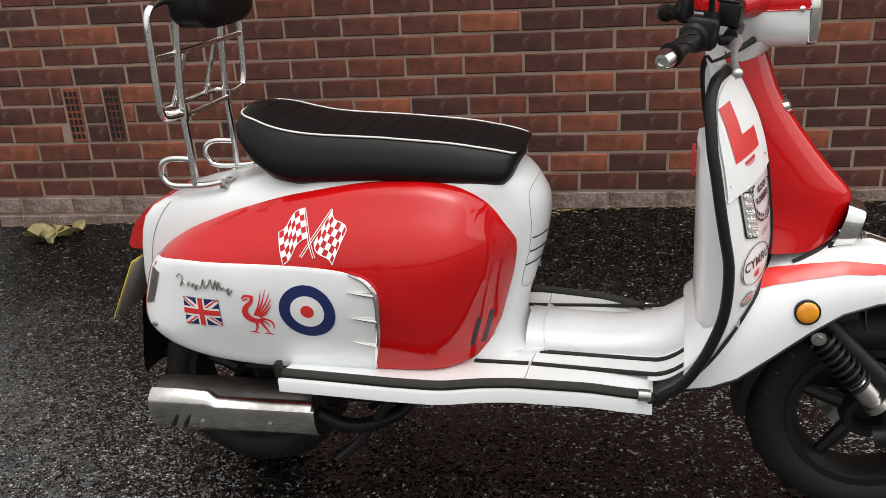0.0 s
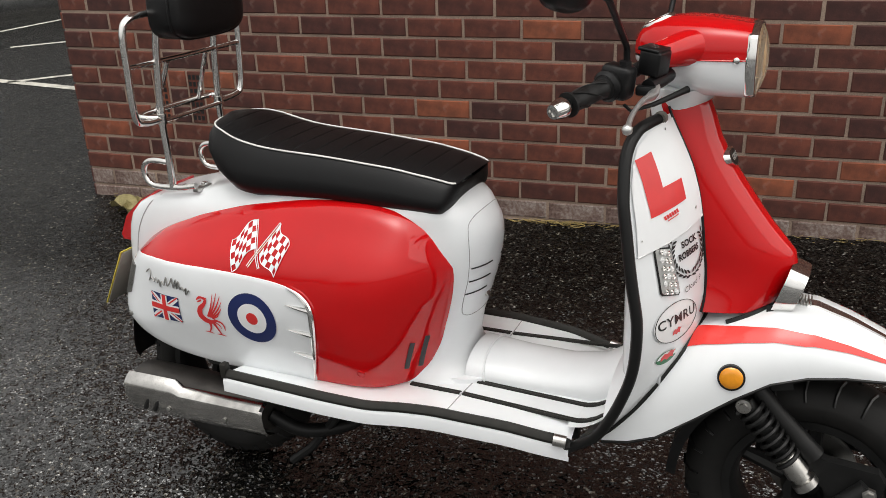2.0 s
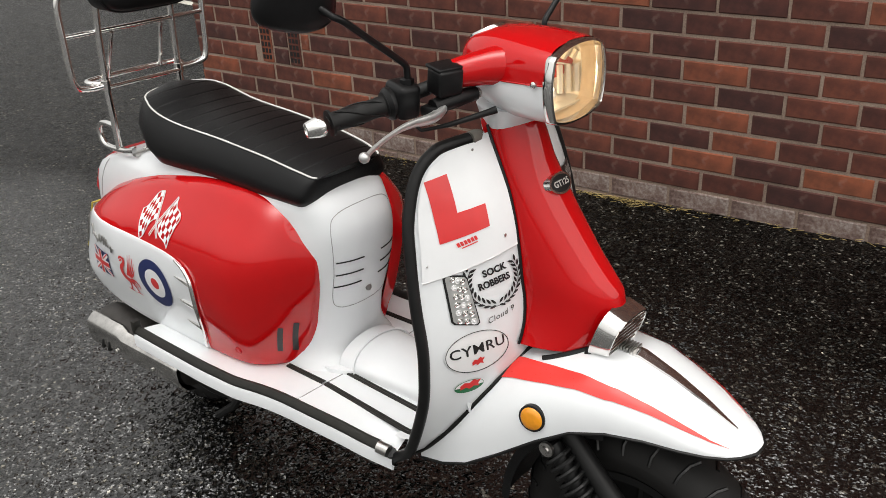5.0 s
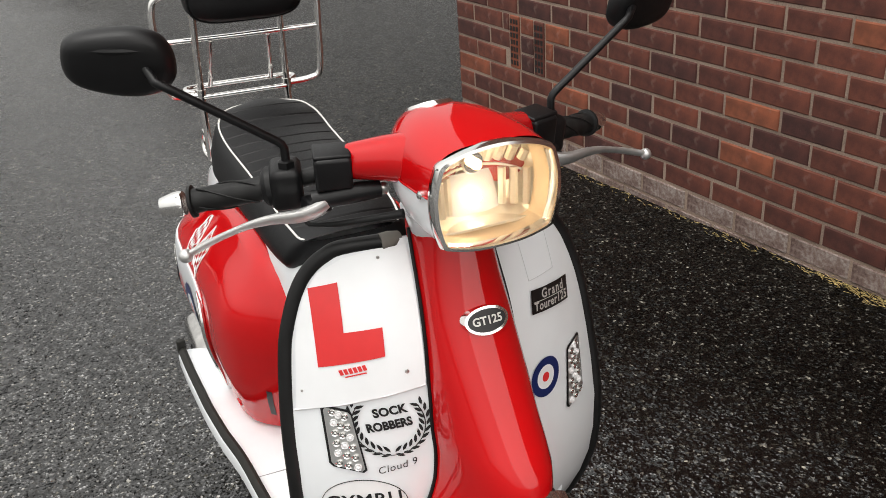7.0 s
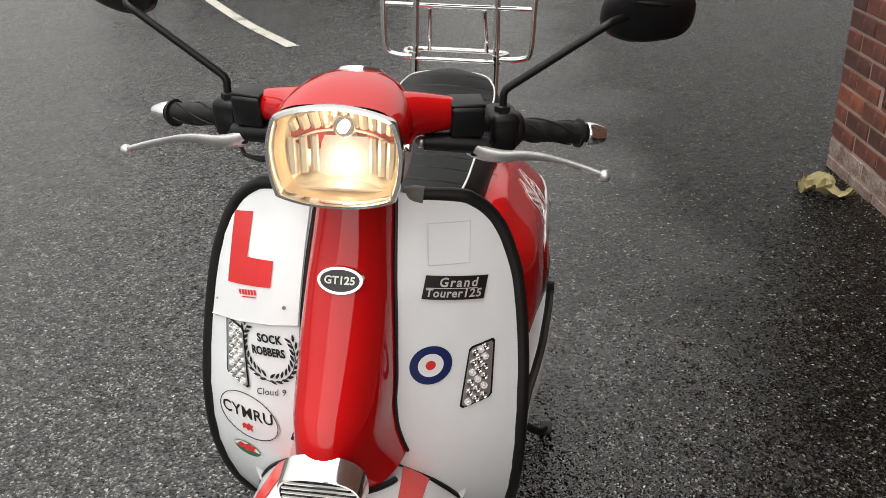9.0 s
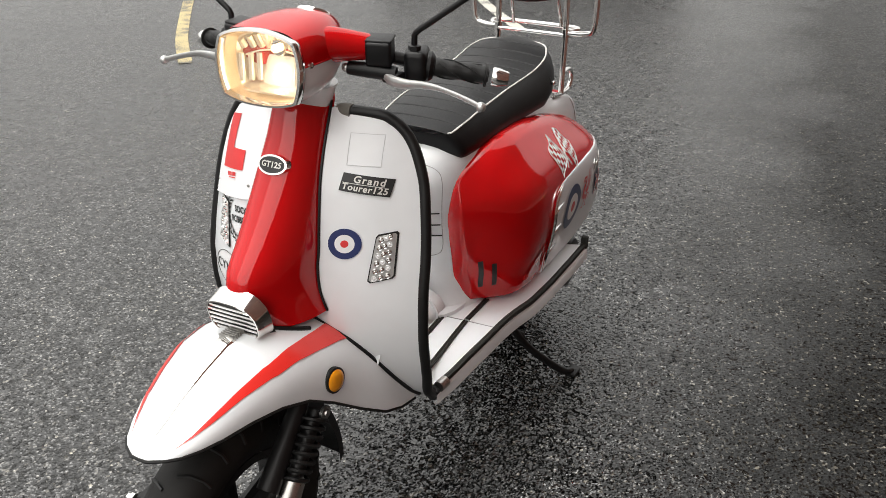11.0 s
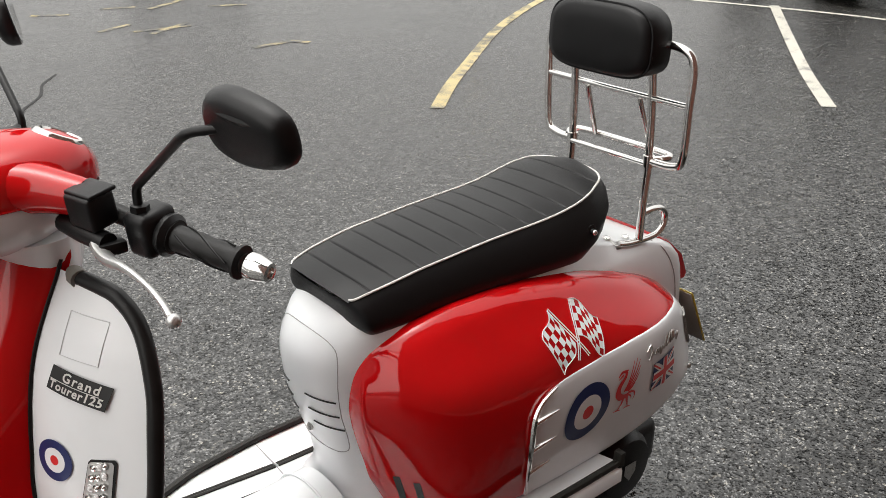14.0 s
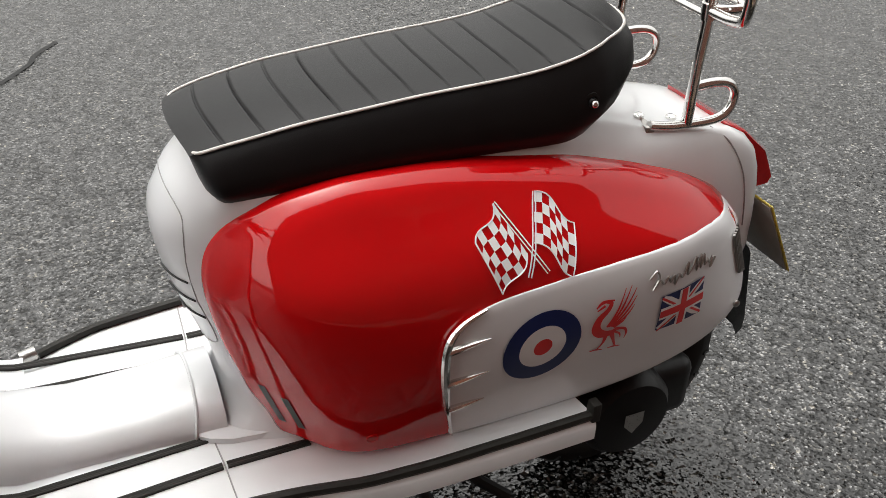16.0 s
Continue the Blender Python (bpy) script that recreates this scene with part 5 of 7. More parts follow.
part("bulb", steer(ball((1.086, 0.000, 1.100), 0.0070, None, (1.4, 1, 1))), DIM_BULB, head, "lit headlamp bulb")
part("bulb", steer(ball((1.088, 0.000, 1.058), 0.0050)), BULB, head, "lit parking bulb")
part("bulb_shield", steer(lathe([(0, 0.015), (0.022, 0.015), (0.024, 0.013)], (1.056, 0, 1.100), (1, 0, 0), 18)), CHROME, reflector, "bulb collar")
# instrument pod on top
pod = part("speedometer", steer(lathe([(-0.012, 0.033), (0.001, 0.033), (0.006, 0.030), (0.007, 0.027), (0.004, 0.025)], (0.966, 0, 1.1375), (-0.42, 0, 0.90), 36)), CHROME, head, "chrome speedometer bezel")
part("dial", steer(lathe([(0.0, 0.001), (0.003, 0.001), (0.003, 0.026)], (0.966, 0, 1.1375), (-0.42, 0, 0.90), 36)), STICK_BLACK, pod, "dark speedometer dial")


# -- handlebar ends, controls, mirrors --
MIRROR_LOOP = spline([(-1, -0.1, 0), (-0.94, 0.42, 0), (-0.72, 0.84, 0), (-0.3, 1.0, 0), (0.2, 0.93, 0), (0.65, 0.77, 0), (0.93, 0.52, 0), (1, 0.05, 0), (0.95, -0.43, 0), (0.72, -0.76, 0), (0.2, -0.95, 0), (-0.3, -0.98, 0), (-0.74, -0.80, 0), (-0.95, -0.5, 0)], 4, True)
MIRROR_SET = {1: ((0.9066, 0.3728, 1.2218), (-1.5, 15, 10.5)), -1: ((0.902, -0.3537, 1.2344), (-7.4, 12.4, -19.3))}
for s in (1, -1):
    a, b = Vector((0.921, s * 0.212, 1.060)), Vector((0.8835, s * 0.300, 1.0475))
    d = (b - a).normalized()
    bar = part("handlebar", steer(tube([(0.985, s * 0.105, 1.092), (0.958, s * 0.15, 1.078), a, b], 0.0115, 12)), DARK, scooter, "black handlebar with rubber grip")
    n = 40
    prof = [(0.089 * k / n, 0.0156 + 0.0004 * math.sin(k * 0.5)) for k in range(n + 1)]
    part("grip", steer(lathe([(-0.004, 0.012), (-0.003, 0.020), (0.001, 0.020), (0.002, 0.016)] + prof[1:] + [(0.090, 0.0205), (0.094, 0.0205), (0.095, 0.012)], a, d, 20)), RUBBER, bar, "black ribbed rubber grip")
    side = d.orthogonal().normalized()
    up = d.cross(side)
    for t0 in range(4):
        pts = [a + d * (0.008 + 0.074 * k / 16) + 0.0165 * (math.cos(2.2 * k / 16 + t0 * 1.57) * side + math.sin(2.2 * k / 16 + t0 * 1.57) * up) for k in range(17)]
        part("grip_rib", steer(tube(pts, 0.0012, 5)), RUBBER, bar)
    part("bar_end", steer(lathe([(0, 0.015), (0.003, 0.0165), (0.012, 0.016), (0.026, 0.0125), (0.029, 0.0115), (0.0295, 0.007), (0.026, 0.006)], b + d * 0.006, d, 24)), CHROME, bar, "polished bar end")
    body_box = Vector((0.938, s * 0.188, 1.067))
    turn = pose(0, 0, 0, 0, 8, s * 16).to_3x3()
    sw = part("switch_box", steer(box(*body_box, 0.052, 0.040, 0.056, 0.010, 3, None, turn)), PLASTIC, bar, "black switch box")
    part("switch_button", steer(box(body_box.x - 0.028, body_box.y, body_box.z + 0.006, 0.010, 0.012, 0.012, 0.002)), PLASTIC, sw, "small black switch button")
    part("switch_collar", steer(lathe([(-0.008, 0.022), (0.0, 0.0265), (0.016, 0.0265), (0.022, 0.021)], a - d * 0.022, d, 20)), PLASTIC, sw, "round black switch collar")
    part("fluid_reservoir", steer(box(0.988, s * 0.143, 1.092, 0.038, 0.045, 0.042, 0.005, 3, None, turn)), PLASTIC, bar, "square black brake fluid reservoir")
    part("reservoir_cap", steer(box(0.987, s * 0.143, 1.1140, 0.0385, 0.0455, 0.006, 0.0025, 3, None, turn)), PLASTIC, bar, "black reservoir cap")
    part("master_cylinder", steer(tube([(1.004, s * 0.090, 1.062), (0.996, s * 0.130, 1.060), (0.985, s * 0.172, 1.056)], [0.012, 0.0135, 0.0125], 12)), PLASTIC, bar, "black master cylinder")
    part("banjo_bolt", steer(ball((1.005, s * 0.0865, 1.062), 0.0085)), STEEL, bar, "steel banjo bolt")
    lever = spline([(0.984, s * 0.150, 1.052), (0.992, s * 0.170, 1.046), (0.994, s * 0.195, 1.044), (0.990, s * 0.222, 1.045), (0.987, s * 0.250, 1.043), (0.984, s * 0.280, 1.036), (0.984, s * 0.305, 1.029), (0.986, s * 0.325, 1.023)], 5)
    m = len(lever)
    part("brake_lever", steer(tube(lever, [0.0064 + 0.0115 * max(0.0, 1 - k / (0.62 * m)) ** 1.1 for k in range(m)], 12, flat=0.6)), ALLOY, bar, "silver alloy brake lever")
    part("lever_ball", steer(ball((0.986, s * 0.330, 1.0215), 0.0085)), ALLOY, bar, "ball end of the lever")
    part("lever_perch", steer(box(0.982, s * 0.166, 1.050, 0.034, 0.030, 0.016, 0.004, 2)), PLASTIC, bar, "black lever perch")
    if s < 0:
        part("brake_cable", steer(tube([(0.948, s * 0.180, 1.026), (0.957, s * 0.170, 1.014), (0.972, s * 0.156, 1.0165), (0.988, s * 0.140, 1.020), (1.008, s * 0.110, 1.026), (1.026, s * 0.084, 1.032), (1.034, s * 0.074, 1.035)], [0.003, 0.003, 0.0032, 0.0042, 0.005, 0.0056, 0.0065], 10)), RUBBER, bar, "black control cable")
    # mirror
    at, turned = MIRROR_SET[s]
    stem = [Vector(p) for p in ((0.952, s * 0.1895, 1.090), (0.952, s * 0.1897, 1.117), (0.952, s * 0.1925, 1.123), (0.952, s * 0.199, 1.1285), (0.951, s * 0.255, 1.168), (0.950, s * 0.310, 1.207), (0.9485, s * 0.3185, 1.2125), (0.943, s * 0.324, 1.2155))] + [Vector(at) + Vector((0.010, s * -0.022, 0.0))]
    mirror = part("mirror_stem", steer(tube(stem, 0.0054, 10)), PLASTIC, scooter, "black mirror on a slim stem")
    part("stem_nut", steer(lathe([(0, 0.011), (0.014, 0.011), (0.016, 0.008)], (0.950, s * 0.189, 1.086), (0, 0, 1), 6)), PLASTIC, mirror, "black stem nut")
    frame_m = Matrix.Translation(at) @ pose(0, 0, 0, *turned)
    rings = []
    for dx, g in ((-0.008, 0.92), (-0.010, 0.975), (-0.006, 1.0), (0.003, 0.98), (0.010, 0.90), (0.0145, 0.77), (0.0165, 0.5), (0.0175, 0.2)):
        rings.append([frame_m @ Vector((dx, s * 0.0625 * q.x * g, 0.0415 * q.y * g + 0.004 * (1 - g))) for q in MIRROR_LOOP])
    part("mirror_shell", steer(loft(rings)), PLASTIC, mirror, "black plastic mirror shell", sharp=60)
    ridge = [frame_m @ Vector((0.0140 - 0.0060 * abs(u) ** 2, s * 0.049 * u, 0.019 - 0.003 * u)) for u in [-1 + k / 8 for k in range(17)]]
    part("shell_ridge", steer(tube(ridge, [0.0016 + 0.0036 * (1 - ((k - 8) / 8) ** 2) for k in range(17)], 8, flat=0.8)), PLASTIC, mirror, "moulded ridge of the mirror shell")
    bm = bmesh.new()
    vs = [bm.verts.new(frame_m @ Vector((-0.0110, s * 0.055 * q.x, 0.0365 * q.y))) for q in MIRROR_LOOP]
    bm.faces.new(vs)
    part("mirror_glass", steer(bm), surface("mirror_silver", (0.85, 0.86, 0.87), 0.03, 1.0, 0, 0.02, 10, 50, 0, 0.01), mirror, "silvered mirror glass", False)


# -- rear rack with backrest --
rack = part("rear_rack", tube(spline([(-0.112, -0.108, 0.925), (-0.116, -0.155, 0.926), (-0.116, -0.182, 0.946), (-0.112, -0.187, 1.05), (-0.110, -0.186, 1.125), (-0.106, -0.165, 1.152), (-0.102, -0.10, 1.158), (-0.099, 0.0, 1.158),
                                     (-0.097, 0.09, 1.160), (-0.095, 0.160, 1.156), (-0.097, 0.184, 1.128), (-0.099, 0.184, 1.05), (-0.104, 0.180, 0.950), (-0.108, 0.156, 0.930), (-0.112, 0.098, 0.926)], 5), 0.0078, 12), CHROME, scooter, "chrome rear rack with a black backrest pad")
for s, y, dz in ((1, 0.097, -0.010), (-1, -0.106, 0.0)):
    part("rack_post", tube(spline([(-0.110, y, 0.766 + dz), (-0.110, y, 0.85), (-0.112, y, 0.925), (-0.104, y * 0.98, 1.05), (-0.092, y * 0.96, 1.14)], 5), 0.0082, 12), CHROME, rack, "chrome rack post")
    part("post_collar", tube([(-0.112, y, 0.914), (-0.1115, y, 0.937)], 0.0115, 12), CHROME, rack, "chrome collar on the post")
    loop = spline([(-0.110, y, 0.824 + dz), (-0.150, y, 0.826 + dz), (-0.176, y, 0.820 + dz), (-0.189, y, 0.803 + dz), (-0.184, y, 0.778 + dz), (-0.160, y, 0.765 + dz), (-0.09, y, 0.766 + dz), (-0.043, y, 0.774 + dz)], 6)
    part("base_loop", tube(loop, 0.0072, 10), CHROME, rack, "chrome base loop")
    part("strut", tube([(-0.106, y * 0.66, 1.046), (-0.150, y * 0.72, 0.935)], 0.0055, 10), CHROME, rack, "slanting chrome strut")
    part("mount_foot", box(-0.045, y * 0.78, 0.764 + dz * 0.6, 0.016, 0.05, 0.010, 0.002), STEEL, rack, "steel mounting strap")
    for x, z in ((-0.046, 0.768), (-0.105, 0.756)):
        part("mount_bolt", lathe([(0, 0.008), (0.005, 0.008), (0.007, 0.005), (0.0072, 0.001)], (x, y * 0.68, z + dz * 0.5), (0, 0, 1), 12), CHROME, rack, "chrome mounting bolt")
part("cross_bar", tube([(-0.112, -0.187, 1.052), (-0.105, -0.01, 1.052), (-0.099, 0.184, 1.054)], 0.0062, 10), CHROME, rack, "chrome cross bar")
part("lower_bar", tube([(-0.106, -0.106, 0.921), (-0.106, 0.097, 0.921)], 0.0055, 10), CHROME, rack, "chrome lower bar")
tray = spline([(-0.112, -0.118, 0.930), (-0.135, -0.135, 0.932), (-0.155, -0.120, 0.934), (-0.157, -0.01, 0.935), (-0.155, 0.106, 0.934), (-0.135, 0.121, 0.932), (-0.112, 0.104, 0.930)], 5)
part("tray_bar", tube(tray, 0.0068, 10), CHROME, rack, "chrome folding tray bar")
rings = []
for dx, g in ((-0.034, 0.80), (-0.040, 0.93), (-0.030, 0.995), (0.0, 1.0), (0.022, 0.985), (0.034, 0.93), (0.040, 0.82), (0.043, 0.5), (0.044, 0.1)):
    rings.append([(-0.062 + dx, 0.006 + 0.128 * g * math.copysign(abs(math.cos(2 * math.pi * k / 48)) ** 0.50, math.cos(2 * math.pi * k / 48)) * (1 - 0.04 * math.sin(2 * math.pi * k / 48)),
                   1.162 + 0.068 * g * math.copysign(abs(math.sin(2 * math.pi * k / 48)) ** 0.60, math.sin(2 * math.pi * k / 48))) for k in range(48)])
pad = part("backrest_pad", loft(rings), VINYL, rack, "black padded vinyl backrest", sharp=60)
part("pad_welt", tube([(-0.038, q[1], q[2]) for q in rings[4]], 0.0026, 6, True), VINYL, pad, "stitched welt round the pad")

# -- tail: lamp, plate, mud flap --
lamp_side = [(-0.200, 0.738), (-0.250, 0.712), (-0.303, 0.668), (-0.318, 0.640), (-0.332, 0.612), (-0.326, 0.600), (-0.250, 0.596), (-0.215, 0.640)]
lamp_mid = (-0.255, 0.655)
bm = loft([[(lamp_mid[0] + g * (x - lamp_mid[0]), y, lamp_mid[1] + g * (z - lamp_mid[1])) for x, z in lamp_side] for y, g in ((-0.076, 0.93), (-0.070, 0.995), (-0.05, 1.0), (0.05, 1.0), (0.070, 0.995), (0.076, 0.93))])
part("tail_lamp", bm, TAIL, scooter, "red tail lamp lens", sharp=35)
plate_m = Matrix.Translation((-0.345, 0.002, 0.508)) @ pose(0, 0, 0, 0, 28, 0)
bm = box(0, 0, 0, 0.003, 0.226, 0.168, 0.001)
bmesh.ops.transform(bm, matrix=plate_m, verts=bm.verts[:])
plate = part("number_plate", bm, PLATE, scooter, "yellow number plate")
bm = box(0.003, 0, 0, 0.002, 0.220, 0.162, 0.0008)
bmesh.ops.transform(bm, matrix=plate_m, verts=bm.verts[:])
part("plate_backing", bm, surface("grey_plastic", (0.33, 0.32, 0.28), 0.5), plate, "grey plastic backing")
for y, z, w in ((-0.05, 0.036, 0.035), (0.0, 0.036, 0.035), (0.05, 0.036, 0.035), (-0.05, -0.036, 0.035), (0.0, -0.036, 0.035), (0.05, -0.036, 0.035)):
    bm = box(-0.0022, y, z, 0.001, w, 0.052)
    bmesh.ops.transform(bm, matrix=plate_m, verts=bm.verts[:])
    part("plate_bar", bm, STICK_BLACK, plate, "", False)
bm = loft([[(-0.336 - 0.042 * k / 7 + 0.020 * abs(y) ** 3, y * (0.084 - 0.006 * k / 7) * (1.0 if k < 6 else (0.93 if k == 6 else 0.72)), 0.47 - 0.215 * k / 7) for y in (-1, -0.85, -0.5, 0, 0.5, 0.85, 1)] for k in range(8)], False, False)
bmesh.ops.solidify(bm, geom=bm.faces[:], thickness=0.006)
part("mud_flap", bm, PLASTIC, scooter, "black rear mud flap")

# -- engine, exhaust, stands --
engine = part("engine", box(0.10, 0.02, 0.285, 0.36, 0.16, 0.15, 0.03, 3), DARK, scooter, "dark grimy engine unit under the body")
part("fan_cover", lathe([(0, 0.085), (0.03, 0.082), (0.045, 0.070), (0.05, 0.040), (0.052, 0.001)], (-0.030, 0.150, 0.278), (0, 1, 0), 32), PLASTIC, engine, "round black fan cover")
part("cover_badge", sheet([(-0.018, 0.02), (0.018, 0.02), (0.018, -0.004), (0.0, -0.024), (-0.018, -0.004)], lambda u, v: Vector((-0.028 - u, 0.2035, 0.280 + v))), STEEL, engine, "small grey shield badge")
part("transmission_case", box(-0.02, 0.125, 0.265, 0.34, 0.06, 0.12, 0.028, 3), PLASTIC, engine, "black transmission case")
muffler_rings = []
for x, g in ((-0.262, 0.80), (-0.258, 0.96), (-0.240, 1.0), (-0.10, 1.0), (0.06, 0.95), (0.118, 0.90), (0.130, 0.84), (0.132, 0.4)):
    muffler_rings.append([(x, -0.178 + 0.058 * g * math.cos(2 * math.pi * k / 32), 0.250 + 0.060 * g * math.copysign(abs(math.sin(2 * math.pi * k / 32)) ** 0.85, math.sin(2 * math.pi * k / 32)) + 0.05 * (x + 0.1) * 0.3) for k in range(32)])
POLISHED = surface("polished_steel", (0.50, 0.49, 0.47), 0.13, 1.0, 0, 0.22, 26, 420, 0.0001, 0.10)
SOOTY = surface("sooty_steel", (0.055, 0.050, 0.046), 0.5, 0.5, 0, 0.35, 24, 400, 0.0003, 0.1)
exhaust = part("exhaust", loft(muffler_rings), SOOTY, scooter, "steel exhaust silencer with slotted heat shield", sharp=50)
# the heat shield's section: a flat sloping top, a crease, and a side that curls under
SHIELD_CUT = [(0.002, -0.052), (-0.016, -0.049), (-0.033, -0.040), (-0.045, -0.025), (-0.0515, -0.006), (-0.0535, 0.012), (-0.0535, 0.026), (-0.052, 0.032), (-0.047, 0.037), (-0.038, 0.043), (-0.028, 0.047), (-0.024, 0.046)]
rings = []
for x in (-0.264, -0.258, -0.115, -0.092, 0.05, 0.140, 0.146):
    top = 0.050 + (0.016 if x < -0.1 else 0.0)
    g = 0.9 if x in (-0.264, 0.146) else 1.0
    rings.append([(x, -0.197 + y * g, 0.246 + 0.015 * (x + 0.1) + (z / 0.05 * top if z > 0 else z) * g) for y, z in SHIELD_CUT])
exhaust.location = (0.0, 0.030, 0.0)
shield_ex = part("heat_shield", loft(rings, False, False), POLISHED, exhaust, "chrome heat shield", sharp=30)
for x in (-0.195, -0.165):
    pts = [Vector((x + 0.012 * t, -0.2465 + 0.003 * t * t, 0.240 + 0.019 * t)) for t in (-1, -0.3, 0.3, 1)]
    part("shield_slot", tube(pts, 0.0058, 6), STICK_BLACK, shield_ex, "dark slot in the heat shield")
for x, z in ((-0.128, 0.237), (0.040, 0.243)):
    part("shield_screw", lathe([(0, 0.0065), (0.003, 0.006), (0.004, 0.001)], (x, -0.2495, z), (0, -1, 0), 10), STEEL, shield_ex, "steel screw")
part("header_pipe", tube(spline([(0.13, -0.19, 0.245), (0.20, -0.16, 0.20), (0.28, -0.08, 0.19), (0.32, 0.0, 0.22)], 6), 0.017, 10), DARK, exhaust, "dark header pipe")
stand = part("side_stand", tube(spline([(0.36, 0.13, 0.30), (0.30, 0.19, 0.17), (0.20, 0.262, 0.055), (0.158, 0.284, 0.034)], 6), 0.0105, 10), DARK, scooter, "black side stand resting on the tarmac")
part("stand_foot", box(0.150, 0.288, 0.029, 0.05, 0.03, 0.012, 0.004), DARK, stand, "stand foot")
for s in (1, -1):
    part("centre_stand_leg", tube([(0.30, s * 0.085, 0.27), (0.20, s * 0.105, 0.14), (0.15, s * 0.125, 0.10)], 0.011, 8), DARK, scooter, "black centre stand leg, folded up")
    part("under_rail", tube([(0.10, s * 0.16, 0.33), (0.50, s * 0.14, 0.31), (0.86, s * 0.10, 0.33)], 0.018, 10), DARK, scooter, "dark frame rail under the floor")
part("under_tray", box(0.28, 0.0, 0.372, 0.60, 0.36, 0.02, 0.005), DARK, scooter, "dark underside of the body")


# -- lettering and stickers on the side panels --
def tilt(cx, cz, angle, put, flip=1):
    c, n = math.cos(radians(angle)), math.sin(radians(angle))
    return lambda u, v: put(cx + flip * (u * c - v * n), cz + u * n + v * c)


def roundel(parent, put, cx, cz, r):
    base = part("roundel", ring_sheet(circle(cx, cz, r), circle(cx, cz, r * 0.60), put), STICK_BLUE, parent, "blue, white and red roundel sticker")
    part("white_ring", ring_sheet(circle(cx, cz, r * 0.60), circle(cx, cz, r * 0.24), put), STICK_WHITE, base)
    part("red_dot", sheet(circle(cx, cz, r * 0.24, None, 24), put, 1), STICK_RED, base)


def union_flag(parent, put, flip):
    """The flag's fields and crosses, built as flat pieces."""
    w, h = 0.045, 0.031
    at = lambda lift: (lambda u, v: put(u, v) + Vector((0, lift * flip, 0)))
    base = part("union_flag", sheet([(-w, -h), (w, -h), (w, h), (-w, h)], at(0), 2), STICK_BLUE, parent, "small union flag sticker")
    bm = bmesh.new()
    for a, b in (((-w, -h), (w, h)), ((-w, h), (w, -h))):
        d = Vector((b[0] - a[0], b[1] - a[1])).normalized()
        n = Vector((-d.y, d.x)) * 0.0062
        for k in range(6):
            p, q = Vector(a).lerp(Vector(b), k / 6 + (0.02 if k == 0 else 0)), Vector(a).lerp(Vector(b), (k + 1) / 6 - (0.02 if k == 5 else 0))
            sheet([tuple(max(-1, min(1, c / m)) * m for c, m in zip(z, (w, h))) for z in (p + n, p - n, q - n, q + n)], at(0.0006), 0, bm)
    part("white_saltire", bm, STICK_WHITE, base)
    bm = bmesh.new()
    for a, b, o in (((-w, -h), (0, 0), 1), ((0, 0), (w, h), -1), ((-w, h), (0, 0), 1), ((0, 0), (w, -h), -1)):
        d = Vector((b[0] - a[0], b[1] - a[1])).normalized()
        n = Vector((-d.y, d.x)) * 0.0036 * o
        for k in range(3):
            p, q = Vector(a).lerp(Vector(b), k / 3 + (0.03 if k == 0 and o > 0 else 0)), Vector(a).lerp(Vector(b), (k + 1) / 3 - (0.03 if k == 2 and o < 0 else 0))
            sheet([tuple(z) for z in (p, p - n, q - n, q)], at(0.0011), 0, bm)
    part("red_saltire", bm, STICK_RED, base)
    for t, lift, mat, nm in ((0.0105, 0.0016, STICK_WHITE, "white_cross"), (0.0062, 0.0021, STICK_RED, "red_cross")):
        bm = sheet([(-w, -t), (w, -t), (w, t), (-w, t)], at(lift), 2)
        sheet([(-t, t), (t, t), (t, h), (-t, h)], at(lift), 1, bm)
        sheet([(-t, -h), (t, -h), (t, -t), (-t, -t)], at(lift), 1, bm)
        part(nm, bm, mat, base)


def race_flag(parent, put, top, foot, low, out_top, out_low):
    """A waving chequered flag on a thin pole."""
    v2 = lambda q: Vector((q[0], q[1], 0))
    a, b, c, d, f = v2(top), v2(low), v2(out_top), v2(out_low), v2(foot)
    nu, nv = 6, 5

    def at(u, v):
        e0, e1 = a.lerp(b, v), c.lerp(d, v)
        q = e0.lerp(e1, u)
        q += (d - b).normalized().cross(Vector((0, 0, 1))) * 0.006 * math.sin(u * 5.6)
        return put(q.x, q.y)
    bm = bmesh.new()
    for i in range(nu):
        for j in range(nv):
            if (i + j) % 2 == 0:
                u0, u1, v0, v1 = i / nu, (i + 1) / nu, j / nv, (j + 1) / nv
                bm.faces.new([bm.verts.new(at(u, v)) for u, v in ((u0, v0), (u1, v0), (u1, v1), (u0, v1))])
    ob = part("race_flag", bm, STICK_WHITE, parent, "white chequered racing flag sticker")
    edge = [at(k / 12, 0) for k in range(13)] + [at(1, k / 6) for k in range(1, 7)] + [at(1 - k / 12, 1) for k in range(1, 13)]
    part("flag_outline", tube(edge, 0.0011, 4), STICK_WHITE, ob)
    for o in (-0.0022, 0.0022):
        n = (f - a).normalized().cross(Vector((0, 0, 1))) * o
        part("flag_pole", tube([put(*(a.lerp(f, k / 8) + n).xy) for k in range(9)], 0.0009, 4), STICK_WHITE, ob)


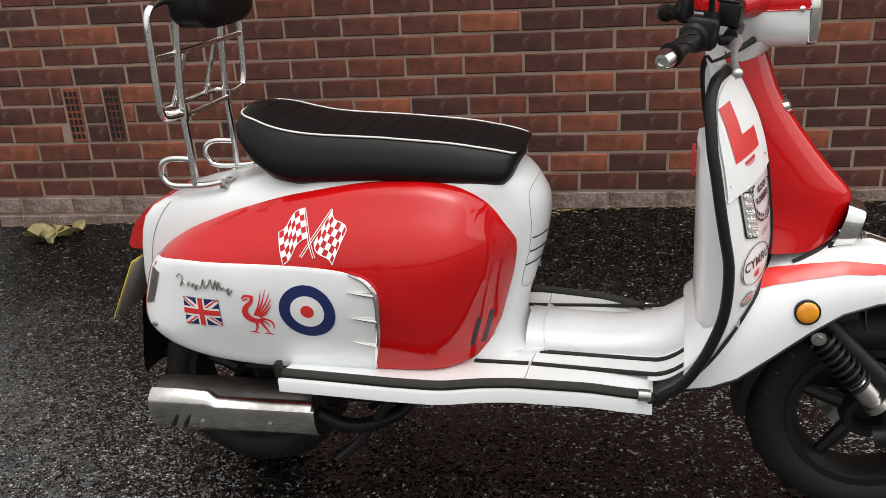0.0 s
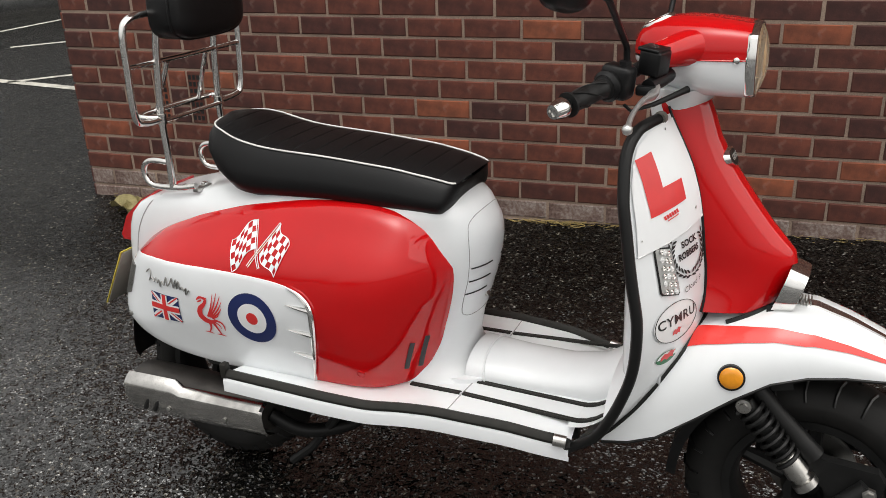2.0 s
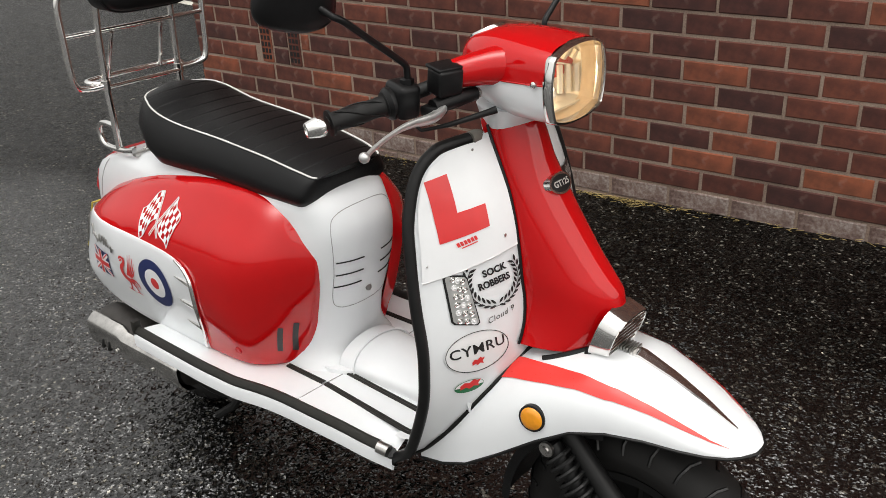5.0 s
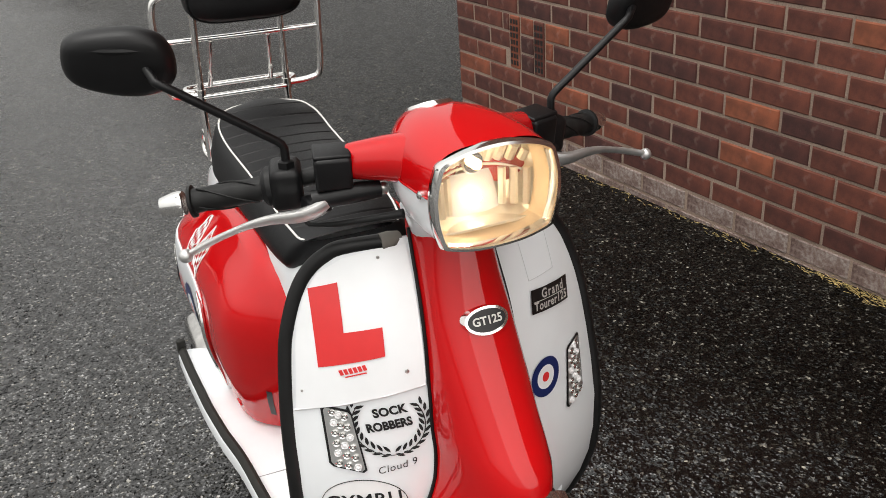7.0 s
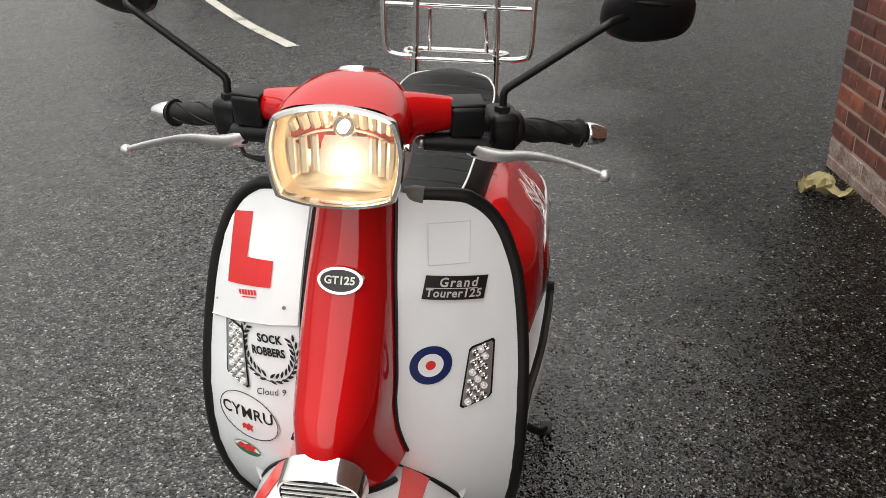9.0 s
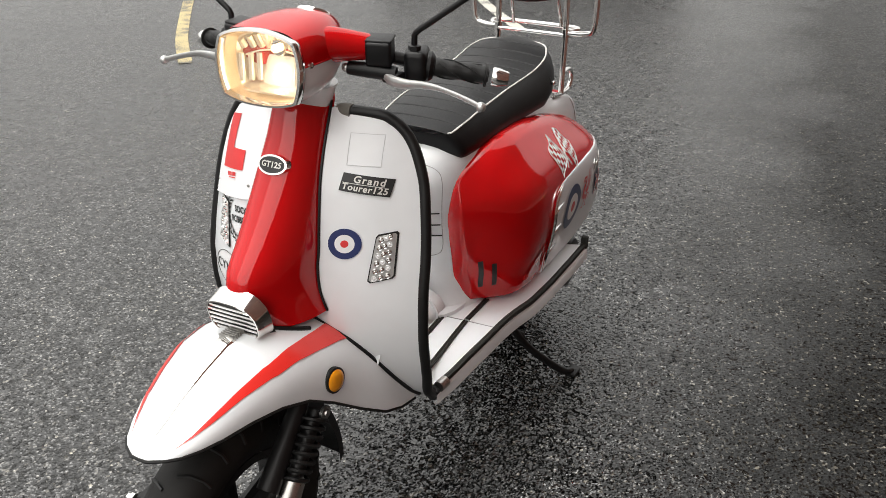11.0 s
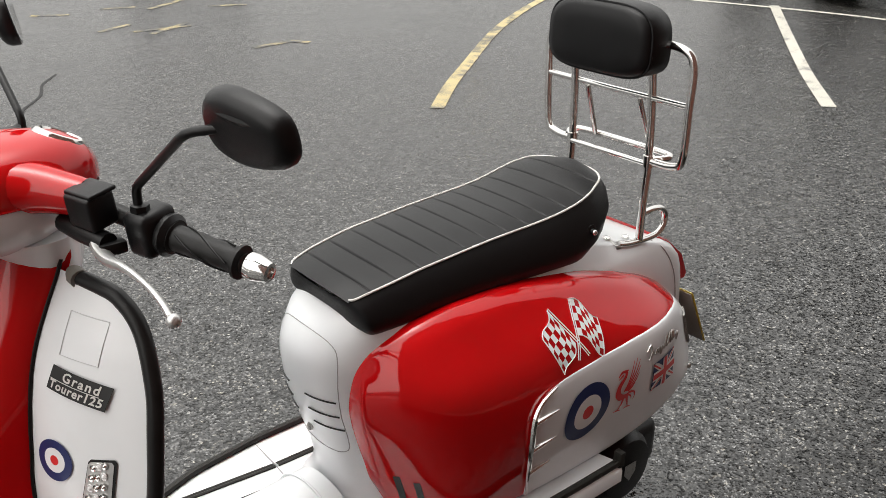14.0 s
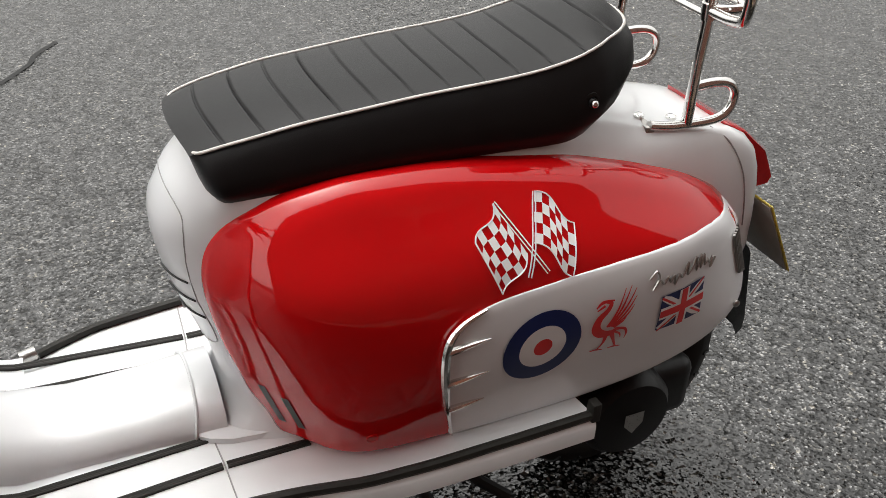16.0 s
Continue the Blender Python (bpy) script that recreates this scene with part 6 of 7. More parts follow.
# strokes of the red emblem: points and widths, in its own units
EMBLEM = [([(0.24, 0.80), (0.35, 0.74), (0.29, 0.60), (0.12, 0.43), (0.09, 0.22), (0.24, 0.06), (0.47, 0.03), (0.60, 0.12)], [0.06, 0.09, 0.11, 0.16, 0.20, 0.19, 0.13, 0.06]),
          ([(0.03, 0.70), (0.16, 0.80), (0.42, 0.79)], [0.03, 0.08, 0.03]), ([(0.05, 0.64), (0.14, 0.68), (0.22, 0.72)], [0.02, 0.05, 0.06]),
          ([(0.34, 0.20), (0.52, 0.52), (0.66, 0.98)], [0.06, 0.05, 0.012]), ([(0.38, 0.20), (0.62, 0.56), (0.79, 1.01)], [0.06, 0.05, 0.012]), ([(0.42, 0.19), (0.72, 0.56), (0.91, 0.93)], [0.06, 0.05, 0.012]),
          ([(0.46, 0.18), (0.76, 0.47), (0.94, 0.76)], [0.05, 0.045, 0.012]), ([(0.48, 0.17), (0.76, 0.36), (0.91, 0.56)], [0.05, 0.045, 0.012]), ([(0.50, 0.15), (0.68, 0.24), (0.76, 0.33)], [0.05, 0.04, 0.012]),
          ([(0.53, 0.10), (0.76, 0.05), (0.85, -0.09), (0.83, -0.24)], [0.08, 0.06, 0.05, 0.01]), ([(0.50, 0.06), (0.68, -0.06), (0.73, -0.18)], [0.06, 0.04, 0.01]),
          ([(0.36, -0.02), (0.34, -0.20), (0.24, -0.36)], [0.11, 0.06, 0.03]), ([(0.08, -0.36), (0.22, -0.36), (0.38, -0.40)], [0.02, 0.045, 0.02]),
          ([(0.50, -0.02), (0.59, -0.22), (0.67, -0.40)], [0.11, 0.06, 0.03]), ([(0.50, -0.40), (0.66, -0.40), (0.80, -0.43)], [0.02, 0.045, 0.02])]


def panel_stickers(panel, side):
    put = lambda lift: on_panel(side, lift)
    f = 1 if side < 0 else -1          # reading direction along x
    if side < 0:
        rc, uc, bc, sc, fc, fz = (0.181, 0.5385), (-0.0587, 0.528), (0.0385, 0.519), (-0.048, 0.590), -0.0075, -0.005
    else:
        rc, uc, bc, sc, fc, fz = (0.190, 0.545), (-0.052, 0.540), (0.112, 0.541), (-0.0456, 0.600), 0.0015, -0.002
    roundel(panel, put(0.0046), *rc, 0.0605)
    union_flag(panel, tilt(*uc, -2 * 0, put(0.0046), f), side)
    bm = bmesh.new()
    for pts, widths in EMBLEM:
        ribbon(pts, widths, lambda u, v: put(0.0046)(bc[0] + f * u * 0.074, bc[1] + (v - 0.1) * 0.076), bm)
    part("red_emblem", bm, STICK_RED, panel, "plain red crest-like emblem sticker")
    script = [(-0.070, 0.006), (-0.058, 0.016), (-0.052, 0.004), (-0.060, -0.012), (-0.050, 0.000), (-0.040, -0.008), (-0.034, 0.002), (-0.028, -0.008), (-0.022, 0.001), (-0.018, -0.014), (-0.012, 0.000), (-0.004, -0.007), (0.004, 0.014),
              (0.006, -0.006), (0.016, 0.004), (0.022, 0.016), (0.026, -0.006), (0.034, 0.015), (0.036, -0.006), (0.042, 0.013), (0.046, -0.005), (0.052, 0.002), (0.058, -0.006), (0.064, 0.002), (0.062, -0.014), (0.072, -0.002)]
    place = tilt(*sc, -3, put(0.0056), f)
    part("script_emblem", tube([place(p.x, p.y) for p in spline([(u, v, 0) for u, v in script], 4)], 0.0016, 6), STEEL, panel, "silver flowing script emblem")
    move = lambda *pts: [(x + fc, z + fz) for x, z in pts]
    race_flag(panel, put(0.0022), *move((0.179, 0.7445), (0.2125, 0.659), (0.1975, 0.696), (0.128, 0.706), (0.144, 0.648)))
    race_flag(panel, put(0.0022), *move((0.2415, 0.7440), (0.184, 0.660), (0.2115, 0.688), (0.276, 0.708), (0.249, 0.644)))


panel_stickers(panel_right, -1)
panel_stickers(panel_left, 1)

# -- learner plate and stickers on the legshield --
plate_poly = [(-0.062, 0.982), (-0.066, 0.90), (-0.071, 0.810), (-0.12, 0.799), (-0.17, 0.787), (-0.226, 0.774), (-0.219, 0.82), (-0.213, 0.86), (-0.205, 0.895), (-0.192, 0.925), (-0.172, 0.952), (-0.140, 0.970), (-0.10, 0.979)]
on_l = on_shield(0.0045)
lplate = part("learner_plate", sheet(plate_poly, on_l, 3), LPLATE, shield, "white learner plate with a red letter")
part("plate_edge", tube([on_shield(0.0035)(y, z) for y, z in plate_poly[2:6]], 0.0018, 5), LPLATE, lplate)
letter = [(-0.1865, 0.934), (-0.1525, 0.9425), (-0.1575, 0.882), (-0.1125, 0.889), (-0.1155, 0.8525), (-0.193, 0.836)]
part("letter_l", sheet([letter[0], letter[1], letter[2], letter[5]], on_shield(0.0062), 3), STICK_RED, lplate, "large red letter L")
part("letter_l", sheet([letter[2], letter[3], letter[4], letter[5]], on_shield(0.0062), 3), STICK_RED, lplate, "large red letter L")
bar_at = tilt(-0.155, 0.8345, 15, on_shield(0.0062))
for k in range(6):
    u = -0.014 + 0.0056 * k
    part("maker_bar", sheet([(u - 0.0021, -0.0035), (u + 0.0021, -0.0035), (u + 0.0021, 0.0035), (u - 0.0021, 0.0035)], bar_at), STICK_RED, lplate)
part("maker_bar", sheet([(-0.012, -0.0075), (0.014, -0.0075), (0.014, -0.0058), (-0.012, -0.0058)], bar_at), STICK_RED, lplate)
for y, z, r in ((-0.0925, 0.831, 0.0028), (-0.2155, 0.802, 0.0016), (-0.0997, 0.970, 0.0022)):
    part("plate_screw", lathe([(0, r), (0.0015, r), (0.002, r * 0.4)], on_shield(0.005)(y, z), (1, 0, 0), 10), STEEL, lplate)
on_s = on_shield(0.0022)
part("club_lettering", words("SOCK", 0.0165, tilt(-0.119, 0.7755, 9, on_s), 1.05, 0, 0.0007, 1, 0.92), STICK_BLACK, shield, "black club lettering sticker")
part("club_lettering", words("ROBBERS", 0.0165, tilt(-0.121, 0.7555, 9, on_s), 1.0, 0, 0.0007, 1, 0.84), STICK_BLACK, shield, "black club lettering sticker")
wreath = part("wreath", tube([on_s(-0.121 + 0.0445 * math.sin(a), 0.7565 - 0.0445 * math.cos(a)) for a in [radians(-128 + 256 * k / 40) for k in range(41)] if True][0:41], 0.0007, 4), STICK_BLACK, shield, "black laurel wreath sticker")
for s in (1, -1):
    for k in range(10):
        a = radians(10 + 12.6 * k) * s
        for o in (1, -1):
            c = (-0.121 + (0.0445 + 0.0045 * o) * math.sin(a), 0.7565 - (0.0445 + 0.0045 * o) * math.cos(a) + 0.004)
            d = a * 1.0 + s * (0.55 * -o + 0.1)
            ax = (math.cos(d) * s, math.sin(d) * s)
            leaf = [(c[0] + u * ax[0] - v * ax[1], c[1] + u * ax[1] + v * ax[0]) for u, v in ((-0.0062, 0), (-0.002, 0.0021), (0.003, 0.0018), (0.0068, 0), (0.003, -0.0018), (-0.002, -0.0021))]
            part("laurel_leaf", sheet(leaf, on_s, 0), STICK_BLACK, wreath)
part("script_lettering", words("Cloud 9", 0.0145, tilt(-0.118, 0.6945, 14, on_s), 1.1, 0.3, 0.0, 1), STICK_BLACK, shield, "small black script lettering")
oval = part("country_oval", sheet(circle(-0.161, 0.637, 0.0545, 0.0405), on_shield(0.0016), 2), STICK_WHITE, shield, "white oval country sticker")
part("oval_line", tube([on_shield(0.0022)(y, z) for y, z in circle(-0.161, 0.637, 0.053, 0.039)], 0.0007, 4, True), STICK_BLACK, oval)
part("country_lettering", words("CYMRU", 0.0265, tilt(-0.162, 0.6435, 5, on_shield(0.0026)), 1.08, 0, 0.0004, 0), STICK_BLACK, oval, "black country lettering")
blot = [(-0.010, 0.001), (-0.006, 0.006), (-0.001, 0.004), (0.003, 0.009), (0.007, 0.006), (0.011, 0.007), (0.008, 0.000), (0.010, -0.006), (0.004, -0.003), (0.000, -0.007), (-0.004, -0.003), (-0.009, -0.006)]
part("red_emblem", sheet([(-0.163 + u, 0.618 + v) for u, v in blot], on_shield(0.0026), 0), STICK_RED, oval, "small red emblem")
flag_oval = part("green_oval", sheet(circle(-0.172, 0.568, 0.025, 0.0135, 28), on_shield(0.0016), 1), STICK_GREEN, shield, "small oval sticker, red over green")
part("white_half", sheet([(-0.172 + 0.024 * math.cos(a), 0.568 + 0.0130 * math.sin(a)) for a in [math.pi * k / 14 for k in range(15)]], on_shield(0.0022), 1), STICK_WHITE, flag_oval)
part("red_emblem", sheet([(-0.172 + 1.7 * u, 0.571 + 1.2 * v) for u, v in blot], on_shield(0.0028), 0), STICK_RED, flag_oval)
roundel(shield, on_shield(0.002), 0.1135, 0.7595, 0.0285)
sq = [(0.099, 0.950), (0.154, 0.9475), (0.157, 0.895), (0.1035, 0.898)]
part("sticker_trace", tube([on_shield(0.0003)(y, z) for q, r in zip(sq, sq[1:] + sq[:1]) for y, z in [(q[0] + (r[0] - q[0]) * k / 6, q[1] + (r[1] - q[1]) * k / 6) for k in range(6)]], 0.0006, 4, True), surface("faint_trace", (0.60, 0.61, 0.62), 0.5), shield, "faint square trace of an old sticker")
gp = tilt(0.1405, 0.8657, -8.5, on_shield(0.004))
name_plate = part("name_plate", sheet([(-0.041, -0.0155), (0.041, -0.0155), (0.041, 0.0155), (-0.041, 0.0155)], gp, 3), STICK_BLACK, shield, "black plate with silver model lettering")
gp2 = tilt(0.1405, 0.8657, -8.5, on_shield(0.0054))
part("model_lettering", words("Grand", 0.0165, lambda u, v: gp2(u + 0.004, v + 0.0072), 1.25, 0, 0.0004, 1), SILVER, name_plate, "silver model lettering")
part("model_lettering", words("Tourer125", 0.0150, lambda u, v: gp2(u, v - 0.0068), 1.12, 0, 0.0004, 1), SILVER, name_plate, "silver model lettering")
part("lettering_rule", sheet([(-0.038, -0.0006), (0.030, -0.0006), (0.030, 0.0004), (-0.038, 0.0004)], gp2, 2), SILVER, name_plate)


# ---- the rest of the car park ----
def car_wheel(parent, x, y, z, r, s):
    tyre = part("wheel", lathe([(-0.10, r * 0.60), (-0.10, r * 0.97), (-0.07, r), (0.07, r), (0.10, r * 0.97), (0.10, r * 0.66), (0.07, r * 0.62), (0.05, r * 0.60)], (x, y, z), (0, s, 0), 40), TYRE, parent, "black tyre on a silver alloy wheel")
    part("rim_back", lathe([(0.02, r * 0.63), (0.03, 0.01)], (x, y, z), (0, s, 0), 32), DARK, tyre)
    part("rim_ring", lathe([(0.05, r * 0.64), (0.085, r * 0.65), (0.09, r * 0.60), (0.05, r * 0.585)], (x, y, z), (0, s, 0), 36), ALLOY, tyre, "silver rim")
    part("hub", lathe([(0.03, 0.075), (0.075, 0.07), (0.085, 0.05), (0.085, 0.005)], (x, y, z), (0, s, 0), 20), ALLOY, tyre, "silver hub")
    for k in range(5):
        a = 2 * math.pi * k / 5 + 0.3
        d, n = Vector((math.cos(a), 0, math.sin(a))), Vector((-math.sin(a), 0, math.cos(a)))
        c = Vector((x, y + s * 0.055, z))
        quad = [c + d * 0.05 + n * 0.05, c + d * 0.05 - n * 0.05, c + d * r * 0.61 - n * 0.042, c + d * r * 0.61 + n * 0.042]
        part("rim_spoke", loft([[q + Vector((0, s * o, 0)) for q in quad] for o in (0.0, 0.03)]), ALLOY, tyre, "silver wheel spoke", False)


def build_car(label):
    """A dark hatchback, its near side towards +y, standing along x."""
    car = new("parked_car")
    tagged(car, label, "car")
    rows = [(-2.05, 0.42, 0.62, 0.50), (-1.98, 0.30, 0.86, 0.72), (-1.7, 0.24, 0.95, 0.82), (-1.2, 0.22, 0.98, 0.87), (-0.4, 0.20, 0.97, 0.89), (0.5, 0.20, 0.96, 0.89), (1.2, 0.22, 0.90, 0.87), (1.75, 0.26, 0.80, 0.80), (2.05, 0.34, 0.68, 0.66), (2.12, 0.42, 0.58, 0.45)]
    rings = []
    for x, zb, zt, w in rows:
        rings.append([(x, w * y, zb + (zt - zb) * v) for y, v in ((-0.92, 0), (-1.0, 0.12), (-1.0, 0.55), (-0.97, 0.85), (-0.90, 1.0), (0.90, 1.0), (0.97, 0.85), (1.0, 0.55), (1.0, 0.12), (0.92, 0))])
    part("car_body", loft(rings), CARPAINT, car, "glossy black car body", sharp=30)
    cab = [[(x, w * y, z0 + (z1 - z0) * v) for y, v in ((-1.0, 0), (-0.86, 0.9), (-0.78, 1.0), (0.78, 1.0), (0.86, 0.9), (1.0, 0))] for x, w, z0, z1 in ((-1.85, 0.70, 0.93, 0.96), (-1.35, 0.78, 0.95, 1.36), (-0.6, 0.80, 0.95, 1.48), (0.2, 0.80, 0.94, 1.46), (0.6, 0.79, 0.93, 1.32), (1.2, 0.74, 0.88, 0.91))]
    part("car_cabin", loft(cab), CARGLASS, car, "dark glazed car cabin", sharp=30)
    part("car_roof", loft([[(x, w * y, z + 0.012) for y in (-0.80, -0.4, 0, 0.4, 0.80)] for x, w, z in ((-1.30, 0.78, 1.37), (-0.6, 0.80, 1.485), (0.2, 0.80, 1.465), (0.52, 0.79, 1.35))], False, False), CARPAINT, car, "black car roof")
    for x in (-1.36, 1.36):
        for s in (1, -1):
            part("wheel_arch", lathe([(-0.02, 0.36), (0.012, 0.375), (0.012, 0.345), (-0.02, 0.345)], (x, s * 0.875, 0.315), (0, s, 0), 36), PLASTIC, car, "dark wheel arch")
            car_wheel(car, x, s * 0.80, 0.315, 0.315, s)
    for s in (1, -1):
        part("sill_trim", box(0, s * 0.895, 0.235, 2.0, 0.03, 0.09, 0.01), PLASTIC, car, "dark plastic sill")
        part("door_line", tube([(0.0, s * 0.893, 0.32), (0.0, s * 0.893, 0.90)], 0.004, 5), STICK_BLACK, car)
        part("door_handle", box(-0.35, s * 0.90, 0.80, 0.16, 0.03, 0.025, 0.008), CARPAINT, car, "door handle")
        part("wing_mirror", ball((0.72, s * 0.98, 0.98), 0.09, None, (0.8, 1.0, 0.7)), CARPAINT, car, "black wing mirror")
        part("head_light", ball((1.88, s * 0.62, 0.66), 0.11, None, (0.9, 1.0, 0.6)), LENS, car, "clear headlight")
        part("tail_light", ball((-1.97, s * 0.64, 0.76), 0.10, None, (0.5, 0.9, 1.1)), TAIL, car, "red tail light")
    return car


def stand_on_ground(ob, ax, ay, bx, by, half, flip=1):
    """Sets a vehicle with two wheels at (ax, ay) and (bx, by) on the near side."""
    a, b = Vector((ax, ay, ground_height(ax, ay))), Vector((bx, by, ground_height(bx, by)))
    d = (b - a).normalized()
    left = Vector((0, 0, 1)).cross(d).normalized()
    up = d.cross(left)
    m = Matrix((d, left, up)).transposed().to_4x4()
    m.translation = (a + b) / 2 - left * half
    ob.matrix_world = m


car_one = build_car("black hatchback with silver alloy wheels in a bay")
stand_on_ground(car_one, -8.42, -1.30, -9.20, -4.02, 0.86)
car_two = copy_thing(car_one, Matrix.Identity(4))
tagged(car_two, "dark hatchback parked beyond the end of the wall")
stand_on_ground(car_two, -6.9, 8.9, -9.1, 7.4, 0.86)


def build_motorcycle():
    bike = new("motorcycle")
    tagged(bike, "black motorcycle parked on the far tarmac", "motorcycle")
    for x in (-0.70, 0.70):
        w = part("wheel", loft([[(x + (0.31 - 0.055 + 0.055 * math.cos(b)) * math.cos(a), 0.055 * math.sin(b), 0.31 + (0.31 - 0.055 + 0.055 * math.cos(b)) * math.sin(a)) for b in [2 * math.pi * j / 10 for j in range(10)]] for a in [2 * math.pi * k / 36 for k in range(37)]], True, False), TYRE, bike, "black motorcycle tyre")
        part("hub", lathe([(-0.06, 0.05), (0.06, 0.05)], (x, 0, 0.31), (0, 1, 0), 16), ALLOY, w, "grey hub")
        for k in range(6):
            a = math.pi * k / 3
            part("spoke", tube([(x, 0, 0.31), (x + 0.21 * math.cos(a), 0, 0.31 + 0.21 * math.sin(a))], 0.012, 6), DARK, w)
    part("engine_block", box(0.02, 0, 0.42, 0.42, 0.32, 0.34, 0.05, 3), DARK, bike, "dark engine block")
    part("fuel_tank", ball((0.12, 0, 0.82), 0.2, None, (1.5, 0.75, 0.8)), CARPAINT, bike, "black fuel tank")
    part("bike_seat", ball((-0.42, 0, 0.80), 0.2, None, (1.7, 0.7, 0.35)), VINYL, bike, "black seat")
    part("frame_tube", tube(spline([(0.62, 0, 0.95), (0.40, 0, 0.70), (0.25, 0, 0.25), (-0.20, 0, 0.22), (-0.35, 0, 0.60), (-0.70, 0, 0.75)], 5), 0.022, 8), DARK, bike, "black frame")
    for s in (1, -1):
        part("fork_tube", tube([(0.70, s * 0.09, 0.31), (0.52, s * 0.09, 1.0)], 0.022, 8), ALLOY, bike, "grey fork tube")
        part("swing_arm", tube([(-0.70, s * 0.10, 0.31), (-0.15, s * 0.10, 0.36)], 0.022, 8), DARK, bike, "swing arm")
        part("handle_grip", tube([(0.50, s * 0.10, 1.02), (0.42, s * 0.36, 1.06)], 0.014, 8), RUBBER, bike, "handlebar grip")
    part("silencer", tube([(-0.05, -0.18, 0.28), (-0.72, -0.20, 0.38)], 0.05, 14), STEEL, bike, "steel silencer")
    part("head_lamp", ball((0.72, 0, 0.95), 0.10), CARPAINT, bike, "round headlamp shell")
    return bike


bike = build_motorcycle()
stand_on_ground(bike, -5.45, -11.35, -6.70, -11.15, 0.0)


# ---- fallen leaves and straw at the foot of the wall ----
def withered_leaf(cx, cy, size, turn, seed):
    rng = random.Random(seed)
    bm = bmesh.new()
    n, m = 11, 7
    rows = []
    for i in range(n):
        u = i / (n - 1)
        half = size * 0.42 * math.sin(math.pi * min(1.0, u * 0.97 + 0.03)) ** 0.7 * (1 + 0.25 * math.sin(9 * u + seed))
        rows.append([bm.verts.new((size * (u - 0.5), half * (-1 + 2 * j / (m - 1)), 0.010 + 0.020 * abs(-1 + 2 * j / (m - 1)) * (1.2 + math.sin(7 * u + j)) + 0.012 * rng.random())) for j in range(m)])
    for a, b in zip(rows, rows[1:]):
        for j in range(m - 1):
            bm.faces.new((a[j], a[j + 1], b[j + 1], b[j]))
    ob = mesh_ob("fallen_leaf", bm, LEAF)
    ob.matrix_world = pose(cx, cy, GROUND_Z - 0.006, 0, 0, turn)
    return tagged(ob, "large withered yellow-brown leaf lying on tarmac", "leaf", "leaves by the wall")


withered_leaf(-1.60, 1.70, 0.17, 20, 3)
withered_leaf(-1.49, 1.73, 0.15, 75, 5)
withered_leaf(-1.55, 1.64, 0.12, 140, 8)


def straw():
    rng = random.Random(11)
    bm = bmesh.new()
    for _ in range(420):
        x = rng.choice((rng.gauss(0.42, 0.12), rng.uniform(-1.8, 1.9), rng.uniform(-1.8, 1.9)))
        y = WALL_Y - 0.012 - abs(rng.gauss(0, 0.022))
        a = rng.uniform(-0.9, 0.9)
        ln = rng.uniform(0.008, 0.035)
        z = GROUND_Z + 0.003 + rng.uniform(0, 0.012)
        tube([(x, y, z), (x + ln * math.cos(a), y - abs(ln * math.sin(a)) * 0.7, z + rng.uniform(-0.002, 0.008))], 0.0011, 3, bm=bm)
    tagged(mesh_ob("dry_straw", bm, STRAW), "dry straw and moss along the foot of the wall", "straw", kind="stuff")


def pebbles():
    rng = random.Random(21)
    vs, fs = [], []
    for _ in range(500):
        x, y = rng.uniform(-1.6, 2.0), rng.uniform(-1.6, 1.8)
        r = rng.uniform(0.0022, 0.0048)
        k = len(vs)
        z = GROUND_Z + r * 0.25
        a0 = rng.uniform(0, 6)
        vs += [(x + r * math.cos(a0 + 1.257 * i) * rng.uniform(0.7, 1.3), y + r * math.sin(a0 + 1.257 * i) * rng.uniform(0.7, 1.3), z - r * 0.4) for i in range(5)] + [(x, y, z + r * 0.5)]
        fs += [(k + i, k + (i + 1) % 5, k + 5) for i in range(5)]
    me = bpy.data.meshes.new("grit")
    me.from_pydata(vs, [], fs)
    me.materials.append(surface("pale_grit", (0.22, 0.215, 0.20), 0.6, 0, 0, 0.4, 9, 50))
    tagged(new("loose_grit", me), "loose pale grit scattered over the tarmac", "grit", kind="stuff")


straw()
pebbles()

# ---- bricks ----
def unit_brick(w, d, h):
    bm = box(0, 0, 0, w, d, h)
    bm.edges.ensure_lookup_table()
    front = [e for e in bm.edges if sum(1 for v in e.verts if v.co.y < 0) == 2]
    bmesh.ops.bevel(bm, geom=front, offset=0.004, segments=1, profile=0.5, affect="EDGES")
    bm.normal_update()
    me = bpy.data.meshes.new("brick")
    bm.to_mesh(me)
    bm.free()
    return me


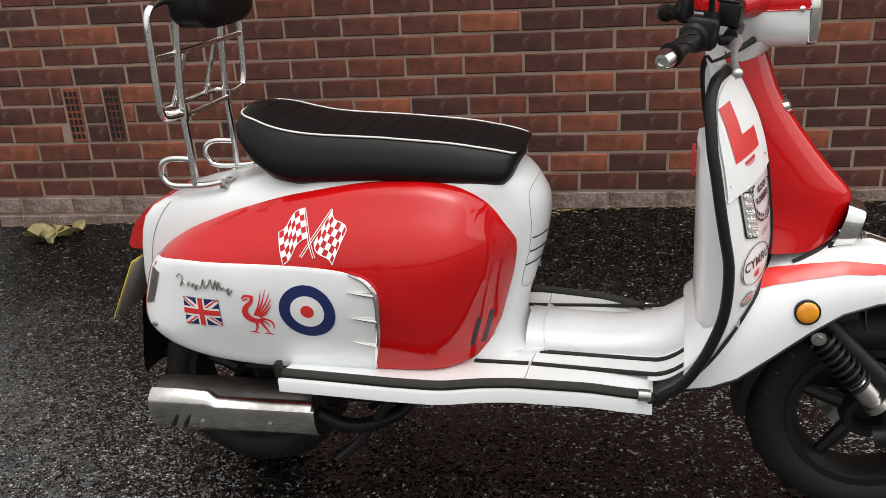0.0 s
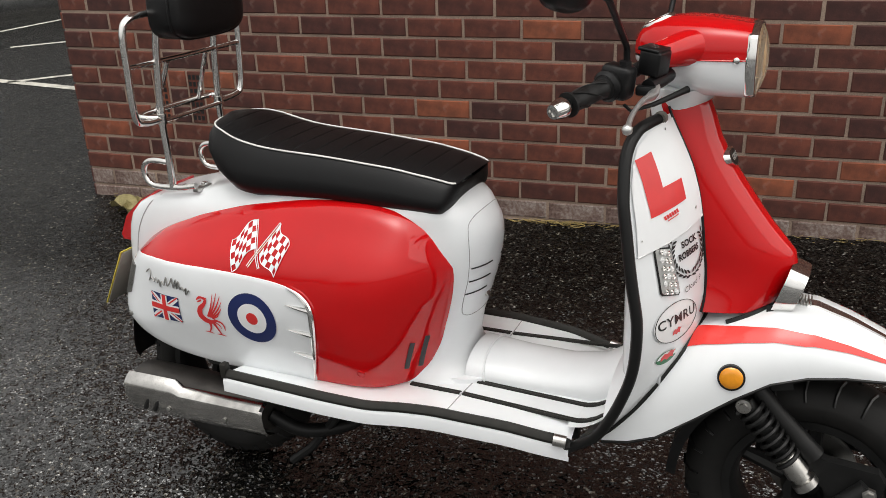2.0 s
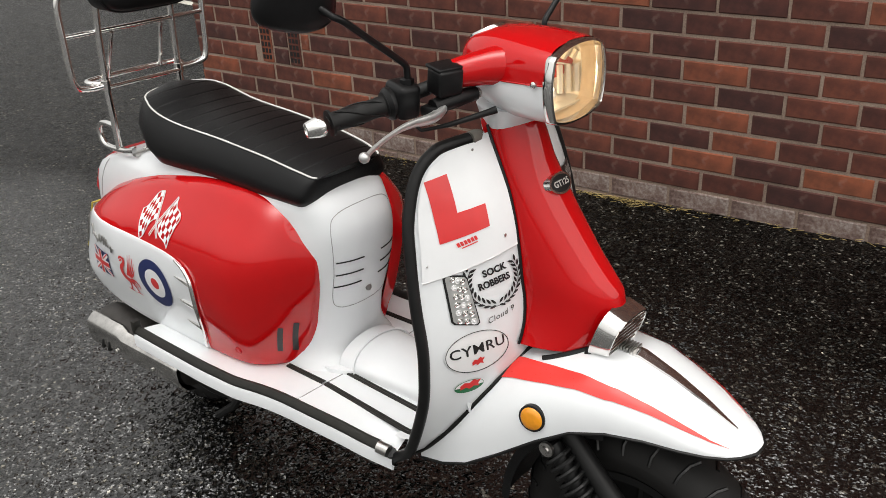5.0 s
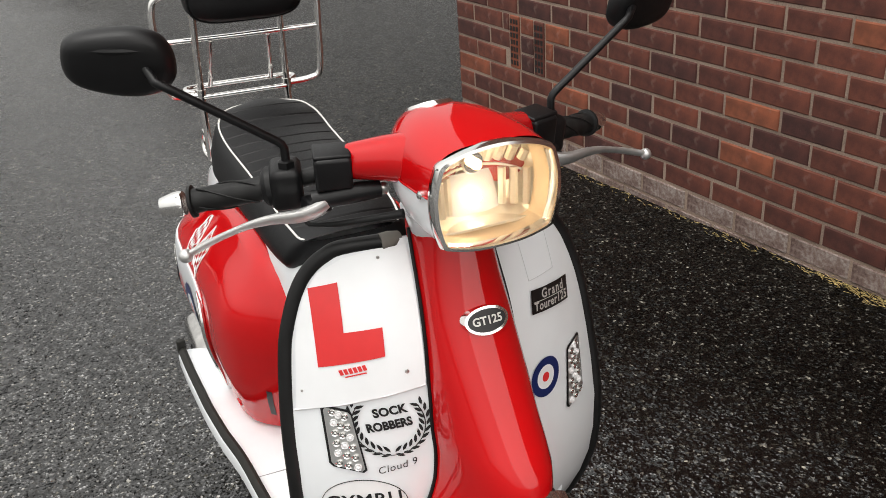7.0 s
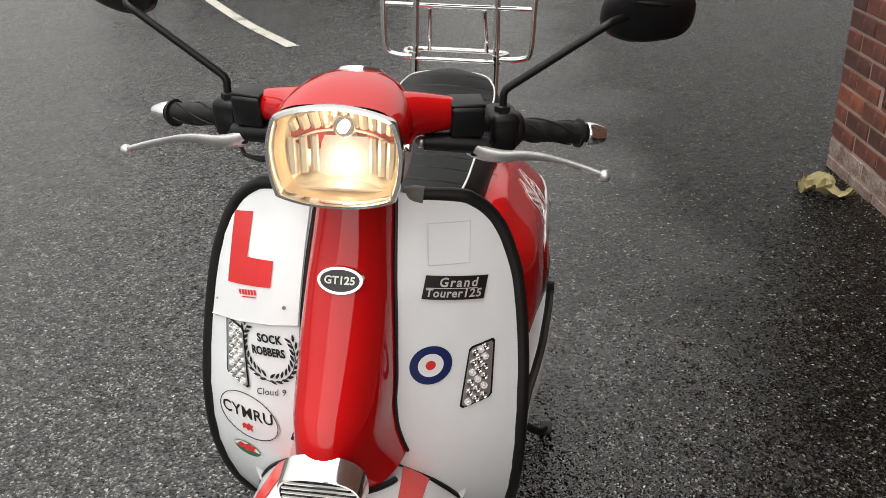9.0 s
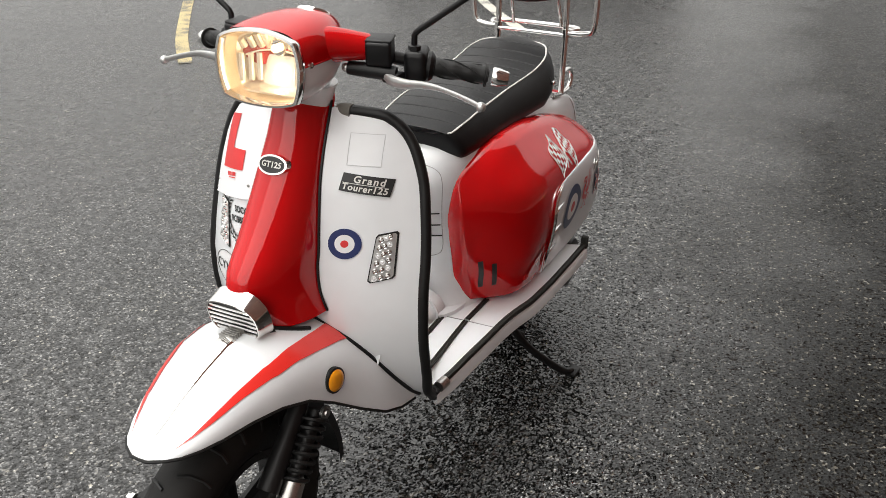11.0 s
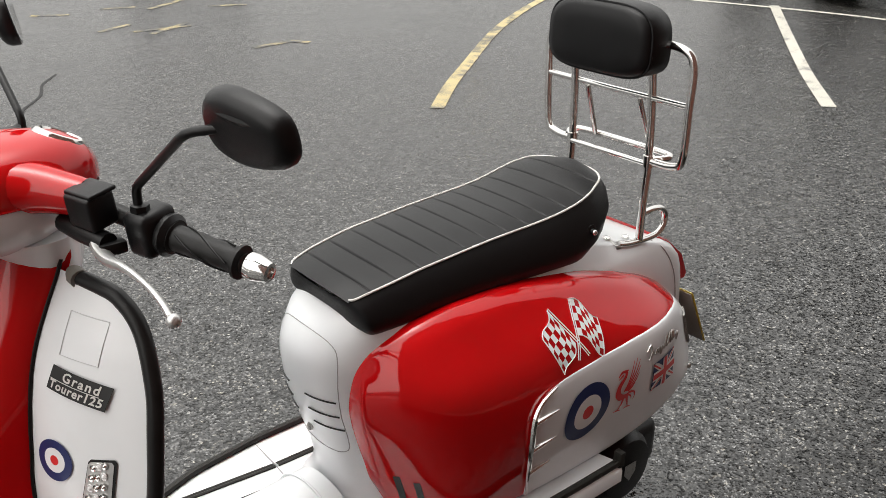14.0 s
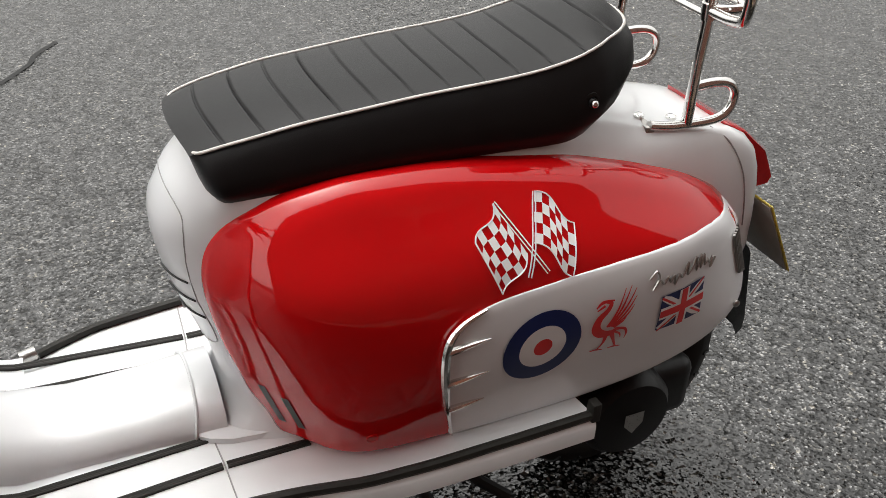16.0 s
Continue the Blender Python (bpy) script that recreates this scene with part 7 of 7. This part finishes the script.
def build_bricks():
    rng = random.Random(4)
    cache, count = {}, 0
    rest_b, rest_p = [], []
    for c in range(-2, COURSES):
        z0 = PLINTH_TOP + c * COURSE
        plinth = c < 0
        mat = PLINTH if plinth else BRICK
        for a, b in brick_spans(c):
            if any(a < v1 + 0.012 and b > v0 - 0.012 for v0, v1 in VENTS) and VENT_Z0 - 0.01 < z0 < VENT_Z1 - 0.02:
                pieces = [(a, b)]
                for v0, v1 in VENTS:
                    pieces = [r for p, q in pieces for r in ((p, min(q, v0)), (max(p, v1), q)) if r[1] - r[0] > 0.03]
            else:
                pieces = [(a, b)]
            for p, q in pieces:
                w, h = q - p - JOINT, COURSE - JOINT
                if w < 0.03:
                    continue
                near = -1.95 < p < 1.85 and -1 <= c <= 12
                dy = rng.uniform(-0.0025, 0.0025)
                place = Matrix.Translation(((p + q) / 2, 0.05 + dy, z0 + COURSE / 2)) @ pose(0, 0, 0, 0, rng.uniform(-0.35, 0.35), rng.uniform(-0.25, 0.25))
                if near and count < 300:
                    key = (round(w, 3), plinth)
                    if key not in cache:
                        cache[key] = unit_brick(w, 0.10, h)
                        cache[key].materials.append(mat)
                    ob = new("brick", cache[key])
                    ob.parent = wall
                    ob.matrix_basis = place
                    count += 1
                else:
                    (rest_p if plinth else rest_b).append((place, w, h))
    for rows, mat in ((rest_b, BRICK), (rest_p, PLINTH)):
        vs, fs = [], []
        for m, w, h in rows:
            k = len(vs)
            x, y, z, e = w / 2, 0.05, h / 2, 0.004
            cs = [(-x, -y + e, -z), (x, -y + e, -z), (x, -y + e, z), (-x, -y + e, z), (-x + e, -y, -z + e), (x - e, -y, -z + e), (x - e, -y, z - e), (-x + e, -y, z - e), (-x, y, -z), (x, y, -z), (x, y, z), (-x, y, z)]
            vs += [tuple(m @ Vector(q)) for q in cs]
            fs += [tuple(k + i for i in f) for f in ((4, 5, 6, 7), (0, 1, 5, 4), (1, 2, 6, 5), (2, 3, 7, 6), (3, 0, 4, 7), (0, 8, 9, 1), (1, 9, 10, 2), (2, 10, 11, 3), (3, 11, 8, 0))]
        if vs:
            me = bpy.data.meshes.new("bricks")
            me.from_pydata(vs, [], fs)
            me.materials.append(mat)
            ob = new("upper_bricks" if mat is BRICK else "plinth_bricks", me)
            ob.parent = wall
            tagged(ob, "further bricks of the same wall, unseen ones included", kind="stuff")
    # end face of the wall round the corner
    vs = []
    bm = bmesh.new()
    for c in range(-2, COURSES):
        z = PLINTH_TOP + c * COURSE + COURSE / 2
        for y0, y1 in (((0.006, 0.108), (0.119, 0.221)) if c % 2 else ((0.006, 0.221),)):
            box(WALL_X0 + 0.02, (y0 + y1) / 2, z, 0.05, y1 - y0, COURSE - JOINT, bm=bm)
    ob = mesh_ob("end_bricks", bm, BRICK, False)
    ob.parent = wall
    tagged(ob, "brick ends at the wall's free corner", kind="stuff")


def build_vents():
    for v0, v1 in VENTS:
        bm = box((v0 + v1) / 2, 0.027, (VENT_Z0 + VENT_Z1) / 2, v1 - v0 - JOINT, 0.06, VENT_Z1 - VENT_Z0 - JOINT, 0.003, 1)
        vent = mesh_ob("air_brick", bm, BRICK, False)
        vent.parent = wall
        for r in range(7):
            for c in range(3):
                x = (v0 + v1) / 2 + (c - 1) * 0.021
                z = (VENT_Z0 + VENT_Z1) / 2 + (r - 3) * 0.031
                part("vent_hole", box(x, -0.003, z, 0.014, 0.002, 0.021), STICK_BLACK, vent, "", False)


build_vents()
build_bricks()
